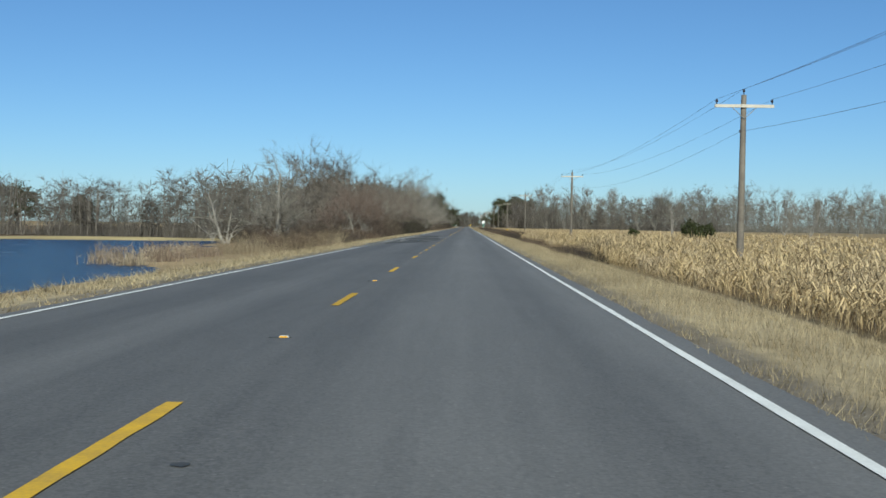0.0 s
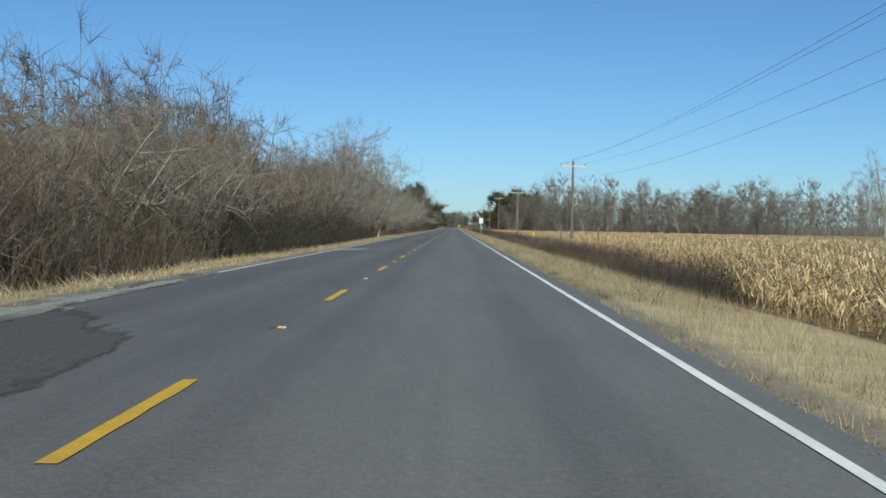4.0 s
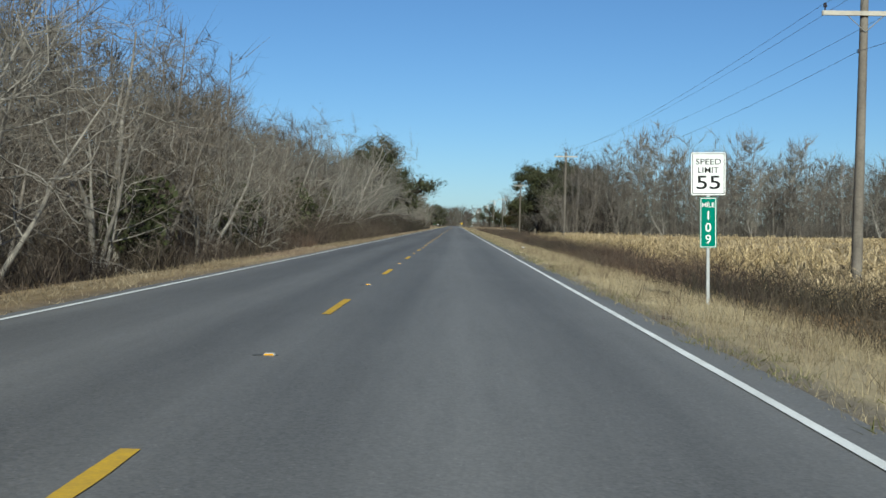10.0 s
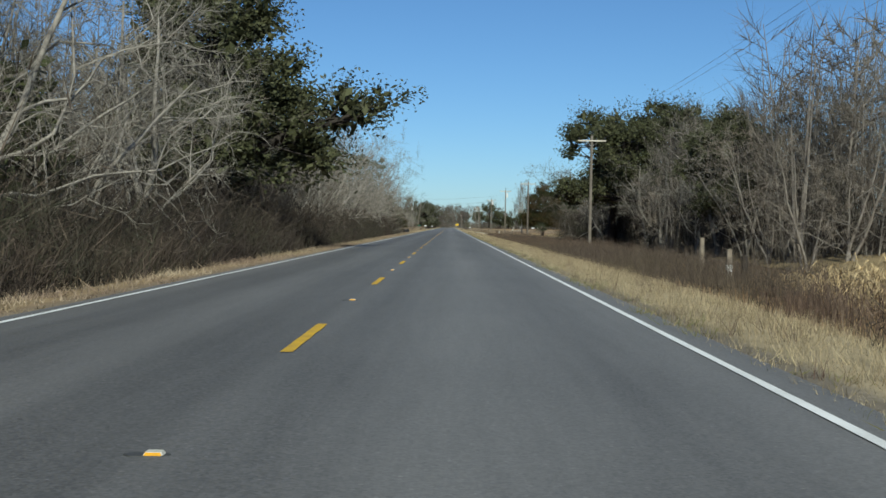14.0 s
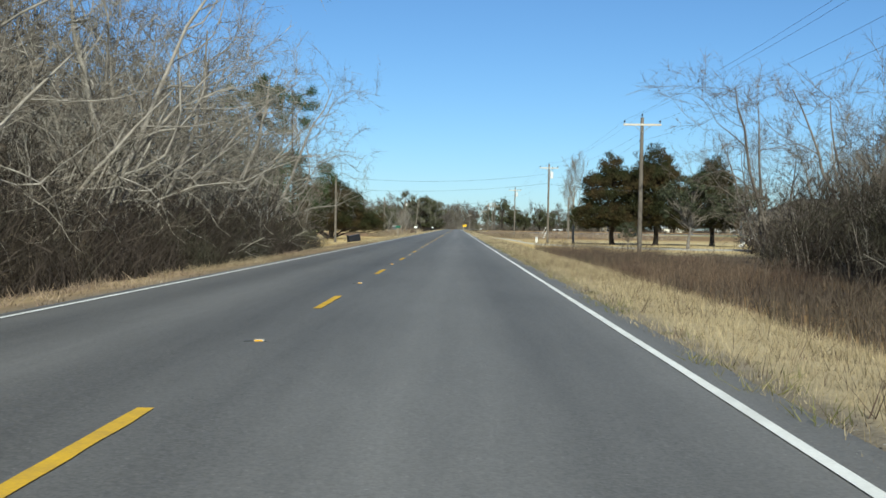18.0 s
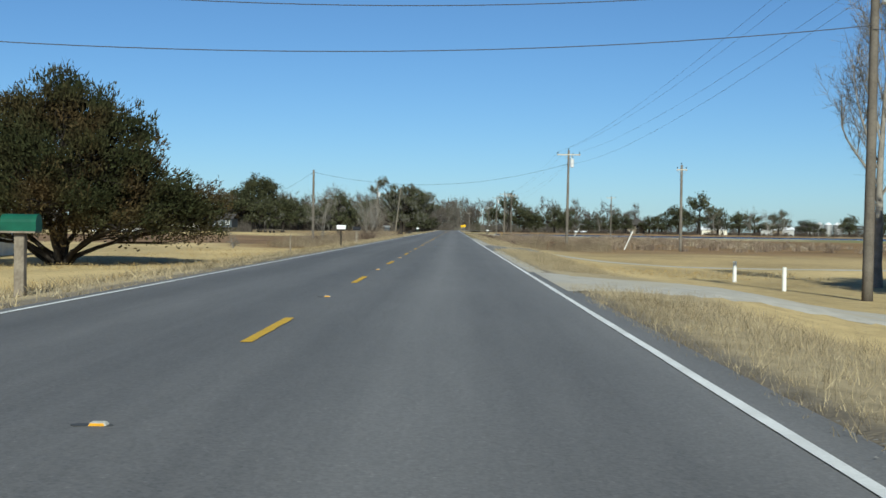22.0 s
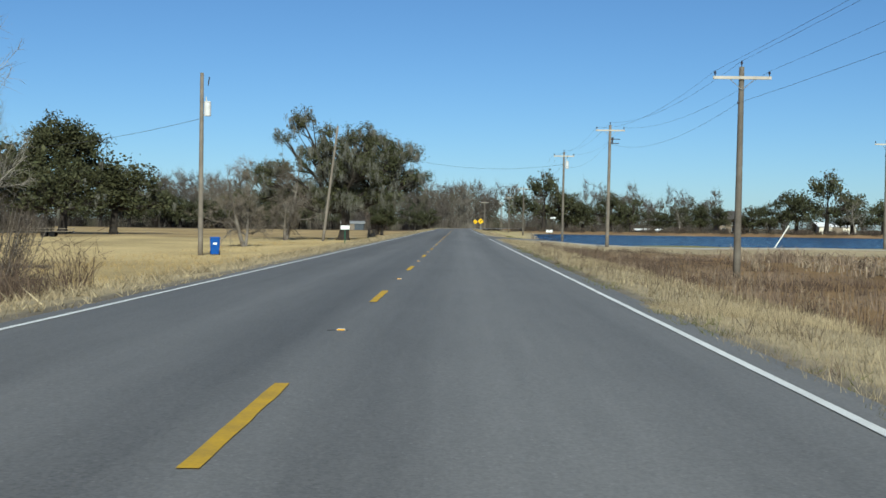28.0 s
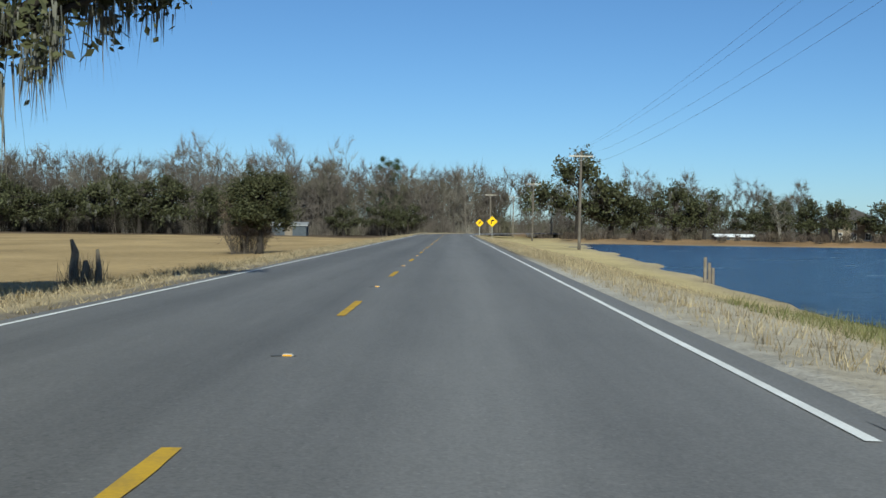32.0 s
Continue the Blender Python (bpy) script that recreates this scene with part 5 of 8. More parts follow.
def thicket_tile(seed, length, depth, h0, h1, twigs, tw, material):
    """Dense leafless thicket, uneven in height, in one piece."""
    r = np.random.default_rng(seed)
    k = 26
    cx, cy, ch = r.uniform(0, length, k), r.uniform(0, depth, k), r.uniform(h0, h1, k)
    q = r.integers(0, k, twigs)
    z = ch[q] * r.uniform(0, 1, twigs) ** 0.8
    fan = 0.35 + 0.22 * z
    p = np.stack([cx[q] + r.normal(0, 1, twigs) * fan * 1.2, cy[q] + r.normal(0, 1, twigs) * fan, z], 1)
    p[:, 0] = np.clip(p[:, 0], 0, length)
    d = np.stack([r.normal(0, 0.45, twigs), r.normal(0, 0.45, twigs), r.uniform(0.3, 1.1, twigs)], 1) * r.uniform(0.5, 1.2, twigs)[:, None]
    b = Buf().blades(p, d, tw, rng=r)
    s = k * 3
    q = r.integers(0, k, s)
    p0 = np.stack([cx[q] + r.normal(0, 0.3, s), cy[q] + r.normal(0, 0.3, s), np.full(s, -0.2)], 1)
    p1 = p0 + np.stack([r.normal(0, 0.5, s), r.normal(0, 0.5, s), ch[q] * r.uniform(0.5, 0.9, s)], 1)
    st = Buf().tubes(p0, p1, r.uniform(0.02, 0.05, s), 0.012, 3)
    return st.mesh("trunks", M_bark), b.mesh("twigs", material)


thicket_dark = [thicket_tile(235 + i, 24, 5, 2.0, 5.4, 8200, 0.038, M_brush_dark) for i in range(2)]
thicket = [thicket_tile(230 + i, 24, 5, 2.0, 5.6, 7600, 0.042, M_brush) for i in range(3)]
wood_near = [woodland_tile(200 + i, 24, 9, 13.2, 38, 9000, 0.04, M_twig_shade) for i in range(2)]
wood_light = [woodland_tile(205 + i, 24, 9, 13.2, 38, 8000, 0.04, M_twig_warm) for i in range(2)]
wood_far = [woodland_tile(210 + i, 40, 14, 14.0, 46, 8000, 0.085, M_twig) for i in range(3)]


wood_dense = [woodland_tile(220 + i, 40, 12, 13.0, 60, 20000, 0.075, M_twig_haze, M_twig_haze) for i in range(2)]
wood_curtain = [woodland_tile(225 + i, 40, 12, 14.0, 70, 16000, 0.07, M_twig) for i in range(2)]


def woods(tiles, x, y, turn, label, s=1.0, sz=1.0, pick=0):
    ob = thing("woodland", label, "wood", pose(x, y, float(gz(x, y)), 0, 0, turn) @ Matrix.Diagonal((s, s, s * sz, 1)), "", "stuff")
    tr, tw = tiles[pick % len(tiles)]
    tagged(part("trunks", tr, None, ob), kind="stuff")
    tagged(part("twigs", tw, None, ob), kind="stuff")
    return ob


def leaf_tree(seed, height, rad, crown, leaves, size, bark, leafm, moss=0, kids=(7, 5), spread=0.95, trunk_up=0.0, base=0.3, squash=0.62, hollow=0.45, limb=None, clumps=60):
    """Broad evergreen: limbs, then leaf clumps over an uneven crown with gaps; moss hangs from the clumps."""
    r = np.random.default_rng(seed)
    segs, tips = [], []
    top = height * 0.55
    grow(r, np.array([0, 0, -0.2]), unit(np.array([r.normal(0, 0.06), r.normal(0, 0.06), 1])), top, rad, 0, segs, tips, 0.10, kids, spread, 0.05, 2)
    cs = []
    for _ in range(clumps):
        a = r.uniform(0, 2 * np.pi)
        v = r.uniform(-0.55, 1.0)
        k = r.uniform(hollow, 1.0) ** 0.6
        rr = crown * math.sqrt(max(0.05, 1 - v * v * 0.9)) * k
        cs.append((rr * math.cos(a), rr * math.sin(a), height * base + (height * (1 - base)) * (0.42 + 0.5 * v * k) * 1.0))
    cs = np.array(cs)
    if limb is not None:
        cs = np.concatenate([cs, np.array(limb, float)])
    cs[:, 2] = np.clip(cs[:, 2], height * 0.16, height)
    b = Buf()
    for lev, k in ((0, 9), (1, 5), (2, 3)):
        q = [s for s in segs if s[4] == lev]
        if q:
            b.tubes([s[0] for s in q], [s[1] for s in q], [s[2] for s in q], [s[3] for s in q], k)
    # boughs out to the clumps
    bb = Buf()
    for c in cs:
        s0 = np.array([c[0] * 0.12, c[1] * 0.12, min(c[2] * 0.6, top * 0.9)])
        mid = s0 * 0.45 + c * 0.55 + r.normal(0, 0.25, 3)
        bb.tubes([s0, mid], [mid, c], [rad * 0.28, rad * 0.16], [rad * 0.16, 0.02], 4)
    wood = b.mesh("trunk", bark, smooth=True)
    q = r.integers(0, len(cs), leaves)
    sizes = r.uniform(0.7, 1.35, len(cs)) * crown * 0.17
    sub = r.normal(0, 1, (len(cs), 9, 3))
    pick = sub[q, r.integers(0, 9, leaves)]
    P = cs[q] + (pick * 0.62 + r.normal(0, 0.33, (leaves, 3))) * sizes[q][:, None] * np.array([1, 1, squash])
    P[:, 2] = np.maximum(P[:, 2], height * 0.10)
    lb = Buf().leaves(P, r.uniform(0.6, 1.3, leaves) * size, r, 0.3)
    out = [("trunk", wood), ("limbwork", bb.mesh("limbwork", bark, smooth=True)), ("crown", lb.mesh("crown", leafm))]
    if moss:
        q = r.integers(0, len(cs), moss)
        g = sub[q, r.integers(0, 4, moss)]
        S = cs[q] + (g * 0.75 + r.normal(0, 0.12, (moss, 3))) * sizes[q][:, None] * np.array([1, 1, squash])
        S[:, 2] -= 0.15
        ln = r.uniform(0.4, 1.9, moss) * np.clip(S[:, 2] / (height * 0.4), 0.3, 1.2)
        ln = np.minimum(ln, S[:, 2] - 1.2)
        ln = np.maximum(ln, 0.15)
        d = np.stack([r.normal(0, 0.08, moss), r.normal(0, 0.08, moss), -np.ones(moss)], 1) * ln[:, None]
        out.append(("moss", Buf().blades(S, d, 0.045 if crown > 8 else 0.09, rng=r).mesh("moss", M_moss)))
    return out


def lobed_tree(seed, lobes, rad, leaves, size, bark, leafm, clump=0.9, clumps=90, moss=0, lean=(0.0, 0.0), low=1.0, fork=0.35, spray=False, shell=0.45, moss_len=1.4, moss_w=0.05, trunks=1):
    """Evergreen with an irregular crown made of lobes (x, y, z, rx, ry, rz): trunk, a bough to each lobe, limbs to leaf clumps, and moss under them."""
    r = np.random.default_rng(seed)
    lobes = np.array(lobes, float)
    top = (lobes[:, 2] + lobes[:, 5]).max()
    b, tb = Buf(), Buf()
    fz = top * fork
    foot = np.array([lean[0] * fz, lean[1] * fz, fz])
    if trunks == 1:
        k = np.linspace(0, 1, 6)
        tb.loft([(foot[0] * t + 0.08 * math.sin(t * 5 + seed), foot[1] * t, -0.3 + (fz + 0.3) * t) for t in k], [rad * (1.0 + 0.7 * math.exp(-t * 9) - 0.25 * t) for t in k], 10)
    w = lobes[:, 3] * lobes[:, 4] * lobes[:, 5]
    num = np.maximum(3, (clumps * w ** 0.75 / (w ** 0.75).sum()).astype(int))
    cs, rs = [], []
    for lb_, m in zip(lobes, num):
        c0 = lb_[:3]
        start = foot if trunks == 1 else np.array([c0[0] * 0.06, c0[1] * 0.06, 0.0])
        mid = start * 0.5 + c0 * 0.5 + r.normal(0, 0.25, 3) * min(1, rad * 3) + np.array([0, 0, -0.08 * np.linalg.norm(c0[:2])])
        if trunks > 1:
            mid = np.array([c0[0] * 0.22, c0[1] * 0.22, max(0.9, c0[2] * 0.6)])
        q = np.linspace(0, 1, 8)[:, None]
        bough = start * (1 - q) ** 2 + 2 * mid * q * (1 - q) + c0 * q ** 2
        bough[1:-1] += r.normal(0, 0.12, (6, 3)) * min(1, rad * 2.5)
        (b if trunks == 1 else tb).loft(bough, np.linspace(rad * 0.55, rad * 0.14, 8), 6)
        for _ in range(m):
            u = unit(r.normal(size=3))
            if u[2] < -0.35:
                u[2] *= -0.6
            p = c0 + u * r.uniform(shell, 1.0) ** 0.5 * lb_[3:] * r.uniform(0.82, 1.08)
            p[2] = max(p[2], low)
            cs.append(p)
            rs.append(clump * r.uniform(0.65, 1.3))
            s0 = bough[int(r.integers(4, 8))]
            m0 = s0 * 0.5 + p * 0.5 + r.normal(0, 0.2, 3)
            b.tubes([s0, m0], [m0, p], [rad * 0.16, rad * 0.09], [rad * 0.09, 0.012], 4)
    cs, rs = np.array(cs), np.array(rs)
    wood, limbs = tb.mesh("trunk", bark, smooth=True), b.mesh("limbwork", bark, smooth=True)
    q = r.choice(len(cs), leaves, p=rs ** 2 / (rs ** 2).sum())
    sub = r.normal(0, 1, (len(cs), 8, 3)) * np.array([1, 1, 0.7])
    P = cs[q] + (sub[q, r.integers(0, 8, leaves)] * (0.4 if spray else 0.55) + r.normal(0, 0.2 if spray else 0.3, (leaves, 3))) * rs[q][:, None]
    P[:, 2] = np.maximum(P[:, 2], low * 0.8)
    lb = Buf()
    if spray:
        d = (P - np.array([0, 0, top * 0.35]))
        d = d / np.linalg.norm(d, axis=1, keepdims=True) * 0.5 + np.array([0, 0, 0.55]) + r.normal(0, 0.4, (leaves, 3))
        lb.blades(P, d * (r.uniform(0.6, 1.4, leaves) * size)[:, None], size * 0.42, rng=r)
    else:
        lb.leaves(P, r.uniform(0.6, 1.3, leaves) * size, r, 0.3)
    core = leaves // (2 if spray else 7)
    q = r.integers(0, len(cs), core)
    lb.leaves(cs[q] * np.array([0.9, 0.9, 0.97]) + r.normal(0, 0.35, (core, 3)) * rs[q][:, None], rs[q] * (0.11 if spray else 0.3), r, 0.3)
    out = [("trunk", wood), ("limbwork", limbs), ("crown", lb.mesh("crown", leafm))]
    if moss:
        g = max(1, moss // 22)
        q = r.integers(0, len(cs), g)
        S = cs[q] + r.normal(0, 0.6, (g, 3)) * rs[q][:, None]
        which = r.integers(0, g, moss)
        gl = r.uniform(0.35, 1.0, g) ** 1.5 * moss_len
        s0 = S[which] + r.normal(0, 0.13, (moss, 3))
        ln = np.maximum(0.12, np.minimum(gl[which] * r.uniform(0.4, 1.1, moss), s0[:, 2] - 1.0))
        d = np.stack([r.normal(0, 0.1, moss), r.normal(0, 0.1, moss), -np.ones(moss)], 1) * ln[:, None]
        out.append(("moss", Buf().blades(s0, d, moss_w, rng=r).mesh("moss", M_moss)))
    return out


def conifer(seed, height, crown, leaves, size, bark, leafm, rad, base=0.12, power=0.6, trunks=1, boughs=70):
    """Cedar: ragged upswept boughs hung with sprays round a dark trunk."""
    r = np.random.default_rng(seed)
    b = Buf()
    for i in range(trunks):
        a = r.uniform(0, 6.28)
        k = 0.0 if trunks == 1 else r.uniform(0.3, 0.75)
        d = np.array([math.cos(a) * k, math.sin(a) * k, 1])
        pts = [np.array([0, 0, -0.2])]
        for j in range(6):
            pts.append(pts[-1] + d * height * 0.13 + r.normal(0, 0.06, 3))
        b.loft(pts, [rad * (1.15 - j * 0.16) / math.sqrt(trunks) for j in range(7)], 8)
    P, D = [], []
    per = leaves // boughs
    for i in range(boughs):
        t = min(0.995, ((i + r.uniform(0, 1)) / boughs) ** 0.9)
        z = height * (base + (0.96 - base) * t)
        ln = max(0.5, crown * (1 - t) ** power * r.uniform(0.6, 1.12) * (0.8 + 0.2 * min(1, t * 6)))
        a = i * 2.39996 + r.uniform(-0.5, 0.5)
        o = np.array([math.cos(a), math.sin(a), 0])
        s0 = np.array([0, 0, max(0.25 * height * base + 0.6, z - ln * 0.25)])
        tip = o * ln + np.array([0, 0, z + ln * r.uniform(-0.05, 0.22)])
        b.tubes([s0], [s0 * 0.3 + tip * 0.7], 0.06, 0.015, 4)
        u = r.uniform(0.22, 1.0, per) ** 0.7
        q = s0 + (tip - s0) * u[:, None] + r.normal(0, 1, (per, 3)) * (0.16 * ln ** 0.6 * np.array([1, 1, 0.75])) * (1.25 - 0.6 * u)[:, None]
        P.append(q)
        D.append(np.tile(o * 0.55 + np.array([0, 0, 0.5]), (per, 1)))
    P, D = np.concatenate(P), np.concatenate(D)
    n_ = len(P)
    d = D + r.normal(0, 0.42, (n_, 3))
    lb = Buf().blades(P, d * (r.uniform(0.5, 1.3, n_) * size)[:, None], size * 0.6, rng=r)
    return [("trunk", b.mesh("trunk", bark, smooth=True)), ("crown", lb.mesh("crown", leafm))]


def pine_tree(seed, height, needles=9000):
    r = np.random.default_rng(seed)
    b = Buf()
    prev, n_ = np.array([0, 0, -0.2]), 8
    for j in range(n_):
        nxt = prev + np.array([r.normal(0, 0.06), r.normal(0, 0.06), height / n_])
        b.tubes([prev], [nxt], 0.17 * (1 - j / n_ * 0.85), 0.17 * (1 - (j + 1) / n_ * 0.85), 8)
        prev = nxt
    cl = []
    for i in range(26):
        t = r.uniform(0.28, 1.0) if i % 3 else r.uniform(0.28, 0.55)
        a = r.uniform(0, 6.28)
        ln = (4.8 - 3.2 * t) * r.uniform(0.6, 1.15)
        s0 = np.array([0, 0, height * t])
        c = s0 + np.array([math.cos(a) * ln, math.sin(a) * ln, r.uniform(-1.5, 0.5)])
        b.tubes([s0], [c], 0.045, 0.012, 4)
        cl += [c, s0 * 0.35 + c * 0.65 + r.normal(0, 0.2, 3), s0 * 0.15 + c * 0.85 + r.normal(0, 0.3, 3)]
    cl = np.array(cl)
    q = r.integers(0, len(cl), needles)
    d = r.normal(0, 1, (needles, 3)) + np.array([0, 0, 0.3])
    d /= np.linalg.norm(d, axis=1, keepdims=True)
    lb = Buf().blades(cl[q] + r.normal(0, 0.2, (needles, 3)), d * 0.4, 0.035, rng=r)
    return [("trunk", b.mesh("trunk", M_bark_dark_shaded, smooth=True)), ("foliage", lb.mesh("foliage", M_pine))]


def shrub(seed, w, h, leaves, size, leafm, stems=14):
    r = np.random.default_rng(seed)
    b = Buf()
    a = r.uniform(0, 6.28, stems)
    p1 = np.stack([np.cos(a) * w * 0.35, np.sin(a) * w * 0.35, r.uniform(0.5, 0.9, stems) * h], 1)
    b.tubes(np.zeros((stems, 3)), p1, 0.03, 0.008, 4)
    u = r.normal(0, 1, (leaves, 3))
    u /= np.linalg.norm(u, axis=1, keepdims=True)
    k = r.uniform(0.35, 1.0, leaves) ** 0.5 * (0.8 + 0.25 * np.sin(u[:, 0] * 5 + seed) * np.cos(u[:, 1] * 4))
    P = u * k[:, None] * np.array([w / 2, w / 2, h * 0.52]) + np.array([0, 0, h * 0.52])
    P[:, 2] = np.maximum(P[:, 2], 0.03)
    return [("branchwork", b.mesh("branchwork", M_bark_dark_shaded)), ("foliage", Buf().leaves(P, r.uniform(0.7, 1.3, leaves) * size, r).mesh("leaves", leafm))]


def twig_bush(seed, w, h, stems, twigs, material):
    """Dense leafless bush: stems fanning from the ground and twigs along them."""
    r = np.random.default_rng(seed)
    a, k = r.uniform(0, 6.28, stems), np.sqrt(r.uniform(0, 1, stems))
    p0 = np.stack([np.cos(a) * k * w * 0.3, np.sin(a) * k * w * 0.3, np.full(stems, -0.1)], 1)
    p1 = np.stack([np.cos(a) * k * w * 0.52, np.sin(a) * k * w * 0.52, h * (1.02 - 0.42 * k * k) * r.uniform(0.8, 1.05, stems)], 1)
    st = Buf().tubes(p0, p1, 0.016, 0.005, 4)
    q = r.integers(0, stems, twigs)
    c = p0[q] + (p1 - p0)[q] * r.uniform(0.05, 1.0, (twigs, 1))
    d = (p1 - p0)[q] / h * 0.4 + r.normal(0, 0.35, (twigs, 3)) + np.array([0, 0, 0.15])
    c[:, 2] = np.maximum(c[:, 2], 0.02)
    return [("branchwork", st.mesh("branchwork", M_bark)), ("twigs", Buf().blades(c, d * r.uniform(0.3, 0.8, twigs)[:, None], 0.013, rng=r).mesh("twigs", material))]


brown_bush = as_tree("shrub", twig_bush(331, 4.2, 3.0, 90, 5200, M_brush), "dense brown leafless bush")
tagged(brown_bush, category="shrub")
protos.append(brown_bush)
# the wood on the left
rw = np.random.default_rng(77)
y = 152.0
while y < 632:
    if y < 474 or y > 506:
        t = bare[(0, 1, 2, 3, 5, 5)[int(rw.integers(6))] if y > 235 else (2, 4, 5)[int(rw.integers(3))]]
        plant(t, -9.0 - rw.uniform(0, 2.2), y, rw.uniform(0.72, 1.05) * (1.12 if 395 < y < 475 or y > 506 else 0.62 + 0.38 * min(1, (y - 150) / 24)), rw.uniform(-100, 80))
    y += rw.uniform(3.8, 5.8)
y = 215.0
while y < 628:
    plant(back[int(rw.integers(4))], -14.5 - rw.uniform(0, 3.5), y, rw.uniform(0.85, 1.15), rw.uniform(0, 360))
    y += rw.uniform(15, 21)
for i in range(20):
    woods(thicket_dark if i > 13 else thicket, -9.6 - rw.uniform(0, 0.8), 152 + i * 24, 90, "dense leafless thicket under the roadside trees", 1.0, rw.uniform(0.85, 1.2) * (0.7 if i == 0 else 1), i)
for i in range(20):
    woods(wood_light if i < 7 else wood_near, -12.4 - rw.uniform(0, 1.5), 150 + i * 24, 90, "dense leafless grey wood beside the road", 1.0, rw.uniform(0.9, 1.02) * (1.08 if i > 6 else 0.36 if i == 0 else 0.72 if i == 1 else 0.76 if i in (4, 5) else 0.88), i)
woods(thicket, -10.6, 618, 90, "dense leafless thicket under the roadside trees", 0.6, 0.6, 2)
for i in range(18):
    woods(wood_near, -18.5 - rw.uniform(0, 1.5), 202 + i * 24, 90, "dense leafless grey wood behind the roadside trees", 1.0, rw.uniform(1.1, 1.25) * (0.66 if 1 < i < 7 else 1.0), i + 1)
for i, yy in enumerate((536, 560, 584, 606)):
    woods(wood_near, -15.5, yy, 90, "dense leafless grey wood behind the roadside trees", 1.0, 1.2, i)
for i in range(11):
    woods(wood_far, -30, 195 + i * 40, 90, "leafless grey wood further from the road", 1.0, 0.9, i)
# low trees and brush between the road and the lake
for x, yy, s, p in ((-19, 131, 0.36, 2), (-24, 130, 0.36, 0), (-15.5, 136, 0.42, 5), (-26, 140, 0.45, 1)):
    plant(bare[p], x, yy, s, rw.uniform(0, 360), "low leafless tree beside the broken shoulder")
woods(thicket, -12.5, 124, 90, "low leafless thicket beside the broken shoulder", 0.6, 0.75, 1)
woods(thicket, -17, 118, 90, "low leafless thicket beside the broken shoulder", 1.0, 0.5, 0)
wide_w, wide_t, _ = tree_meshes(319, 7.4, 0.23, 3, (9, 6, 4), 1.05, 0.05, 4200, 0.55, 0.014, M_bark_pale, M_twig, 2, 0.05, 0.2, 0.45, low=0.15)
wide = as_tree("bare_tree", (("trunk", wide_w), ("crown", wide_t)), "broad leafless pale tree between the lake and the road")
protos.append(wide)
plant(wide, -15.2, 113, 1.26, 0)
plant(wide, -20.5, 119, 0.9, 120)
plant(wide, -10.2, 140, 0.55, 60, "leafless pale tree in front of the reddish thicket")
# round thicket of reddish trees behind the broken shoulder
for x, yy, s in ((-9.6, 143, 0.72), (-11.4, 145, 0.86), (-9.8, 147, 0.88), (-12.8, 148, 0.86), (-10.6, 151, 0.9), (-13.4, 143, 0.7), (-8.9, 150, 0.7), (-10.9, 158, 0.8), (-13.5, 163, 0.85), (-11.5, 170, 0.9), (-13, 176, 1.0), (-11, 184, 1.0), (-12.5, 194, 1.1), (-15, 172, 1.0), (-16, 186, 1.2)):
    plant(bare[4], x, yy, s, rw.uniform(0, 360), "leafless tree with dense reddish brown twigs")
woods(thicket, -11.2, 138, 90, "dense brown thicket under the reddish trees", 0.7, 0.7, 2)
# far shore of the lake
for i, x in enumerate(range(-60, -200, -38)):
    woods(wood_far, x, 178 + 0.12 * (-x), 6, "leafless wood beyond the lake", 0.75, 0.95, i)
for i, x in enumerate((-36, -52, -66)):
    woods(wood_near, x, 160 + i * 4, 10, "leafless wood beyond the lake", 1.0, 0.62, i)

for x, yy, sc, p in ((-10.2, 462, 1.25, 1), (-10.6, 470, 1.3, 3), (-10.0, 477, 1.25, 0), (-10.4, 484, 1.2, 3), (-9.6, 588, 1.25, 1), (-10.2, 597, 1.3, 3), (-9.4, 605, 1.25, 0), (-10.0, 613, 1.3, 3), (-9.4, 621, 1.2, 1), (-10.4, 627, 1.1, 3), (-10.6, 540, 1.3, 3), (-10.2, 556, 1.25, 1), (-10.0, 572, 1.3, 3), (-10.4, 300, 1.2, 3), (-10.2, 309, 1.25, 1), (-10.8, 318, 1.15, 3)):
    plant(bare[p], x, yy, sc, rw.uniform(-90, 70), "tall leafless pale tree leaning over the verge")
sh_dark = as_tree("shrub", shrub(330, 2.6, 2.6, 1300, 0.12, M_bushgreen), "dark evergreen bush in the reeds")
tagged(sh_dark, category="shrub")
protos.append(sh_dark)
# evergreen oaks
oak_a = as_tree("live_oak", lobed_tree(300, [(0, 0, 9.5, 4.2, 4.2, 4.2), (1.5, 0, 5.5, 4.4, 4, 3.2), (-1.5, 0, 4.5, 3.6, 3.6, 3), (5.0, -0.5, 6.4, 2.6, 1.8, 1.5), (7.2, -1.0, 7.0, 1.6, 1.4, 0.8)], 0.4, 27000, 0.10, M_bark_dark_shaded, M_oak, 0.95, 120), "tall dark green oak at the edge of the wood")
oak_b = as_tree("live_oak", lobed_tree(301, [(0, 0, 7.6, 4.4, 4.4, 3.9), (2.4, 1, 4.6, 3.4, 3.2, 2.6), (-2.6, -1, 4.8, 3.2, 3.2, 2.8)], 0.4, 15000, 0.15, M_bark_dark_shaded, M_oak, 0.95, 90), "dark green oak at the edge of the wood")
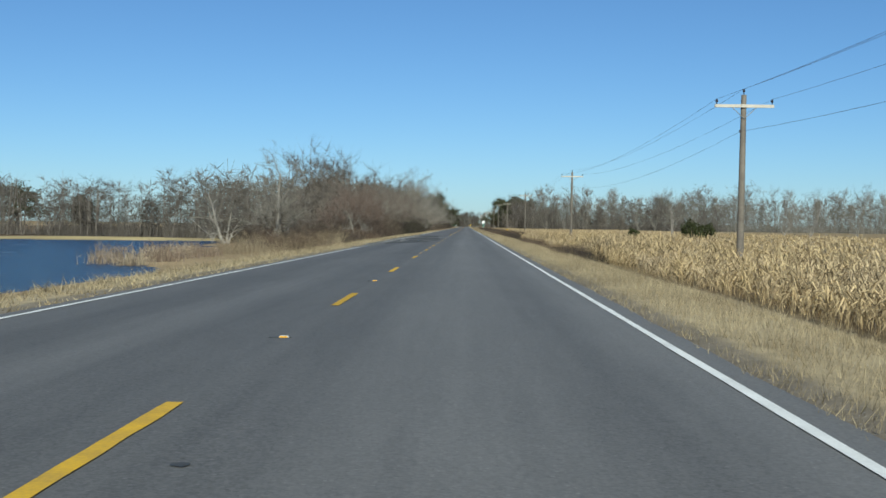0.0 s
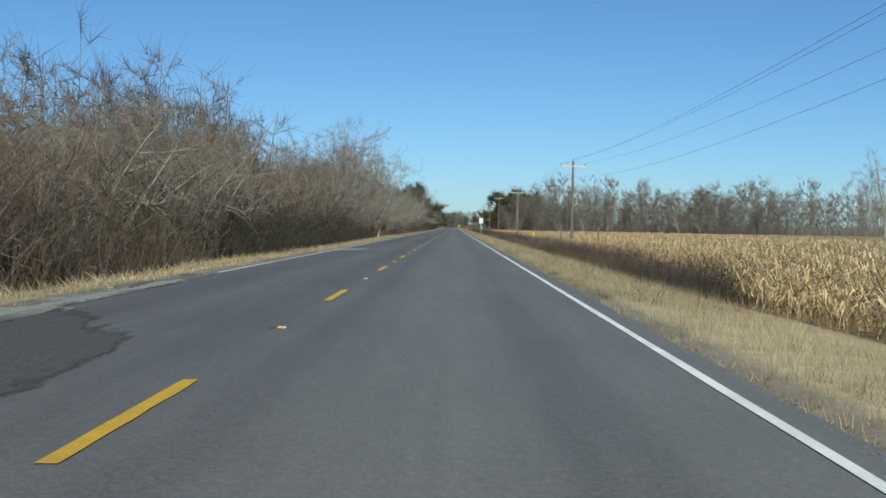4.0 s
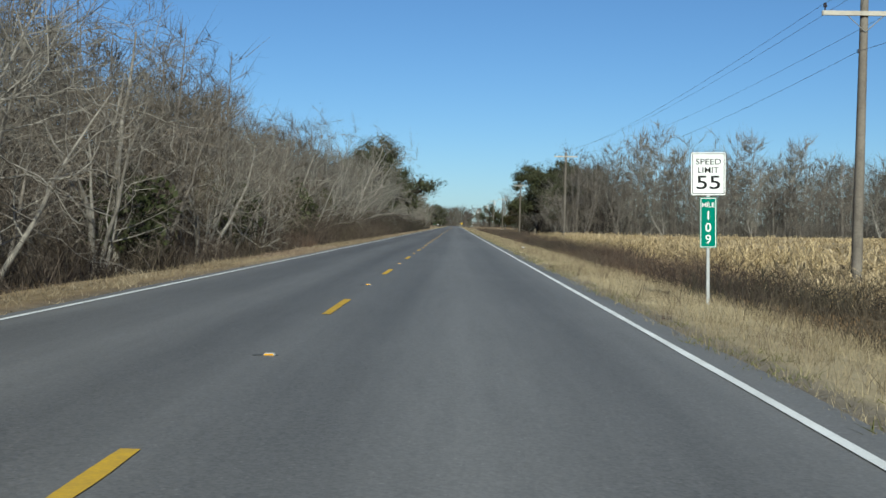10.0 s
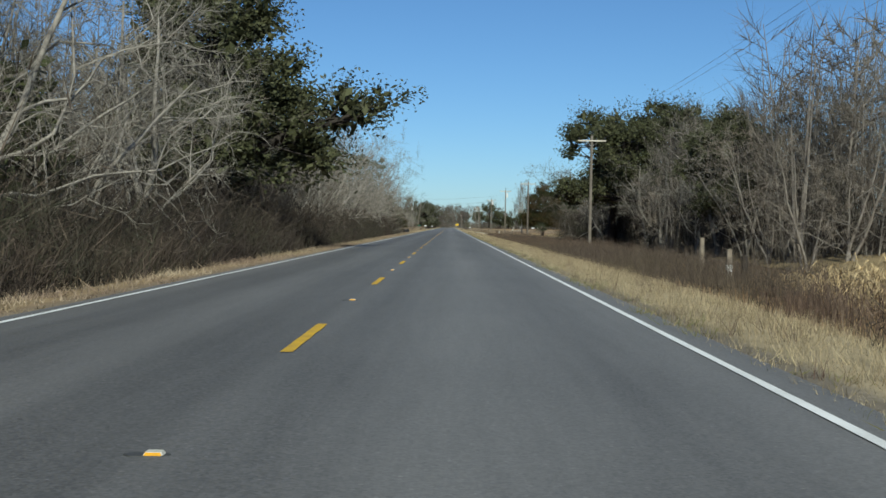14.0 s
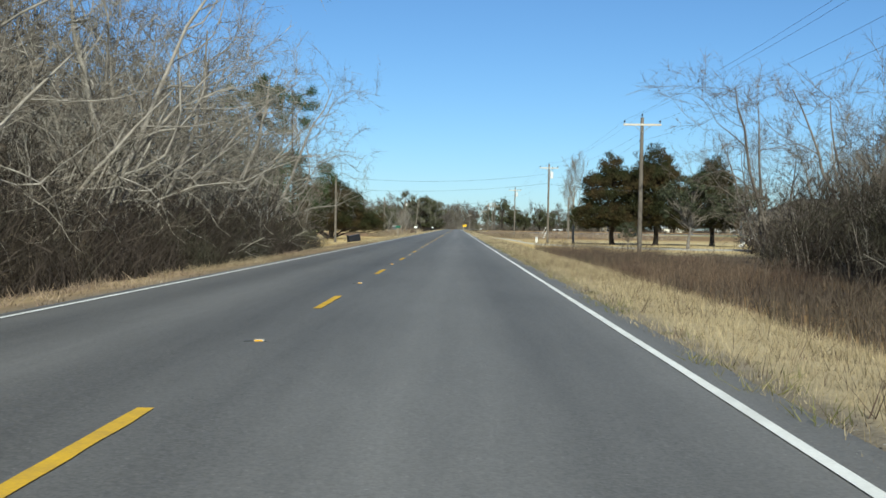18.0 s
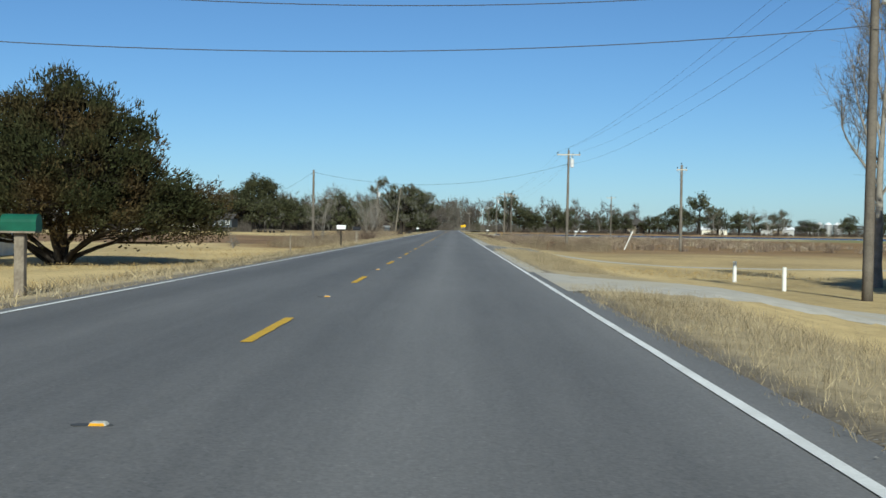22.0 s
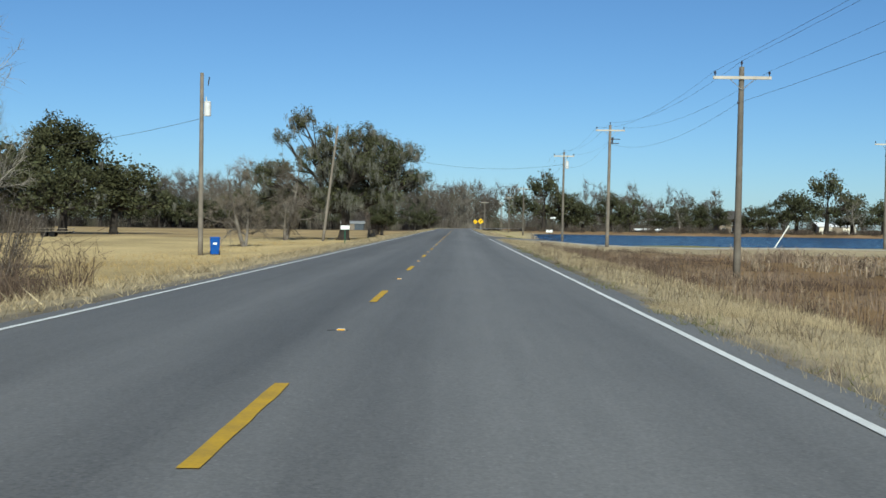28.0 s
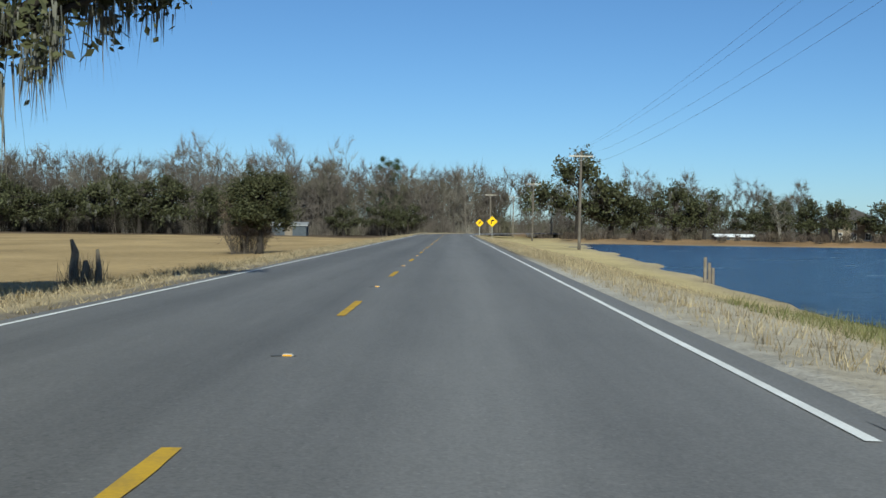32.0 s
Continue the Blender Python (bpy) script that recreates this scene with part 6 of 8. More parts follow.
oak_fars = [as_tree("live_oak", lobed_tree(302 + i, lb_, 0.45, 3200, 0.24, M_bark_dark_shaded, M_oak, 1.0, 70, 500, low=0.9, moss_w=0.1, moss_len=1.6), "broad dark green oak far across the field") for i, lb_ in enumerate((
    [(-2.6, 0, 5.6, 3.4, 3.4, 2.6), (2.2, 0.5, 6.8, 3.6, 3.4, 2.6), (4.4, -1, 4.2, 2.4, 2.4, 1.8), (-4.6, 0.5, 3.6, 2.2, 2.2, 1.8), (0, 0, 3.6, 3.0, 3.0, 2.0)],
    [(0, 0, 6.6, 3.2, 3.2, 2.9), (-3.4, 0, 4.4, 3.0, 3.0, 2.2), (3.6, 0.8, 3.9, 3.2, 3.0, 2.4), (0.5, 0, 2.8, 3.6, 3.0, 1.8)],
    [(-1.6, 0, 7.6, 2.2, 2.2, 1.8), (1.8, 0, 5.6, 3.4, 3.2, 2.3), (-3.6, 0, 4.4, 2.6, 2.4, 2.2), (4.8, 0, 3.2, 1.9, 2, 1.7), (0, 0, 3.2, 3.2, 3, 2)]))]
oak_sprawl = as_tree("live_oak", lobed_tree(305, [(-2.0, 0, 8.6, 3.4, 3.4, 2.8), (2.6, 0.5, 8.0, 3.2, 3.2, 3.0), (-3.6, 0.4, 4.6, 2.8, 2.8, 2.2), (4.0, -0.4, 4.2, 2.6, 2.6, 2.0), (0.6, 0, 5.6, 3.0, 3.0, 2.8)], 0.42, 27000, 0.095, M_bark_dark_shaded, M_oak, 0.85, 120, low=0.7), "dark evergreen oak with bare patches beside the ditch")
protos += [oak_a, oak_b, oak_sprawl] + oak_fars


class Spread:
    """Hands out the far oaks in turn, so that neighbours differ."""
    n = 0


def plant_far(x, y, s=1.0, turn=0.0, label=None):
    Spread.n += 1
    return plant(oak_fars[Spread.n % 3], x, y, s, turn, label, s * (0.85 + 0.1 * (Spread.n % 4)))


for x, yy, s, tn in ((-9.6, 493, 1.05, 0), (-11.8, 503, 1.15, 200)):
    plant(oak_a if tn == 0 else oak_b, x, yy, s, tn, "tall dark green oak leaning over the road's edge")
for x, yy, s in ((-12.0, 470, 2.6), (-11, 452, 2.2), (-10.4, 398, 1.9), (-10.4, 372, 1.7), (-10.2, 352, 1.5), (-11, 425, 2.0), (-10.5, 320, 1.4), (-10.6, 462, 1.6), (-10.2, 440, 1.5)):
    plant(sh_dark, x, yy, s, rw.uniform(0, 360), "small dark green evergreen in the undergrowth")

# the wood on the right behind the reeds
for i, (x, yy, tn) in enumerate(((30, 508, 28), (62, 528, 20), (98, 545, 12), (138, 553, 4), (178, 556, 0), (218, 556, -4), (258, 553, -6), (300, 548, -8))):
    woods(wood_curtain, x, yy, tn, "tall leafless grey wood beyond the reeds", 1.0, rw.uniform(1.3, 1.6), i)
for i, (x, yy) in enumerate(((40, 530), (75, 552), (115, 568), (155, 572), (195, 575))):
    woods(wood_far, x, yy, 10, "tall leafless grey wood beyond the reeds", 1.15, 1.15, i + 1)
for i in range(4):
    woods(wood_near, 21 + i * 22, 500 + i * 9, 14, "leafless grey wood behind the reeds", 1.0, 1.15, i)
for x in np.arange(18, 84, 7.5):
    plant(bare[int(rw.integers(4))], float(x), 495 + 0.42 * (x - 18) + rw.uniform(-2, 2), rw.uniform(0.8, 1.15), rw.uniform(0, 360), "leafless grey tree behind the reeds")
for i in range(5):
    woods(wood_near, 28 + rw.uniform(0, 2), 498 + i * 21, 90, "leafless grey wood beside the ditch", 1.0, 1.0, i)
    woods(thicket_dark, 24 + rw.uniform(0, 1), 496 + i * 22, 90, "dense leafless thicket beside the ditch", 1.0, 1.0, i)
y = 492.0
while y < 600:
    plant(back[int(rw.integers(4))], 22 + rw.uniform(0, 4), y, rw.uniform(0.9, 1.2), rw.uniform(0, 360))
    if y < 556 or y > 585:
        plant(bare[int(rw.integers(4))], 18.5 + rw.uniform(0, 2.5), y + 2, rw.uniform(0.85, 1.15), rw.uniform(0, 360), "leafless grey tree beside the weedy ditch")
    y += rw.uniform(6.5, 9)
for x, yy, s, tn in ((18.6, 570, 1.22, 40), (21.5, 559, 1.2, 160), (26, 566, 1.3, 10), (19, 515, 0.8, 90)):
    plant(oak_sprawl, x, yy, s, tn)
plant(oak_sprawl, 25.5, 603, 0.7, 220)
woods(thicket_dark, 20.5, 594, 90, "dark leafless thicket beside the yard", 0.9, 0.85, 1)
woods(thicket_dark, 27, 598, 90, "dark leafless thicket beside the yard", 1.0, 1.0, 0)
for x, yy, s in ((19.5, 622, 1.4), (22, 612, 1.3), (24, 642, 1.2), (27, 628, 1.1), (31, 650, 1.2), (38, 660, 1.3), (40, 640, 1.2)):
    plant(bare[2] if s > 1.15 else bare[0], x, yy, s, rw.uniform(0, 360), "tall leafless grey tree beside the yard")
for i in range(3):
    woods(wood_near, 46, 612 + i * 22, 90, "leafless grey wood behind the yard", 1.0, 1.0, i)
# scattered dead trees and evergreens in the reeds
for x, yy, s, p in ((35, 188, 0.9, 0), (44, 205, 1.0, 1), (52, 190, 0.8, 3), (38, 230, 0.9, 3), (60, 240, 1.0, 0), (75, 215, 1.0, 1), (80, 260, 1.1, 3)):
    plant(bare[p], x, yy, s, rw.uniform(0, 360), "leafless tree standing in the reeds")
plant(sh_dark, 22.3, 160, 0.75, 0)
plant(sh_dark, 30.8, 168, 1.25, 70)
plant(sh_dark, 33.5, 171, 1.1, 150)

for x, yy, s in ((-84, 215, 0.85), (-92, 220, 0.95), (-76, 222, 0.8), (-104, 218, 0.9), (-66, 226, 0.75), (-115, 224, 0.95)):
    plant_far(x, yy, s, rw.uniform(0, 360), "dark evergreen in the wood beyond the lake")
for x, yy, sc, p in ((-10.6, 256, 1.3, 3), (-10.0, 264, 1.2, 1), (-11.0, 248, 1.2, 3)):
    plant(bare[p], x, yy, sc, 40 * p, "large leafless tree with spreading pale limbs")
# cedars and yard trees
CEDAR = [(0, 0, 9.6, 1.4, 1.4, 1.9), (0.3, 0, 7.9, 2.5, 2.5, 1.9), (0.2, 0.2, 5.8, 3.6, 3.6, 2.2), (-0.4, 0, 3.6, 4.4, 4.3, 2.0), (0.3, 0, 2.5, 4.2, 4.2, 0.9), (1.8, -0.8, 8.2, 1.2, 1.2, 1.6), (-1.8, 0.6, 7.4, 1.4, 1.4, 1.7)]
cedar_r = as_tree("cedar", lobed_tree(310, CEDAR, 0.28, 44000, 0.2, M_bark_dark_shaded, M_cedar, 0.8, 330, spray=True, low=1.5, fork=0.2, shell=0.6), "bronze green cedar on a dark trunk in the lawn", "cedars in the yard")
cedar_l = as_tree("cedar", lobed_tree(311, [(0, 0, 7.6, 2.3, 2.3, 2.0), (-2.2, 0, 6.6, 2.4, 2.4, 2.1), (2.0, 0.4, 6.2, 2.4, 2.4, 2.2), (0, -0.5, 4.6, 5.2, 5.0, 2.6), (-4.4, 0, 3.2, 3.0, 3.0, 1.9), (4.4, 0, 2.9, 3.2, 3.2, 1.8), (0, -3.2, 2.9, 3.4, 3.0, 1.7), (0.5, 3.2, 3.2, 3.4, 3.0, 1.9), (3.2, -2.2, 1.9, 2.8, 2.6, 1.0), (-3.2, -2.2, 1.9, 2.8, 2.6, 1.0), (5.6, -0.4, 2.0, 2.0, 2.2, 1.1), (-5.6, 0, 2.0, 2.0, 2.2, 1.1)], 0.3, 66000, 0.2, M_bark_dark_shaded, M_cedar, 0.85, 520, spray=True, low=1.0, shell=0.6, trunks=8),
                  "broad round cedar with spreading low trunks beside the drive")
protos += [cedar_r, cedar_l]
plant(cedar_r, 21.6, 714, 1.2, 20, None, 1.0)
plant(cedar_r, 26.8, 711.5, 1.22, 120, None, 1.08)
plant(cedar_r, 33.4, 709, 1.1, 250, None, 0.95)
plant(cedar_l, -16.4, 735.5, 1.0, 0, None, 0.92)
yard = as_tree("yard_tree", leaf_tree(312, 8.5, 0.2, 3.0, 8500, 0.12, M_bark, M_yardleaf, clumps=60), "thin-leaved grey green tree in the yard")
protos.append(yard)
plant(yard, 26.3, 686, 1.0, 10)
woods(thicket, 35, 632, 90, "dark leafless thicket beside the yard", 1.0, 0.55, 1)
woods(thicket, 30, 640, 90, "dark leafless thicket before the cottage", 1.0, 0.58, 2)
plant(yard, 35, 699, 0.9, 100)
plant(yard, 18.2, 673, 0.34, 10, "small leafy sapling in the lawn")
tall_w, tall_t, _ = tree_meshes(318, 12.4, 0.2, 1, (14, 6, 4), 0.5, 0.015, 3200, 0.7, 0.017, M_bark_pale, M_twig, 2, 0.16, 0.09)
tall = as_tree("bare_tree", (("trunk", tall_w), ("crown", tall_t)), "tall narrow leafless pale tree beside the driveway")
protos.append(tall)
plant(tall, 17.6, 724, 1.0, 60)
pine = as_tree("pine", pine_tree(315, 13.5, 13000), "tall pine with open green branches beside the wood")
protos.append(pine)
plant(pine, -12.2, 658, 1.05, 0)
plant(pine, -14.3, 652, 1.05, 130)
plant(pine, -16.5, 662, 1.1, 250)
plant(pine, -12.8, 1262, 1.25, 60, "lone tall pine above the far wood")
for x, yy, s in ((-11.0, 634, 0.4), (-13.0, 644, 0.4), (-15.5, 660, 0.45)):
    plant(sh_dark, x, yy, s, rw.uniform(0, 360), "dark green bush at the end of the wood")
# trees of the last stretch on the left
plant(bare[3], -12.3, 816, 0.6, 40, "small leafless pale tree beside the timber pole")
plant(wide, -16, 780, 0.2, 40, "small leafless sapling in the dry lawn")
vase_w, vase_t, _ = tree_meshes(320, 6.6, 0.11, 7, (7, 5, 3), 0.5, 0.12, 4200, 0.55, 0.012, M_bark_pale, M_twig, 2, 0.12, 0.12, 0.62)
vase = as_tree("bare_tree", (("trunk", vase_w), ("crown", vase_t)), "leafless vase-shaped tree with many pale stems")
protos.append(vase)
plant(vase, -12.8, 898, 1.15, 0)
plant(brown_bush, -11.8, 898.6, 1.0, 30, "dense brown bush at the foot of the tree")
plant_far(-19, 909, 0.75, 30, "dark round evergreen behind the leafless tree")
small_w, small_t, _ = tree_meshes(321, 5.6, 0.16, 2, (12, 7, 5), 1.0, 0.05, 6500, 0.5, 0.012, M_bark, M_twig_warm, 2, 0.03, 0.18, 0.3, low=0.25)
small = as_tree("bare_tree", (("trunk", small_w), ("crown", small_t)), "small leafless tree with spreading branches in the lawn", "small trees in the lawn")
protos.append(small)
plant(small, -15.8, 967, 1.25, 10)
plant(small, -17.9, 1005, 1.5, 200, "leafless tree with spreading branches in the dry lawn")
plant(oak_b, -53, 1040, 1.45, 0, "broad dark oak behind the lawn")
plant_far(-62, 1046, 1.5, 120, "broad dark oak behind the lawn")
plant_far(-47, 1044, 1.25, 220, "broad dark oak behind the lawn")
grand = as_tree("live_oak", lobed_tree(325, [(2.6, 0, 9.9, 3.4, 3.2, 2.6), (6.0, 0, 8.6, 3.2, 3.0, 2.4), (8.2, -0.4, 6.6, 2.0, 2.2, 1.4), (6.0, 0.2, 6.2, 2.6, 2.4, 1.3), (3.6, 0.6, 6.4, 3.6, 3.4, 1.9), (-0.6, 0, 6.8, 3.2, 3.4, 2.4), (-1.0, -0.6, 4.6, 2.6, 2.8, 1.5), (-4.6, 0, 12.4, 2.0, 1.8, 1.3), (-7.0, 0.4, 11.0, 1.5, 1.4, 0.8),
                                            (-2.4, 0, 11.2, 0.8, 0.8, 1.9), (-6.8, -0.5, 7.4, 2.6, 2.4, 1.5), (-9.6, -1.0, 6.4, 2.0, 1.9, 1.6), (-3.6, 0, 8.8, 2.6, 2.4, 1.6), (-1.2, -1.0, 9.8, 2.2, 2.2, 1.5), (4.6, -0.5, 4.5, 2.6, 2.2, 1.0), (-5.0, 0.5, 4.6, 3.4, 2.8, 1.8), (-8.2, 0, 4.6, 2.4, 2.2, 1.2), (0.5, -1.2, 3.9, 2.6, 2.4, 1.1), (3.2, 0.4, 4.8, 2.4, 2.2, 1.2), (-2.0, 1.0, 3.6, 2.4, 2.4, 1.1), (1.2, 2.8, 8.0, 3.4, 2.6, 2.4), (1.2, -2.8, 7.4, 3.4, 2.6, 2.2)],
                                      0.6, 40000, 0.10, M_bark_dark_shaded, M_oak, 0.68, 290, 30000, (0.03, 0.0), 1.9, 0.24, moss_len=1.6, moss_w=0.045),
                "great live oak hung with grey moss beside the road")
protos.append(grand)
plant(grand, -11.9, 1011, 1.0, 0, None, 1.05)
for tn in (0, 150):
    plant(bare[4], -12.4 + 0.4 * tn / 75, 1074 + tn / 100, 0.72, tn, "dense brown leafless thicket tree in the dry field")
plant(oak_b, -11.3, 1073, 0.5, 40, "ragged dark evergreen grown through with leafless stems in the dry field")
plant(brown_bush, -12.2, 1074, 0.85, 0, "dense brown bush under the thicket trees")
# far woods on the left, from the farmhouse to the bend
for i, (x, yy, tn, s) in enumerate(((-130, 1010, 20, 0.8), (-100, 1020, 10, 0.8), (-85, 1035, 6, 0.75), (-150, 1240, 10, 0.8), (-115, 1232, 8, 0.8), (-85, 1230, 6, 0.85), (-55, 1236, 10, 0.85), (-30, 1245, 20, 0.85),
                                    (-18, 1262, 40, 0.9), (4, 1290, 30, 0.9), (30, 1315, 10, 0.9), (-20, 1285, 20, 0.95), (-60, 1260, 8, 0.95), (-100, 1255, 4, 0.95), (60, 1330, 0, 0.9))):
    woods(wood_dense, x, yy, tn, "leafless grey brown wood beyond the dry field", s, rw.uniform(1.35, 1.65), i)
for x, yy, s in ((-120, 1222, 1.1), (-108, 1224, 1.0), (-98, 1220, 1.1), (-70, 1224, 0.95), (-56, 1224, 1.0), (-44, 1228, 0.85), (-20, 1240, 0.7), (-8, 1252, 0.7), (-12, 1246, 0.6), (-82, 1222, 1.05), (-76, 1221, 1.1), (-64, 1222, 1.05), (-61, 1226, 1.1), (-50, 1222, 1.0), (-40, 1226, 0.95), (-35, 1230, 0.85), (-90, 1220, 1.1), (-50, 1030, 0.9), (-64, 1032, 0.8), (-80, 1028, 0.9), (-110, 1005, 1.0)):
    plant_far(x, yy, s, rw.uniform(0, 360), "dark evergreen at the edge of the far wood")
for i, x in enumerate(range(-112, -34, 26)):
    woods(thicket_dark, x, 1220 + i, 2, "dark tangled brush at the foot of the far wood", 1.15, 0.8, i)
for i, (x, yy) in enumerate(((-104, 1246), (-78, 1248), (-56, 1252), (-30, 1262))):
    woods(wood_curtain, x, yy, 6, "tall leafless grey brown wood beyond the dry field", 0.9, (1.5, 1.4, 1.75, 1.25)[i], i)
# trees far across the right
for x, yy, s in ((26, 1245, 1.4), (33, 1248, 1.2), (38.5, 1256, 0.85), (47, 1256, 1.05), (52.5, 1253, 0.85), (62, 1252, 0.75), (67, 1252, 0.85), (73, 1250, 0.8), (78, 1248, 0.7), (89, 1252, 0.9), (95, 1256, 1.0),
                 (102, 1252, 1.2), (111, 1252, 1.5), (121, 1260, 1.25), (131, 1262, 1.1), (140, 1270, 0.9), (152, 1275, 1.0), (168, 1280, 0.9), (185, 1275, 1.0), (205, 1290, 1.1), (225, 1290, 1.0), (250, 1300, 1.1)):
    plant_far(x, yy, s * 1.14, rw.uniform(0, 360))
for x, yy, s in ((116, 1240, 1.2), (134, 1250, 1.3), (142, 1252, 1.2), (66, 1246, 0.9), (150, 1262, 1.2)):
    plant(bare[3], x, yy, s, rw.uniform(0, 360), "leafless grey tree far across the pond")
for i, (x, yy) in enumerate(((190, 1300), (240, 1310), (300, 1310), (360, 1300), (420, 1290))):
    woods(wood_far, x, yy, 0, "far leafless wood on the horizon", 1.0, 0.6, i)
for i, (x, yy) in enumerate(((18, 1275), (46, 1282), (78, 1290), (110, 1295), (142, 1300), (172, 1304), (202, 1308))):
    woods(wood_dense, x, yy, 0, "far leafless wood beyond the pond", 0.8, 0.72, i)


# ---- utility poles and wires ----
def utility_pole(x, y, top, arm=True, can=None, lean=(0.0, 0.0), label="weathered timber utility pole with a pale crossarm", arm_w=2.35, extra=False, short_arm=None):
    """A tapered pole with crossarm, braces, insulators and, where there is one, a transformer. Returns the wire points."""
    z0 = float(gz(x, y))
    h = top - z0
    ob = thing("utility_pole", label, "utility pole", pose(x, y, z0), "utility poles along the road")
    b = Buf()
    k = 7
    b.loft([(lean[0] * h * i / k, lean[1] * h * i / k, -0.3 + (h + 0.3) * i / k) for i in range(k + 1)], [0.155 - 0.05 * i / k for i in range(k + 1)], 10)
    part("pole", b, M_pole, ob, smooth=True)
    tx, ty = lean[0] * h, lean[1] * h
    pts = []
    if arm:
        za = h - 0.45
        w = arm_w / 2
        part("crossarm", Buf().box(tx - w, ty - 0.17, za - 0.06, tx + w, ty - 0.07, za + 0.06, 0.012), M_arm, ob, "pale timber crossarm")
        for s in (-1, 1):
            part("brace", Buf().tubes([(tx, ty - 0.13, za - 0.5)], [(tx + s * 0.5, ty - 0.13, za - 0.05)], 0.014, 0.014, 4), M_steel, ob)
            bi = Buf()
            px = tx + s * (w - 0.08)
            bi.loft([(px, ty - 0.12, za + dz) for dz in (0.06, 0.15, 0.16, 0.21, 0.27)], [0.02, 0.02, 0.06, 0.05, 0.035], 8)
            part("insulator", bi, M_insul, ob)
            pts.append((x + px, y + ty - 0.12, z0 + za + 0.27))
        bi = Buf().loft([(tx, ty, h + dz) for dz in (-0.02, 0.11, 0.12, 0.17, 0.24)], [0.02, 0.02, 0.055, 0.05, 0.035], 8)
        part("insulator", bi, M_insul, ob)
        pts.insert(1, (x + tx, y + ty, z0 + h + 0.24))
        pts.append((x + tx - 0.12, y + ty, z0 + h - 1.45))
        part("bracket", Buf().box(tx - 0.16, ty - 0.05, h - 1.5, tx - 0.08, ty + 0.05, h - 1.4), M_insul, ob)
    if extra:
        for dz, w in ((1.15, 0.5), (1.5, 0.42)):
            part("cutout_arm", Buf().box(tx + 0.05, ty - 0.1, h - dz - 0.03, tx + w + 0.3, ty - 0.04, h - dz + 0.03), M_insul, ob)
        part("fuse", Buf().tubes([(tx + 0.2, ty - 0.1, h - 1.0)], [(tx + 0.16, ty - 0.1, h - 1.55)], 0.08, 0.06, 8, cap=True), M_insul, ob)
    if can:
        cz = h - can
        cxp = tx + (0.34 if x > 0 else 0.36)
        c = Buf()
        c.loft([(cxp, ty - 0.1, cz + dz) for dz in (-0.42, -0.40, 0.37, 0.38, 0.41, 0.45)], [0.18, 0.2, 0.2, 0.215, 0.21, 0.12], 14)
        t = part("transformer", c, M_can, ob, "pale grey transformer can")
        part("bushing", Buf().tubes([(cxp - 0.05, ty - 0.1, cz + 0.42)], [(cxp - 0.09, ty - 0.1, cz + 0.7)], 0.035, 0.03, 8, cap=True), M_ceramic, t)
        part("fuse", Buf().tubes([(cxp + 0.1, ty - 0.1, h - 0.25)], [(cxp + 0.02, ty - 0.1, h - 0.75)], 0.035, 0.03, 6, cap=True), M_insul, ob)
    return pts or [(x + tx, y + ty, z0 + h - 0.25)]


def wire(p, q, sag, label="thin overhead power wire", r=0.006, k=14):
    p, q = np.array(p, float), np.array(q, float)
    t = np.linspace(0, 1, k + 1)
    line_pts = p + (q - p) * t[:, None]
    line_pts[:, 2] -= sag * 4 * t * (1 - t)
    return tagged(part("power_line", Buf().loft(line_pts, [r] * (k + 1), 4), M_wire), label, "cable", "overhead wires")


POLES = [(12.7, -34, 6.9, {}), (12.6, 51.7, 6.4, {}), (12.85, 138.3, 6.9, {}), (12.5, 240, 7.2, {}), (12.4, 341.4, 7.4, {}), (12.4, 436.5, 8.55, {}), (13.1, 541.5, 8.8, {}),
         (13.1, 628.9, 8.0, {}), (13.2, 711.5, 9.1, {"can": 1.35}), (13.2, 806.2, 9.0, {"can": 1.3}), (12.45, 916.9, 7.6, {}), (13.2, 969.5, 9.3, {"extra": True, "lean": (0.012, 0)}),
         (12.85, 1011, 9.4, {"can": 1.45}), (13.4, 1113, 8.5, {}), (13.6, 1190, 8.4, {}), (22, 1262, 8.4, {})]
ends = []
for x, yy, top, kw in POLES:
    kw = dict(kw)
    kw.setdefault("lean", (0.008, 0.0))
    ends.append(utility_pole(x, yy, top, label="weathered timber utility pole with a crossarm and a transformer" if "can" in kw else "weathered timber utility pole with a pale crossarm", **kw))
for a, c in zip(ends[:-1], ends[1:]):
    for i in range(4):
        wire(a[i], c[i], 0.75 if i < 3 else 0.95)
far_ends = [utility_pole(23.4, 799, 7.3, label="dark timber pole in the brown field", arm=True, arm_w=1.0), utility_pole(38.5, 978, 9.0, label="far timber pole beyond the pond", arm_w=2.2),
            utility_pole(8.6, 1245, 8.0, label="far timber pole at the bend"), utility_pole(14.5, 1275, 8.4, label="far timber pole at the bend")]
# single service poles on the left and the wires that cross the road
lp1 = utility_pole(-13.15, 707.2, 7.3, arm=False, label="plain timber service pole beside the hedge")
lp2 = utility_pole(-13.15, 813, 7.0, arm=False, label="plain timber service pole beside the weeds")
lp3 = utility_pole(-13.9, 939.5, 9.7, arm=False, can=2.1, label="timber service pole with a transformer beside the blue bin")
lp4 = utility_pole(-12.8, 996.5, 11.0, arm=False, lean=(0.115, 0.05), label="leaning timber pole beside the mossy oak")


def drop_wire(p, q, sag):
    wire(p, q, sag, "sagging service wire across the road", 0.012, 24)


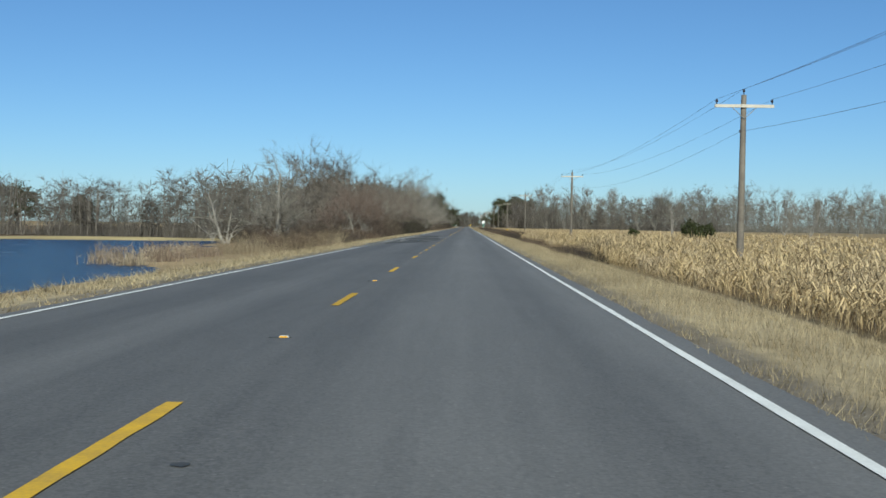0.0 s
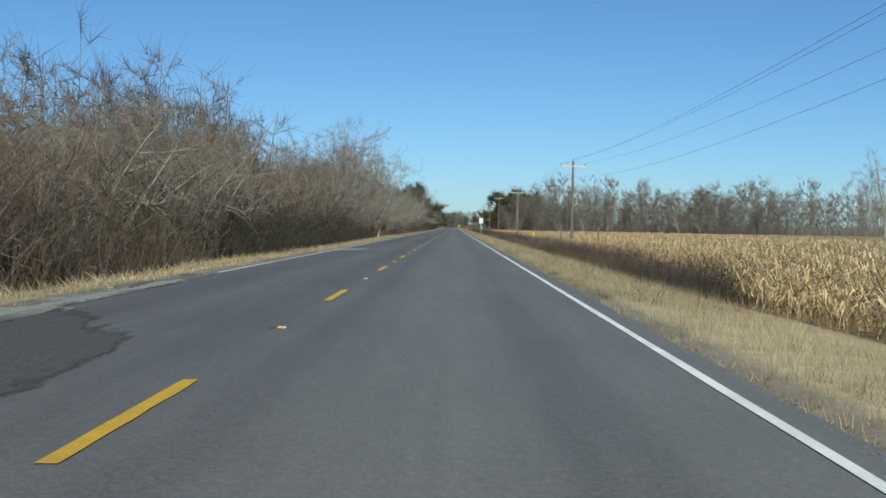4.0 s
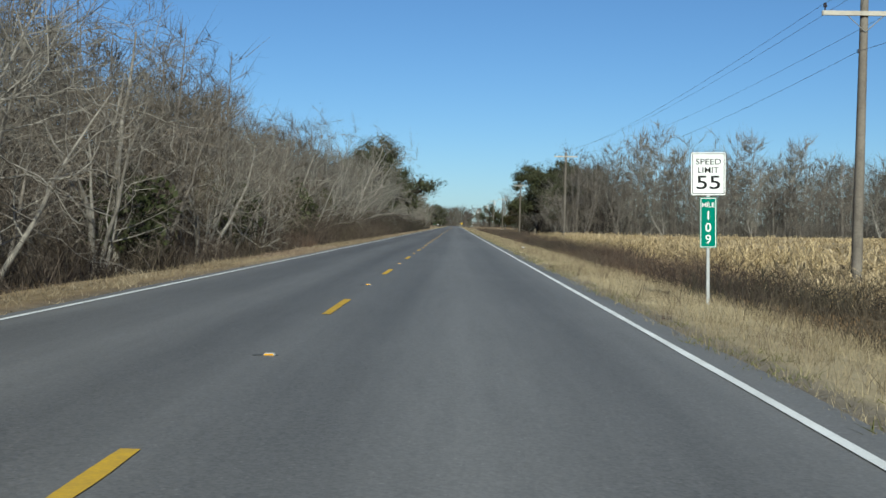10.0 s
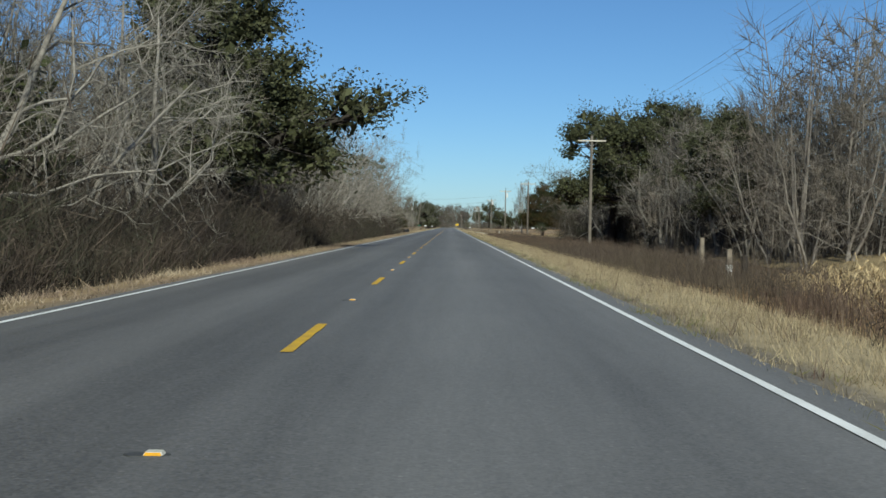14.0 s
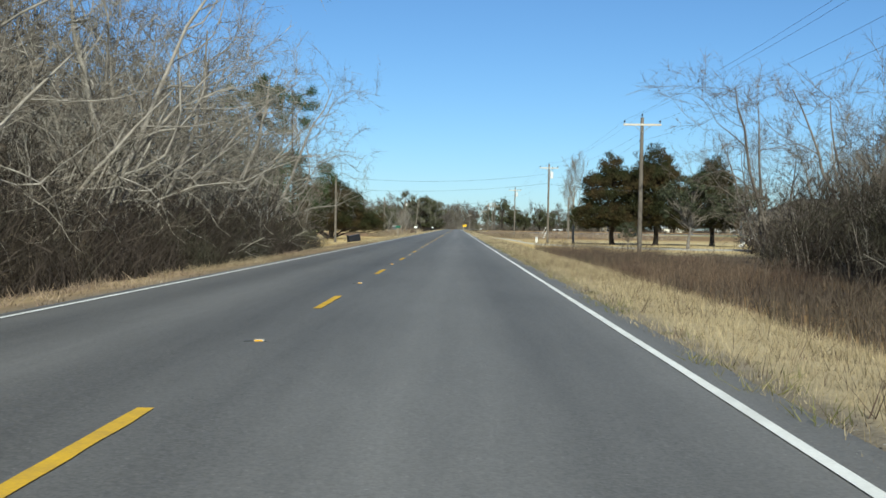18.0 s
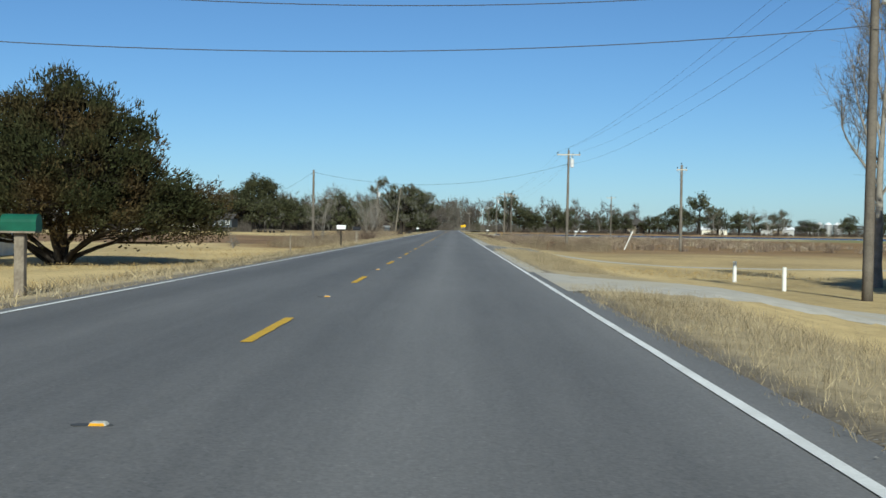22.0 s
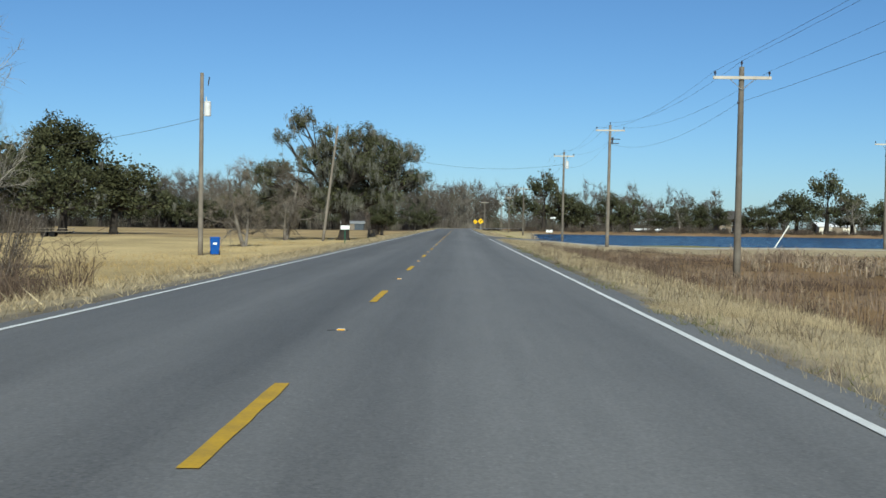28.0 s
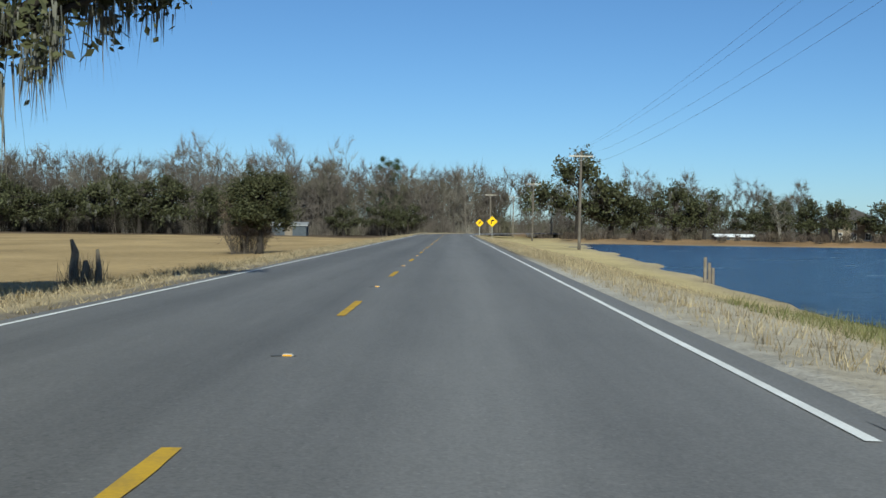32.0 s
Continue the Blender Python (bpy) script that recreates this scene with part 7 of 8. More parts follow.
p9, p10, p13 = ends[8], ends[9], ends[12]
drop_wire((p9[0][0] + 0.9, p9[0][1], p9[0][2] - 1.0), lp1[0], 0.75)
drop_wire((p9[0][0] + 1.0, p9[0][1], p9[0][2] - 2.2), (-13.1, 707.2, 5.6), 0.6)
drop_wire((p9[0][0] + 1.0, p9[0][1], p9[0][2] - 2.3), (48, 700, 6.0), 0.8)
drop_wire((p10[0][0] + 1.0, p10[0][1], p10[0][2] - 1.2), lp2[0], 1.7)
drop_wire(lp2[0], (-48, 930, 4.5), 2.0)
drop_wire(lp1[0], (-38, 745, 4.2), 1.2)
drop_wire(lp1[0], (-48, 720, 7.2), 1.0)
drop_wire((p13[0][0] + 1.0, p13[0][1], p13[0][2] - 1.2), (-12.9, 1003, 10.4), 1.7)
drop_wire((lp3[0][0], lp3[0][1], lp3[0][2] - 2.4), (-45, 965, 7.0), 1.2)


# ---- signs, posts, boxes ----
def letters(body, size, x, z, y, material, parent, name="lettering", width=None):
    """Flat letters standing in the sign's plane, facing the traffic."""
    cu = bpy.data.curves.new("letters", "FONT")
    cu.body, cu.size, cu.align_x, cu.align_y = body, size, "CENTER", "CENTER"
    cu.extrude, cu.offset = 0.001, size * 0.007
    ob = new("letters", cu)
    bpy.context.view_layer.update()
    me = bpy.data.meshes.new_from_object(ob)
    bpy.data.objects.remove(ob)
    me.materials.clear()
    me.materials.append(material)
    v = np.empty(len(me.vertices) * 3)
    me.vertices.foreach_get("co", v)
    v = v.reshape(-1, 3)
    k = 1.0 if not width else width / (v[:, 0].max() - v[:, 0].min())
    cx, cz = (v[:, 0].max() + v[:, 0].min()) / 2, (v[:, 1].max() + v[:, 1].min()) / 2
    out = np.stack([(v[:, 0] - cx) * k + x, y - v[:, 2], v[:, 1] - cz + z], 1)
    me.vertices.foreach_set("co", out.ravel())
    me.update()
    o = new(name, me)
    o.parent = parent
    return o


def plate(w, h, z, y, t=0.004, r=0.03, x=0.0):
    """Upright plate with rounded corners."""
    ring = []
    for cx, cz, a0 in ((w / 2 - r, h / 2 - r, 0), (-w / 2 + r, h / 2 - r, 90), (-w / 2 + r, -h / 2 + r, 180), (w / 2 - r, -h / 2 + r, 270)):
        for a in (0, 30, 60, 90):
            ring.append((x + cx + r * math.cos(radians(a0 + a)), z + cz + r * math.sin(radians(a0 + a))))
    k = len(ring)
    b = Buf()
    b.add([(px, y, pz) for px, pz in ring] + [(px, y + t, pz) for px, pz in ring],
          [[i, (i + 1) % k, k + (i + 1) % k, k + i] for i in range(k)])
    b.f.append([i + b.n - 2 * k for i in range(k)])
    b.f.append([i + b.n - k for i in reversed(range(k))])
    return b


def frame_bars(w, h, z, y, t):
    b = Buf()
    for x0, z0, x1, z1 in ((-w / 2, h / 2 - t, w / 2, h / 2), (-w / 2, -h / 2, w / 2, -h / 2 + t), (-w / 2, -h / 2 + t, -w / 2 + t, h / 2 - t), (w / 2 - t, -h / 2 + t, w / 2, h / 2 - t)):
        b.box(x0, y - 0.002, z + z0, x1, y, z + z1)
    return b


SX, SY = 6.03, 329.3
gzs = float(gz(SX, SY))
sign = thing("speed_limit_sign", "white speed limit 55 sign over a green mile 109 plate", "road sign", pose(SX, SY, gzs, 0, -1.0, 0))
top = 2.44 - gzs
part("post", Buf().box(-0.03, 0.005, -0.3, 0.03, 0.04, top - 0.05, 0.006), M_steel, sign)
pl = part("sign_plate", plate(0.61, 0.76, top - 0.38, 0.0), M_signwhite, sign)
part("border", frame_bars(0.57, 0.72, top - 0.38, 0.0, 0.012), M_signblack, pl)
letters("SPEED", 0.145, 0, top - 0.165, -0.003, M_signblack, pl, "word", 0.45)
letters("LIMIT", 0.145, 0, top - 0.315, -0.003, M_signblack, pl, "word", 0.37)
letters("55", 0.34, 0, top - 0.535, -0.003, M_signblack, pl, "number", 0.42)
mp_ = part("mile_plate", plate(0.30, 0.9, top - 1.25, 0.0), M_signgreen, sign, "green mile plate")
part("border", frame_bars(0.275, 0.875, top - 1.25, 0.0, 0.01), M_signwhite, mp_)
letters("MILE", 0.115, 0, top - 0.935, -0.003, M_signwhite, mp_, "word", 0.22)
for i, ch in enumerate("109"):
    letters(ch, 0.22, 0, top - 1.12 - 0.213 * i, -0.003, M_signwhite, mp_, "number")
for dz in (0.1, 0.65, 0.88, 1.62):
    part("bolt", Buf().tubes([(0, 0.0, top - dz)], [(0, -0.008, top - dz)], 0.01, 0.008, 8, cap=True), M_steel, sign)


def curve_sign(x, y, zc, size, arrow=True):
    g0 = float(gz(x, y))
    s = thing("curve_sign", "yellow diamond curve warning sign on a steel post", "road sign", pose(x, y, g0), "curve signs")
    z = zc - g0
    h = size / 2
    part("post", Buf().box(-0.03, 0.005, -0.3, 0.03, 0.04, z + h * 0.8, 0.006), M_steel, s)
    b = Buf()
    ring = [(0, -h), (h, 0), (0, h), (-h, 0)]
    b.add([(px, 0, z + pz) for px, pz in ring] + [(px, 0.004, z + pz) for px, pz in ring], [[0, 1, 2, 3], [7, 6, 5, 4], [0, 4, 5, 1], [1, 5, 6, 2], [2, 6, 7, 3], [3, 7, 4, 0]])
    pl = part("sign_plate", b, M_signyellow, s)
    if arrow:
        a = Buf()
        k = h / 0.54
        a.box(-0.13 * k, -0.004, z - 0.26 * k, -0.03 * k, -0.001, z + 0.06 * k)
        a.box(-0.13 * k, -0.004, z + 0.06 * k, 0.08 * k, -0.001, z + 0.16 * k)
        a.add([(0.06 * k, -0.003, z - 0.02 * k), (0.24 * k, -0.003, z + 0.11 * k), (0.06 * k, -0.003, z + 0.25 * k)], [[0, 1, 2]])
        part("arrow", a, M_signblack, pl, "black bent arrow")
    return s


curve_sign(5.6, 1132, 1.75, 1.2)
curve_sign(4.9, 1166, 1.7, 1.1)


def mailbox(x, y, material, label, post=M_oldwood, h=1.05, tilt=0.0, post_w=0.1, boxw=0.22, boxl=0.5):
    """Arched sheet-metal box on a post, its door towards the road."""
    g0 = float(gz(x, y))
    s = thing("mailbox", label, "mailbox", pose(x, y, g0, 0, tilt, 90 if x < 0 else -90), "mailboxes")
    part("post", Buf().box(-post_w / 2, -post_w / 2, -0.3, post_w / 2, post_w / 2, h - 0.12, 0.012), post, s)
    part("shelf", Buf().box(-boxw / 2 - 0.02, -boxl * 0.5, h - 0.13, boxw / 2 + 0.02, boxl * 0.5, h - 0.10), post, s)
    prof = [(-boxw / 2, 0), (boxw / 2, 0), (boxw / 2, 0.14)] + [(boxw / 2 * math.cos(radians(a)), 0.14 + boxw * 0.42 * math.sin(radians(a))) for a in (20, 45, 70, 90, 110, 135, 160)] + [(-boxw / 2, 0.14)]
    k = len(prof)
    b = Buf()
    b.add([(px, -boxl / 2, h - 0.10 + pz) for px, pz in prof] + [(px, boxl / 2, h - 0.10 + pz) for px, pz in prof], [[i, (i + 1) % k, k + (i + 1) % k, k + i] for i in range(k)])
    b.f.append(list(range(k)))
    b.f.append([k + i for i in reversed(range(k))])
    bx = part("box", b, material, s)
    d = Buf()
    d.add([(px * 1.04, -boxl / 2 - 0.012, h - 0.10 + pz * 1.03) for px, pz in prof] + [(px * 1.04, -boxl / 2 - 0.002, h - 0.10 + pz * 1.03) for px, pz in prof], [[i, (i + 1) % k, k + (i + 1) % k, k + i] for i in range(k)])
    d.f.append(list(range(k)))
    part("door", d, material, bx)
    part("flag", Buf().box(boxw / 2 + 0.004, -0.1, h + 0.0, boxw / 2 + 0.01, 0.02, h + 0.12), M_steel, bx)
    return s


mailbox(-4.95, 696, M_mailgreen, "green mailbox on a thick timber post", h=1.12, post_w=0.16, boxw=0.3, boxl=0.55)
mailbox(-5.1, 767.8, M_blackplastic, "black mailbox on a thick timber post", h=1.0, post_w=0.17, boxw=0.3, boxl=0.55)
mailbox(-5.6, 941, M_signwhite, "white mailbox on a thin post", post=M_mailgreen, h=1.0, post_w=0.06)
mailbox(10.1, 992.3, M_signwhite, "white mailbox on a leaning dark post", post=M_blackplastic, h=1.05, tilt=0, post_w=0.06, boxw=0.26, boxl=0.6)
mailbox(-4.66, 750, M_signwhite, "white mailbox on a dark thin post", post=M_bark_dark_shaded, h=1.08, post_w=0.08)
s = thing("street_sign", "white street name sign with unreadable bars on a thin post", "road sign", pose(10.5, 993.3, float(gz(10.5, 993.3))))
part("post", Buf().tubes([(0, 0, -0.2)], [(0, 0, 2.55)], 0.022, 0.022, 8, cap=True), M_blackplastic, s)
pl = part("blade", plate(0.5, 0.15, 2.62, -0.03, r=0.015), M_signwhite, s)
bb = Buf()
for x0, x1 in ((-0.2, -0.14), (-0.12, -0.07), (-0.05, 0.0), (0.02, 0.08), (0.12, 0.15), (0.16, 0.19)):
    bb.box(x0, -0.034, 2.59, x1, -0.031, 2.65)
part("lettering", bb, M_signblack, pl)


def wheeled_bin(x, y, material, label, turn=0, tilt=0.0):
    g0 = float(gz(x, y))
    s = thing("wheeled_bin", label, "waste bin", pose(x, y, g0, tilt, 0, turn))
    part("body", Buf().box(-0.25, -0.28, 0.05, 0.25, 0.28, 0.98, 0.05, 1.18), material, s)
    part("lid", Buf().box(-0.31, -0.36, 0.985, 0.31, 0.36, 1.07, 0.06, 0.88), material, s)
    part("handle", Buf().tubes([(-0.24, 0.37, 0.95)], [(0.24, 0.37, 0.95)], 0.018, 0.018, 8, cap=True), material, s)
    for sx in (-0.27, 0.27):
        part("wheel", Buf().tubes([(sx - 0.03, 0.26, 0.13)], [(sx + 0.03, 0.26, 0.13)], 0.125, 0.125, 14, cap=True), M_rubber, s)
    return s


tipped = wheeled_bin(-5.9, 643, M_blackplastic, "dark wheeled bin lying tipped over at the road's edge", 0)
tipped.matrix_basis = pose(-6.2, 643.0, float(gz(-6, 643)) + 0.36, 0, 0, 25) @ pose(0, 0, 0, 0, 82, 0) @ Matrix.Scale(0.85, 4)
bl = wheeled_bin(-13.2, 940.3, M_blueplastic, "blue wheeled bin beside the service pole", 10)
part("patch", Buf().box(-0.1, -0.342, 0.62, 0.12, -0.34, 0.74), M_signwhite, bl, "white mark on the bin")


def stake(name, label, category, x, y, h, w, material, tilt_x=0.0, tilt_y=0.0, round_=False, cap=None, group=""):
    s = thing(name, label, category, pose(x, y, float(gz(x, y)), tilt_x, tilt_y, 0), group)
    if round_:
        part("shaft", Buf().tubes([(0, 0, -0.25)], [(0, 0, h)], w / 2, w / 2 * 0.92, 9, cap=True), material, s)
    else:
        part("shaft", Buf().box(-w / 2, -w / 2, -0.25, w / 2, w / 2, h, w * 0.12), material, s)
    if cap:
        part("cap", Buf().box(-w * 0.6, -w * 0.6, h - cap[1], w * 0.6, w * 0.6, h + 0.004, w * 0.12), cap[0], s)
    return s


stake("timber_post", "stout weathered timber post in the ditch", "post", 12.9, 492, 1.55, 0.24, M_oldwood, round_=True)
s = stake("timber_post", "weathered timber post with a white lower half", "post", 12.1, 482.5, 1.2, 0.2, M_oldwood)
part("band", Buf().box(-0.115, -0.115, 0.1, 0.115, 0.115, 0.6, 0.02), M_whitepost, s, "white painted band")
stake("timber_post", "dark burnt timber post in the weeds", "post", 11.9, 479, 1.0, 0.2, M_bark_dark_shaded)
stake("timber_post", "short dark timber post in the weeds", "post", 11.6, 433, 0.75, 0.2, M_bark_dark_shaded)
stake("timber_post", "short grey timber post in the reeds", "post", 10.6, 447, 0.85, 0.1, M_oldwood)
stake("timber_post", "tall thin grey post in the brush", "post", 13.0, 222, 2.0, 0.12, M_oldwood, round_=True)
stake("timber_post", "grey fence post in the brush", "post", 11.8, 243, 1.5, 0.12, M_oldwood, round_=True)
stake("driveway_post", "short white post beside the driveway", "post", 12.2, 716.5, 0.75, 0.14, M_whitepost, round_=True, group="driveway posts")
stake("driveway_post", "short white post with a grey side beside the driveway", "post", 12.6, 725.5, 0.8, 0.16, M_whitepost, round_=True, group="driveway posts")
stake("leaning_post", "leaning bleached post in the brown field", "post", 19.0, 806, 2.0, 0.09, M_whitepost, 0, 24)
stake("leaning_post", "leaning bleached post near the farm track", "post", 30.5, 985, 2.6, 0.1, M_whitepost, 0, 32)
stake("timber_post", "thin grey fence post by the lawn", "post", -6.3, 740, 0.9, 0.08, M_oldwood)
stake("delineator", "thin white delineator post at the road's edge", "post", -6.6, 262, 0.95, 0.05, M_whitepost, 0, 3)
stake("marker_post", "yellow marker post in the brush", "marker", 9.6, 251, 1.3, 0.16, M_oldwood, 0, 2, cap=(M_yellowpl, 0.34))
s = stake("marker_post", "leaning yellow marker on a thin stake in the weeds", "marker", 9.2, 884, 1.1, 0.06, M_oldwood, 0, 24)
part("cap", Buf().box(-0.08, -0.03, 0.72, 0.08, 0.03, 1.12, 0.012), M_yellowpl, s, "yellow plastic marker")
stake("marker_post", "leaning white stake in the weeds", "marker", 8.1, 882, 0.75, 0.07, M_whitepost, 0, 22)
pg = thing("pipe_gate", "rusty low pipe gate frame beside the weeds", "gate", pose(10.2, 791, float(gz(10.9, 791)), 0, 0, 12))
for px_ in (0.0, 1.5):
    part("post", Buf().tubes([(px_, 0, -0.3)], [(px_, 0, 0.78)], 0.03, 0.03, 8, cap=True), M_rustiron, pg)
for pz_ in (0.74, 0.4):
    part("rail", Buf().tubes([(0.03, 0, pz_)], [(1.47, 0, pz_ - 0.02)], 0.02, 0.02, 6, cap=True), M_rustiron, pg)
stake("marker_post", "short white stake in the brown field", "marker", 21.8, 827, 0.75, 0.07, M_whitepost)
s = thing("leaning_board", "grey weathered board leaning at the edge of the wood", "board", pose(-7.5, 245.5, float(gz(-7.5, 245.5)), 0, -14, 8))
part("board", Buf().box(-0.16, -0.02, -0.1, 0.16, 0.02, 1.4, 0.01), M_pole, s)
s = thing("stump_snag", "broken grey stump in the dry field", "stump", pose(-10.0, 1028.5, float(gz(-10.0, 1028.5))))
rr = np.random.default_rng(8)
part("stump", Buf().loft([(0, 0, -0.1), (0.02, 0, 0.25), (0.05, 0.02, 0.55), (0.02, 0.03, 0.75)], [0.2, 0.15, 0.12, 0.07], 9), M_oldwood, s)
part("snag", Buf().loft([(-0.3, 0, -0.1), (-0.34, 0.02, 0.5), (-0.3, 0.05, 1.0), (-0.42, 0.04, 1.4)], [0.17, 0.14, 0.12, 0.05], 9), M_oldwood, s)
part("snag", Buf().loft([(0.4, 0.1, -0.1), (0.42, 0.1, 0.5), (0.36, 0.12, 1.1)], [0.13, 0.1, 0.05], 9), M_oldwood, s)
q = rr.normal(0, 0.3, (320, 2))
hh = rr.uniform(0.3, 1.15, 320)
tagged(part("dry_stems", Buf().blades(np.stack([q[:, 0], q[:, 1], np.full(320, -0.05)], 1), np.stack([rr.normal(0, 0.16, 320), rr.normal(0, 0.16, 320), hh], 1), 0.022, rng=rr), M_weed, s), kind="stuff")
s = thing("drainage_post", "weathered timber stump at the pond's edge", "post", pose(10.9, 1038, float(gz(10.9, 1038))))
for i, (dx, hh) in enumerate(((0, 0.95), (0.16, 0.75), (0.3, 0.55))):
    part("stake", Buf().tubes([(dx, 0, -0.3)], [(dx, 0.02, hh)], 0.07, 0.065, 8, cap=True), M_oldwood, s)


def branch_pile(x, y, seed, count, label, material=M_bark_pale, size=1.8):
    s = thing("branch_pile", label, "branches", pose(x, y, float(gz(x, y))))
    r = np.random.default_rng(seed)
    for i in range(count):
        a = r.uniform(-0.5, 0.5) + (0 if r.uniform() < 0.7 else 1.6)
        p = np.array([r.normal(0, 0.6), r.normal(0, 0.7), r.uniform(0.05, 0.35)])
        d = np.array([math.cos(a), math.sin(a), r.uniform(0.0, 0.35)]) * size * r.uniform(0.5, 1.1)
        b = Buf()
        mid = p + d * 0.5 + np.array([0, 0, r.uniform(0.05, 0.3)])
        b.tubes([p, mid], [mid, p + d], [0.035, 0.022], [0.022, 0.008], 5)
        part("branch", b, material, s)
    return s


branch_pile(9.0, 232, 1, 26, "pile of pale cut branches in the brush")
branch_pile(8.8, 222, 2, 16, "pile of pale cut branches in the brush")
branch_pile(9.5, 293, 3, 14, "bent pale dead stems lying in the brush")
branch_pile(9.2, 268, 4, 10, "pale dead branch leaning in the brush", size=2.6)
branch_pile(9.6, 974.0, 5, 6, "dark broken branches beside the farm track", M_bark_dark_shaded, 0.4)
for i, (x, yy, sz) in enumerate(((5.9, 290.5, 0.16), (6.15, 292.0, 0.13), (6.6, 288.5, 0.15), (6.4, 296.3, 0.14), (5.6, 287.6, 0.1), (6.9, 287.0, 0.12), (5.2, 377, 0.12), (-5.4, 880, 0.15))):
    r = np.random.default_rng(500 + i)
    b = Buf()
    pts = r.normal(0, 1, (14, 3))
    pts /= np.linalg.norm(pts, axis=1, keepdims=True)
    pts = pts * sz * np.array([1, 0.8, 0.5]) + np.array([0, 0, sz * 0.45])
    b.add(pts, [[j, (j + 3) % 14, (j + 7) % 14] for j in range(14)] + [[j, (j + 5) % 14, (j + 9) % 14] for j in range(14)])
    ob = tagged(part("crumpled_bag", b, M_litter), "crumpled white plastic bag lying in the verge grass", "litter")
    ob.matrix_basis = pose(x, yy, float(gz(x, yy)))


# ---- houses ----
def window(parent, x0, z0, x1, z1, y, face="y", mull=1):
    """Window on a wall that faces -y (or +x): frame, sill, panes."""
    def q(b, a0, b0, c0, a1, b1, c1):
        if face == "y":
            return b.box(a0, b0, c0, a1, b1, c1)
        return b.box(-b1, a0, c0, -b0, a1, c1)
    b = Buf()
    t = 0.07
    for u0, w0, u1, w1 in ((x0 - t, z1, x1 + t, z1 + t), (x0 - t, z0 - t, x1 + t, z0), (x0 - t, z0, x0, z1), (x1, z0, x1 + t, z1), ((x0 + x1) / 2 - 0.02, z0, (x0 + x1) / 2 + 0.02, z1), (x0, (z0 + z1) / 2 - 0.02, x1, (z0 + z1) / 2 + 0.02)):
        q(b, u0, y - 0.04, w0, u1, y - 0.002, w1)
    w = part("window", b, M_trim, parent)
    q2 = Buf()
    q(q2, x0, y - 0.02, z0, x1, y - 0.01, z1)
    part("pane", q2, M_glass, w)
    q3 = Buf()
    q(q3, x0 - 0.1, y - 0.09, z0 - t - 0.03, x1 + 0.1, y - 0.003, z0 - t - 0.002)
    part("sill", q3, M_trim, w)


def prism_roof(b, x0, x1, y0, y1, z, rise, along="x", hip0=0.0, hip1=0.0, t=0.12):
    """Gable or hipped roof slab; ridge along x or y."""
    if along == "x":
        ym = (y0 + y1) / 2
        lo = [(x0, y0, z), (x1, y0, z), (x1, y1, z), (x0, y1, z)]
        ri = [(x0 + hip0, ym, z + rise), (x1 - hip1, ym, z + rise)]
        fs = [[0, 1, 5, 4], [2, 3, 4, 5], [3, 0, 4], [1, 2, 5]]
    else:
        xm = (x0 + x1) / 2
        lo = [(x0, y0, z), (x1, y0, z), (x1, y1, z), (x0, y1, z)]
        ri = [(xm, y0 + hip0, z + rise), (xm, y1 - hip1, z + rise)]
        fs = [[3, 0, 4, 5], [1, 2, 5, 4], [0, 1, 4], [2, 3, 5]]
    up = lo + ri
    dn = [(a, c, e - t) for a, c, e in up]
    b.add(up + dn, np.zeros((0, 4), int))
    n0 = b.n - 12
    rims = [(0, 1), (2, 3)] if along == "x" else [(3, 0), (1, 2)]
    ends_ = ([((3, 0), 4, hip0), ((1, 2), 5, hip1)] if along == "x" else [((0, 1), 4, hip0), ((2, 3), 5, hip1)])
    for q in fs[:2]:
        b.f.append([n0 + i for i in q])
        b.f.append([n0 + 6 + i for i in reversed(q)])
    for i, j in rims:
        b.f.append([n0 + j, n0 + i, n0 + 6 + i, n0 + 6 + j])
    for (i, j), apex, hip in ends_:
        if hip > 0:
            b.f.append([n0 + i, n0 + j, n0 + apex])
            b.f.append([n0 + 6 + apex, n0 + 6 + j, n0 + 6 + i])
            b.f.append([n0 + j, n0 + i, n0 + 6 + i, n0 + 6 + j])
        else:
            # open gable: only the thickness of the two slopes shows
            b.f.append([n0 + i, n0 + apex, n0 + 6 + apex, n0 + 6 + i])
            b.f.append([n0 + apex, n0 + j, n0 + 6 + j, n0 + 6 + apex])
    return b


# white-roofed house behind the hedge
hz = float(gz(-30, 740))
house = thing("house", "low cream house with white metal roof and porch, behind hedge", "house", pose(0, 0, hz))
part("wall", Buf().box(-40, 738, -0.2, -31, 752, 2.75), M_wallwhite, house)
g_ = Buf()
g_.add([(-40, 738, 2.75), (-31, 738, 2.75), (-35.5, 738, 4.7), (-40, 738.3, 2.75), (-31, 738.3, 2.75), (-35.5, 738.3, 4.7)], [[0, 1, 2], [5, 4, 3]])
part("gable", g_, M_wallwhite, house)
part("wall", Buf().box(-30.99, 741.5, -0.2, -24.0, 752, 2.6), M_wallwhite, house)
r1 = part("roof", prism_roof(Buf(), -40.6, -30.4, 737.2, 753, 2.8, 2.1, "y"), M_roofwhite, house, "white metal roof")
r2 = part("roof", prism_roof(Buf(), -36, -22.6, 736.0, 753.2, 2.72, 2.15, "x", 0, 4.5), M_roofwhite, house, "white metal roof")
for i in range(16):
    xq = -35 + i * 0.75
    part("roof_rib", Buf().tubes([(xq, 736.05, 2.76)], [(min(xq, -27.3), 744.4, 4.88)], 0.025, 0.025, 4), M_roofwhite, r2)
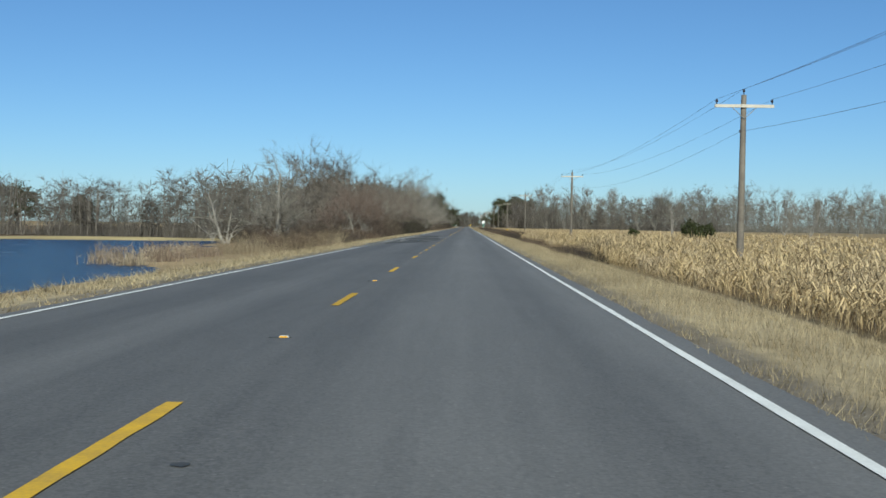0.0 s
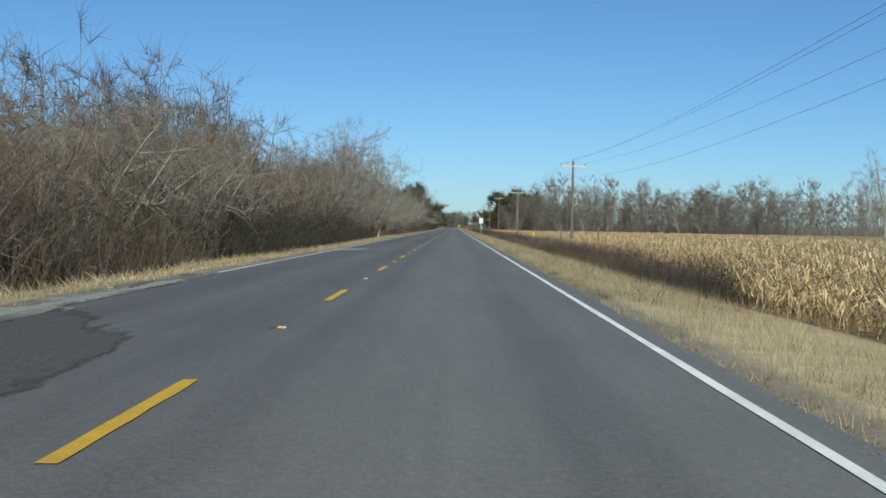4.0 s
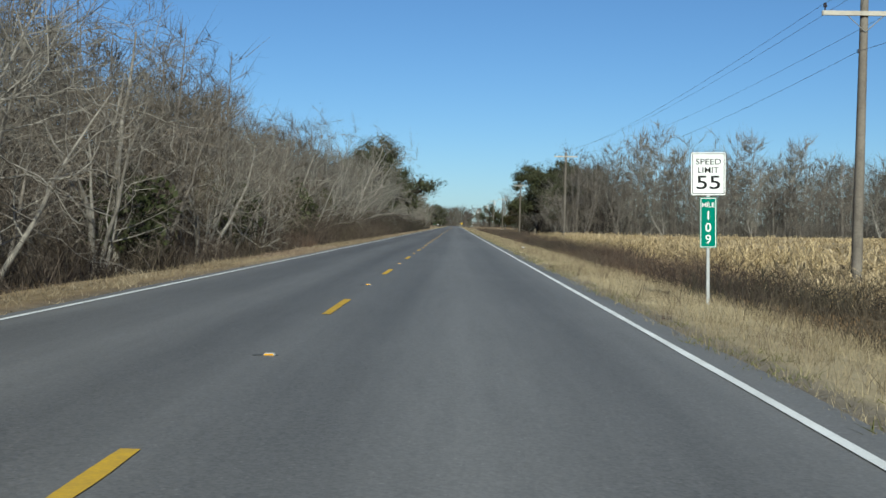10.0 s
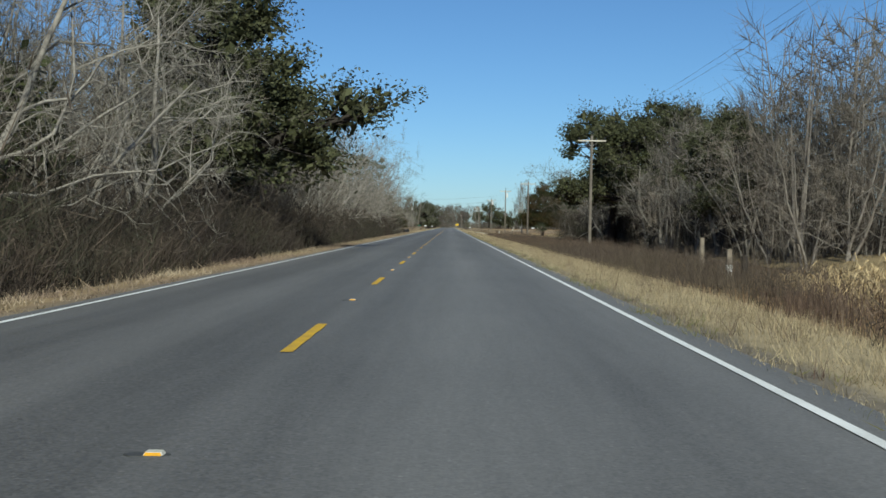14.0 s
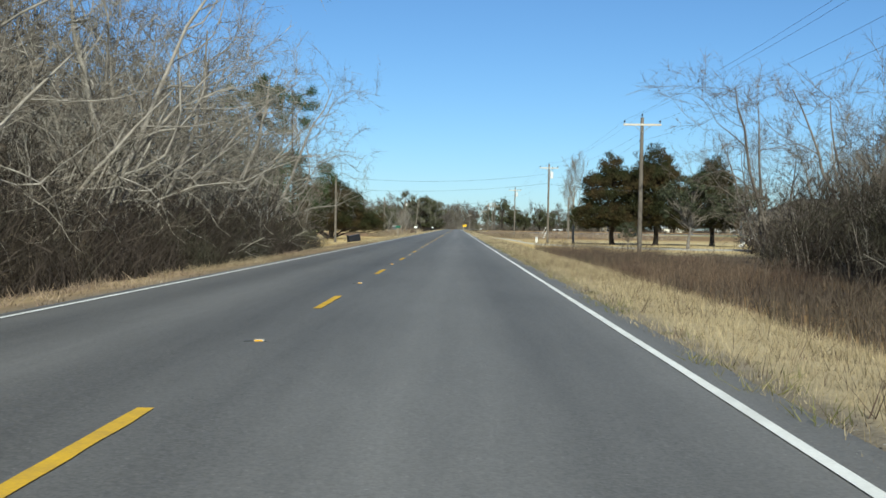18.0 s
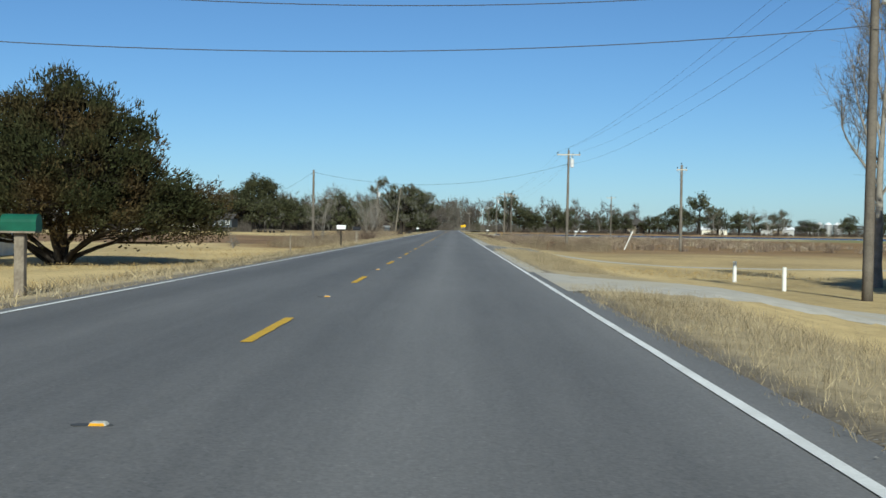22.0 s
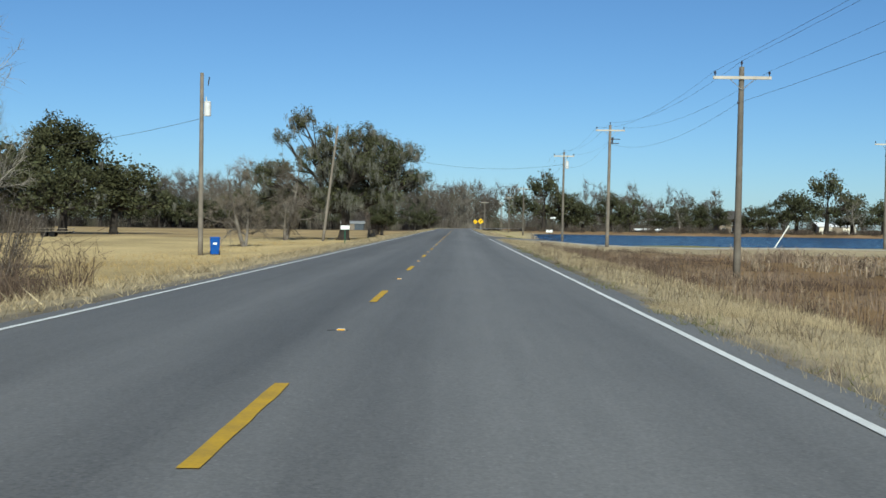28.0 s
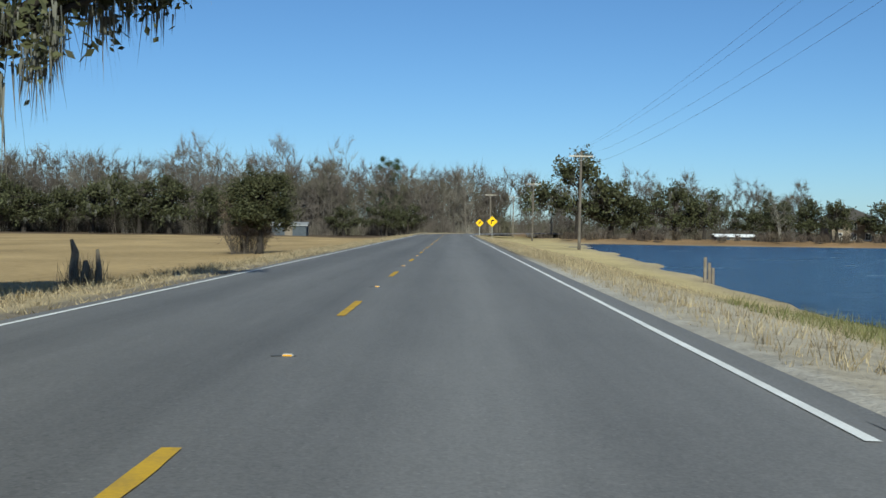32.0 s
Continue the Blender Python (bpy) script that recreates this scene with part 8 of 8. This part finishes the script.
for xq in (-22.95, -25.2, -27.6, -30.0):
    part("porch_post", Buf().box(xq - 0.09, 736.4, -0.1, xq + 0.09, 736.58, 2.6, 0.015), M_trim, house)
part("porch_floor", Buf().box(-31, 736.1, -0.2, -22.7, 741.45, 0.15), M_gravel, house)
part("door", Buf().box(-28.4, 741.42, 0.16, -27.5, 741.49, 2.2, 0.01), M_oldwood, house)
window(house, -37.8, 0.5, -36.7, 2.0, 738)
window(house, -30.2, 0.8, -29.2, 2.1, 741.5)
window(house, -26.6, 0.8, -25.4, 2.1, 741.5)
part("fascia", Buf().box(-30.3, 735.92, 2.56, -22.6, 735.98, 2.74), M_trim, house)
# clipped hedge and round bush
hb = np.random.default_rng(41)
u = hb.uniform(0, 1, (5200, 3))
face = hb.integers(0, 3, 5200)
P = np.stack([u[:, 0] * 10.4, u[:, 1] * 1.5, u[:, 2] * 1.35], 1)
P[face == 0, 1] = hb.normal(0.05, 0.05, (face == 0).sum())
P[face == 1, 2] = hb.normal(1.33, 0.05, (face == 1).sum())
hedge = thing("hedge", "clipped dark green hedge in front of the house", "hedge", pose(-27.0, 718.5, float(gz(-22, 719))))
part("branchwork", Buf().tubes(np.stack([np.linspace(0.2, 10.2, 40), np.full(40, 0.7), np.full(40, -0.1)], 1), np.stack([np.linspace(0.2, 10.2, 40), np.full(40, 0.75), np.full(40, 1.1)], 1), 0.03, 0.01, 4), M_bark_dark_shaded, hedge)
part("core", Buf().box(0.12, 0.15, -0.05, 10.28, 1.35, 1.22, 0.2, 0.96), M_bushgreen, hedge)
part("foliage", Buf().leaves(P, hb.uniform(0.05, 0.11, 5200), hb).mesh("leaves", M_bushgreen), None, hedge)
plant(sh_dark, -31.5, 722, 0.85, 15, "round dark bush beside the hedge")
plant(sh_dark, -33.5, 730, 0.6, 15, "round dark bush beside the house")

# blue-grey raised cottage behind the weeds
cz = float(gz(33, 672))
cot = thing("cottage", "raised blue-grey cottage with a dark hipped roof on short piers", "house", pose(1.6, 0, cz))
part("wall", Buf().box(29.5, 667, 0.85, 39, 677, 3.1), M_wallgrey, cot)
part("roof", prism_roof(Buf(), 28.6, 40, 665.6, 678, 3.15, 2.0, "x", 4, 4), M_roofdark, cot)
for xq in (29.7, 32.0, 34.4, 36.8, 38.8):
    for yq in (667.2, 672, 676.8):
        part("pier", Buf().box(xq - 0.16, yq - 0.16, -0.3, xq + 0.16, yq + 0.16, 0.86), M_whitepost, cot)
for xq in (30.6, 33.2, 35.8):
    window(cot, xq, 1.5, xq + 0.9, 2.8, 667)
wp = part("porch", Buf().box(28.0, 668, 0.75, 29.48, 676, 0.86), M_oldwood, cot)
for yq in (668.1, 672, 675.9):
    part("porch_post", Buf().box(28.05, yq - 0.05, 0.86, 28.15, yq + 0.05, 3.05), M_wallgrey, cot)
for yq in np.arange(668.4, 675.9, 0.45):
    part("baluster", Buf().box(28.06, yq - 0.02, 0.862, 28.1, yq + 0.02, 1.7), M_wallgrey, cot)
part("stair_rail", Buf().tubes([(26.2, 667.6, 0.5), (26.2, 668.4, 0.5)], [(28.0, 667.8, 1.8), (28.0, 668.6, 1.8)], 0.045, 0.045, 6, cap=True), M_trim, cot)

# pale raised farmhouse across the ploughed field
fz = float(gz(-58, 960))
fh_ = thing("farmhouse", "pale raised farmhouse with a gable front and a low porch wing", "house", pose(0, 0, fz))
part("wall", Buf().box(-61.2, 958, 0.9, -53.2, 972, 3.5), M_wallgreige, fh_)
g_ = Buf()
g_.add([(-61.2, 958, 3.5), (-53.2, 958, 3.5), (-57.2, 958, 5.1), (-61.2, 958.3, 3.5), (-53.2, 958.3, 3.5), (-57.2, 958.3, 5.1)], [[0, 1, 2], [5, 4, 3]])
part("gable", g_, M_wallgreige, fh_)
part("roof", prism_roof(Buf(), -61.8, -52.6, 957.4, 972.5, 3.5, 1.75, "y", t=0.25), M_trim, fh_, "white-edged roof")
part("wall", Buf().box(-67.8, 960, 0.9, -61.21, 968, 3.2), M_wallgrey, fh_)
part("roof", Buf().box(-68.8, 957.5, 3.55, -61.0, 968.5, 3.8), M_trim, fh_, "flat white porch roof")
part("wall", Buf().box(-53.19, 962, 0.9, -47.5, 970, 2.9), M_wallgrey, fh_)
part("roof", prism_roof(Buf(), -53.2, -47.0, 961.4, 970.6, 2.95, 1.0, "x"), M_roofdark, fh_)
for xq in (-68.6, -66.2, -63.8):
    part("porch_post", Buf().box(xq - 0.08, 957.7, -0.3, xq + 0.08, 957.86, 3.54), M_trim, fh_)
for xq in (-61.0, -58.4, -56.0, -53.5, -50.2, -47.8, -67.6, -65, -62.4):
    part("pier", Buf().box(xq - 0.15, 960.2, -0.4, xq + 0.15, 960.5, 0.91), M_oldwood, fh_)
for xa, xb in ((-60.0, -58.8), (-56.2, -55.4), (-55.2, -54.4)):
    window(fh_, xa, 1.8, xb, 3.0, 958)
for xa, xb in ((-67.0, -66.0), (-65.0, -64.0), (-63.2, -62.2)):
    window(fh_, xa, 1.7, xb, 2.8, 960)
for xa, xb in ((-52, -51.2), (-50.4, -49.6), (-48.8, -48.0)):
    window(fh_, xa, 1.6, xb, 2.5, 962)


def vehicle(x, y, turn, material, label, l=4.4, w=1.75, h=1.45):
    s = thing("car", label, "car", pose(x, y, float(gz(x, y)), 0, 0, turn))
    part("body", Buf().box(-l / 2, -w / 2, 0.28, l / 2, w / 2, 0.85, 0.22, 0.97), material, s)
    part("cabin", Buf().box(-l * 0.26, -w * 0.46, 0.85, l * 0.24, w * 0.46, h, 0.2, 0.78), M_glass, s)
    part("roof", Buf().box(-l * 0.19, -w * 0.36, h + 0.001, l * 0.17, w * 0.36, h + 0.04, 0.15, 0.9), material, s)
    for sx in (-1, 1):
        for sy in (-1, 1):
            wq = part("wheel", Buf().tubes([(sx * l * 0.31, sy * (w / 2 - 0.2), 0.31)], [(sx * l * 0.31, sy * (w / 2 + 0.01), 0.31)], 0.31, 0.31, 14, cap=True), M_rubber, s)
            part("rim", Buf().tubes([(sx * l * 0.31, sy * (w / 2 + 0.005), 0.31)], [(sx * l * 0.31, sy * (w / 2 + 0.02), 0.31)], 0.19, 0.17, 12, cap=True), M_steel, wq)
    for sy in (-0.55, 0.55):
        part("headlight", Buf().box(-l / 2 - 0.012, sy - 0.16, 0.58, -l / 2 + 0.05, sy + 0.16, 0.72), M_ceramic, s)
    return s


vehicle(-60.5, 948, 75, M_cardark, "dark parked car beside the farmhouse")
vehicle(-63.5, 936, 20, M_carwhite, "white parked car on the farm drive", 4.2)
vehicle(-70, 940, 5, M_carwhite, "pale parked car on the farm drive", 4.6)

tz = float(gz(-46, 1010))
tr_ = thing("flatbed_trailer", "low weathered flatbed trailer parked in the dry field", "trailer", pose(-46, 1010, tz, 0, 0, 8))
for i in range(7):
    part("deck_board", Buf().box(-3.4, -1.0 + i * 0.29, 0.62, 3.4, -0.74 + i * 0.29, 0.68), M_oldwood, tr_)
part("chassis", Buf().box(-3.3, -0.5, 0.48, 3.3, 0.5, 0.615), M_cardark, tr_)
part("drawbar", Buf().tubes([(-3.3, 0, 0.52)], [(-4.6, 0, 0.45)], 0.06, 0.05, 6, cap=True), M_cardark, tr_)
for sx in (0.3, 1.2):
    for sy in (-0.95, 0.95):
        part("wheel", Buf().tubes([(sx, sy - 0.1, 0.33)], [(sx, sy + 0.1, 0.33)], 0.33, 0.33, 14, cap=True), M_rubber, tr_)
part("side_rail", Buf().tubes([(-3.4, 0.98, 0.95)], [(3.4, 0.98, 0.95)], 0.04, 0.04, 6, cap=True), M_oldwood, tr_)
for sx in (-3.3, -1.1, 1.1, 3.3):
    part("stake", Buf().box(sx - 0.04, 0.94, 0.69, sx + 0.04, 1.02, 0.95), M_oldwood, tr_)

# shed beyond the dry field, barns and house across the pond
sz_ = float(gz(-30.5, 1228))
shed = thing("shed", "small pale metal shed before the far wood", "shed", pose(0, 0, sz_))
part("wall", Buf().box(-31.7, 1224, -0.2, -25.5, 1227.5, 1.9), M_wallgrey, shed)
part("roof", prism_roof(Buf(), -32.0, -25.2, 1223.7, 1227.8, 1.92, 0.6, "x"), M_steel, shed)
part("door", Buf().box(-29.4, 1223.95, 0, -28.0, 1223.99, 1.6), M_oldwood, shed)
for x0, y0, w, d, h, wm, rm, lb in ((53, 1242, 7, 5, 0.9, M_wallgrey, M_roofwhite, "low barn with a white metal roof across the pond"), (150, 1300, 16, 10, 3.2, M_steel, M_roofwhite, "pale metal barn far across the fields"),
                                    (120, 1292, 12, 9, 2.8, M_wallwhite, M_roofwhite, "low white-roofed shed across the pond")):
    b0 = float(gz(x0, y0))
    br = thing("barn", lb, "barn", pose(x0, y0, b0))
    part("wall", Buf().box(0, 0, -0.3, w, d, h), wm, br)
    part("roof", prism_roof(Buf(), -0.6, w + 0.6, -0.6, d + 0.6, h + 0.02, min(1.5, h * 0.5), "x"), rm, br)
    part("door", Buf().box(w * 0.35, -0.04, 0, w * 0.65, -0.004, h * 0.85), M_oldwood, br)
b0 = float(gz(98, 1248))
fb = thing("house", "dark two-storey house with a hipped roof across the pond", "house", pose(80, 1258, b0))
part("wall", Buf().box(0, 0, -0.3, 9, 9, 4.6), M_oldwood, fb)
part("roof", prism_roof(Buf(), -1.2, 10.2, -1.2, 10.2, 4.65, 2.6, "x", 4.4, 4.4), M_roofdark, fb)
for xq in (1, 4, 7):
    for zq in (0.6, 2.8):
        window(fb, xq, zq, xq + 1.1, zq + 1.4, 0)
for i, xq in enumerate((0, 4.6, 9.2, 13.8)):
    sl = thing("grain_silo", "pale steel grain silo on the horizon", "silo", pose(176 + xq, 1310, float(gz(176, 1310))), "row of silos")
    part("barrel", Buf().tubes([(0, 0, -0.3)], [(0, 0, 6)], 2.1, 2.1, 16), M_steel, sl)
    part("cap", Buf().tubes([(0, 0, 6.0)], [(0, 0, 7.2)], 2.2, 0.3, 16, cap=True), M_roofwhite, sl)

# the patterns that the copies were made from are not part of the place
for o in protos:
    for q in (*o.children_recursive, o):
        bpy.data.objects.remove(q)
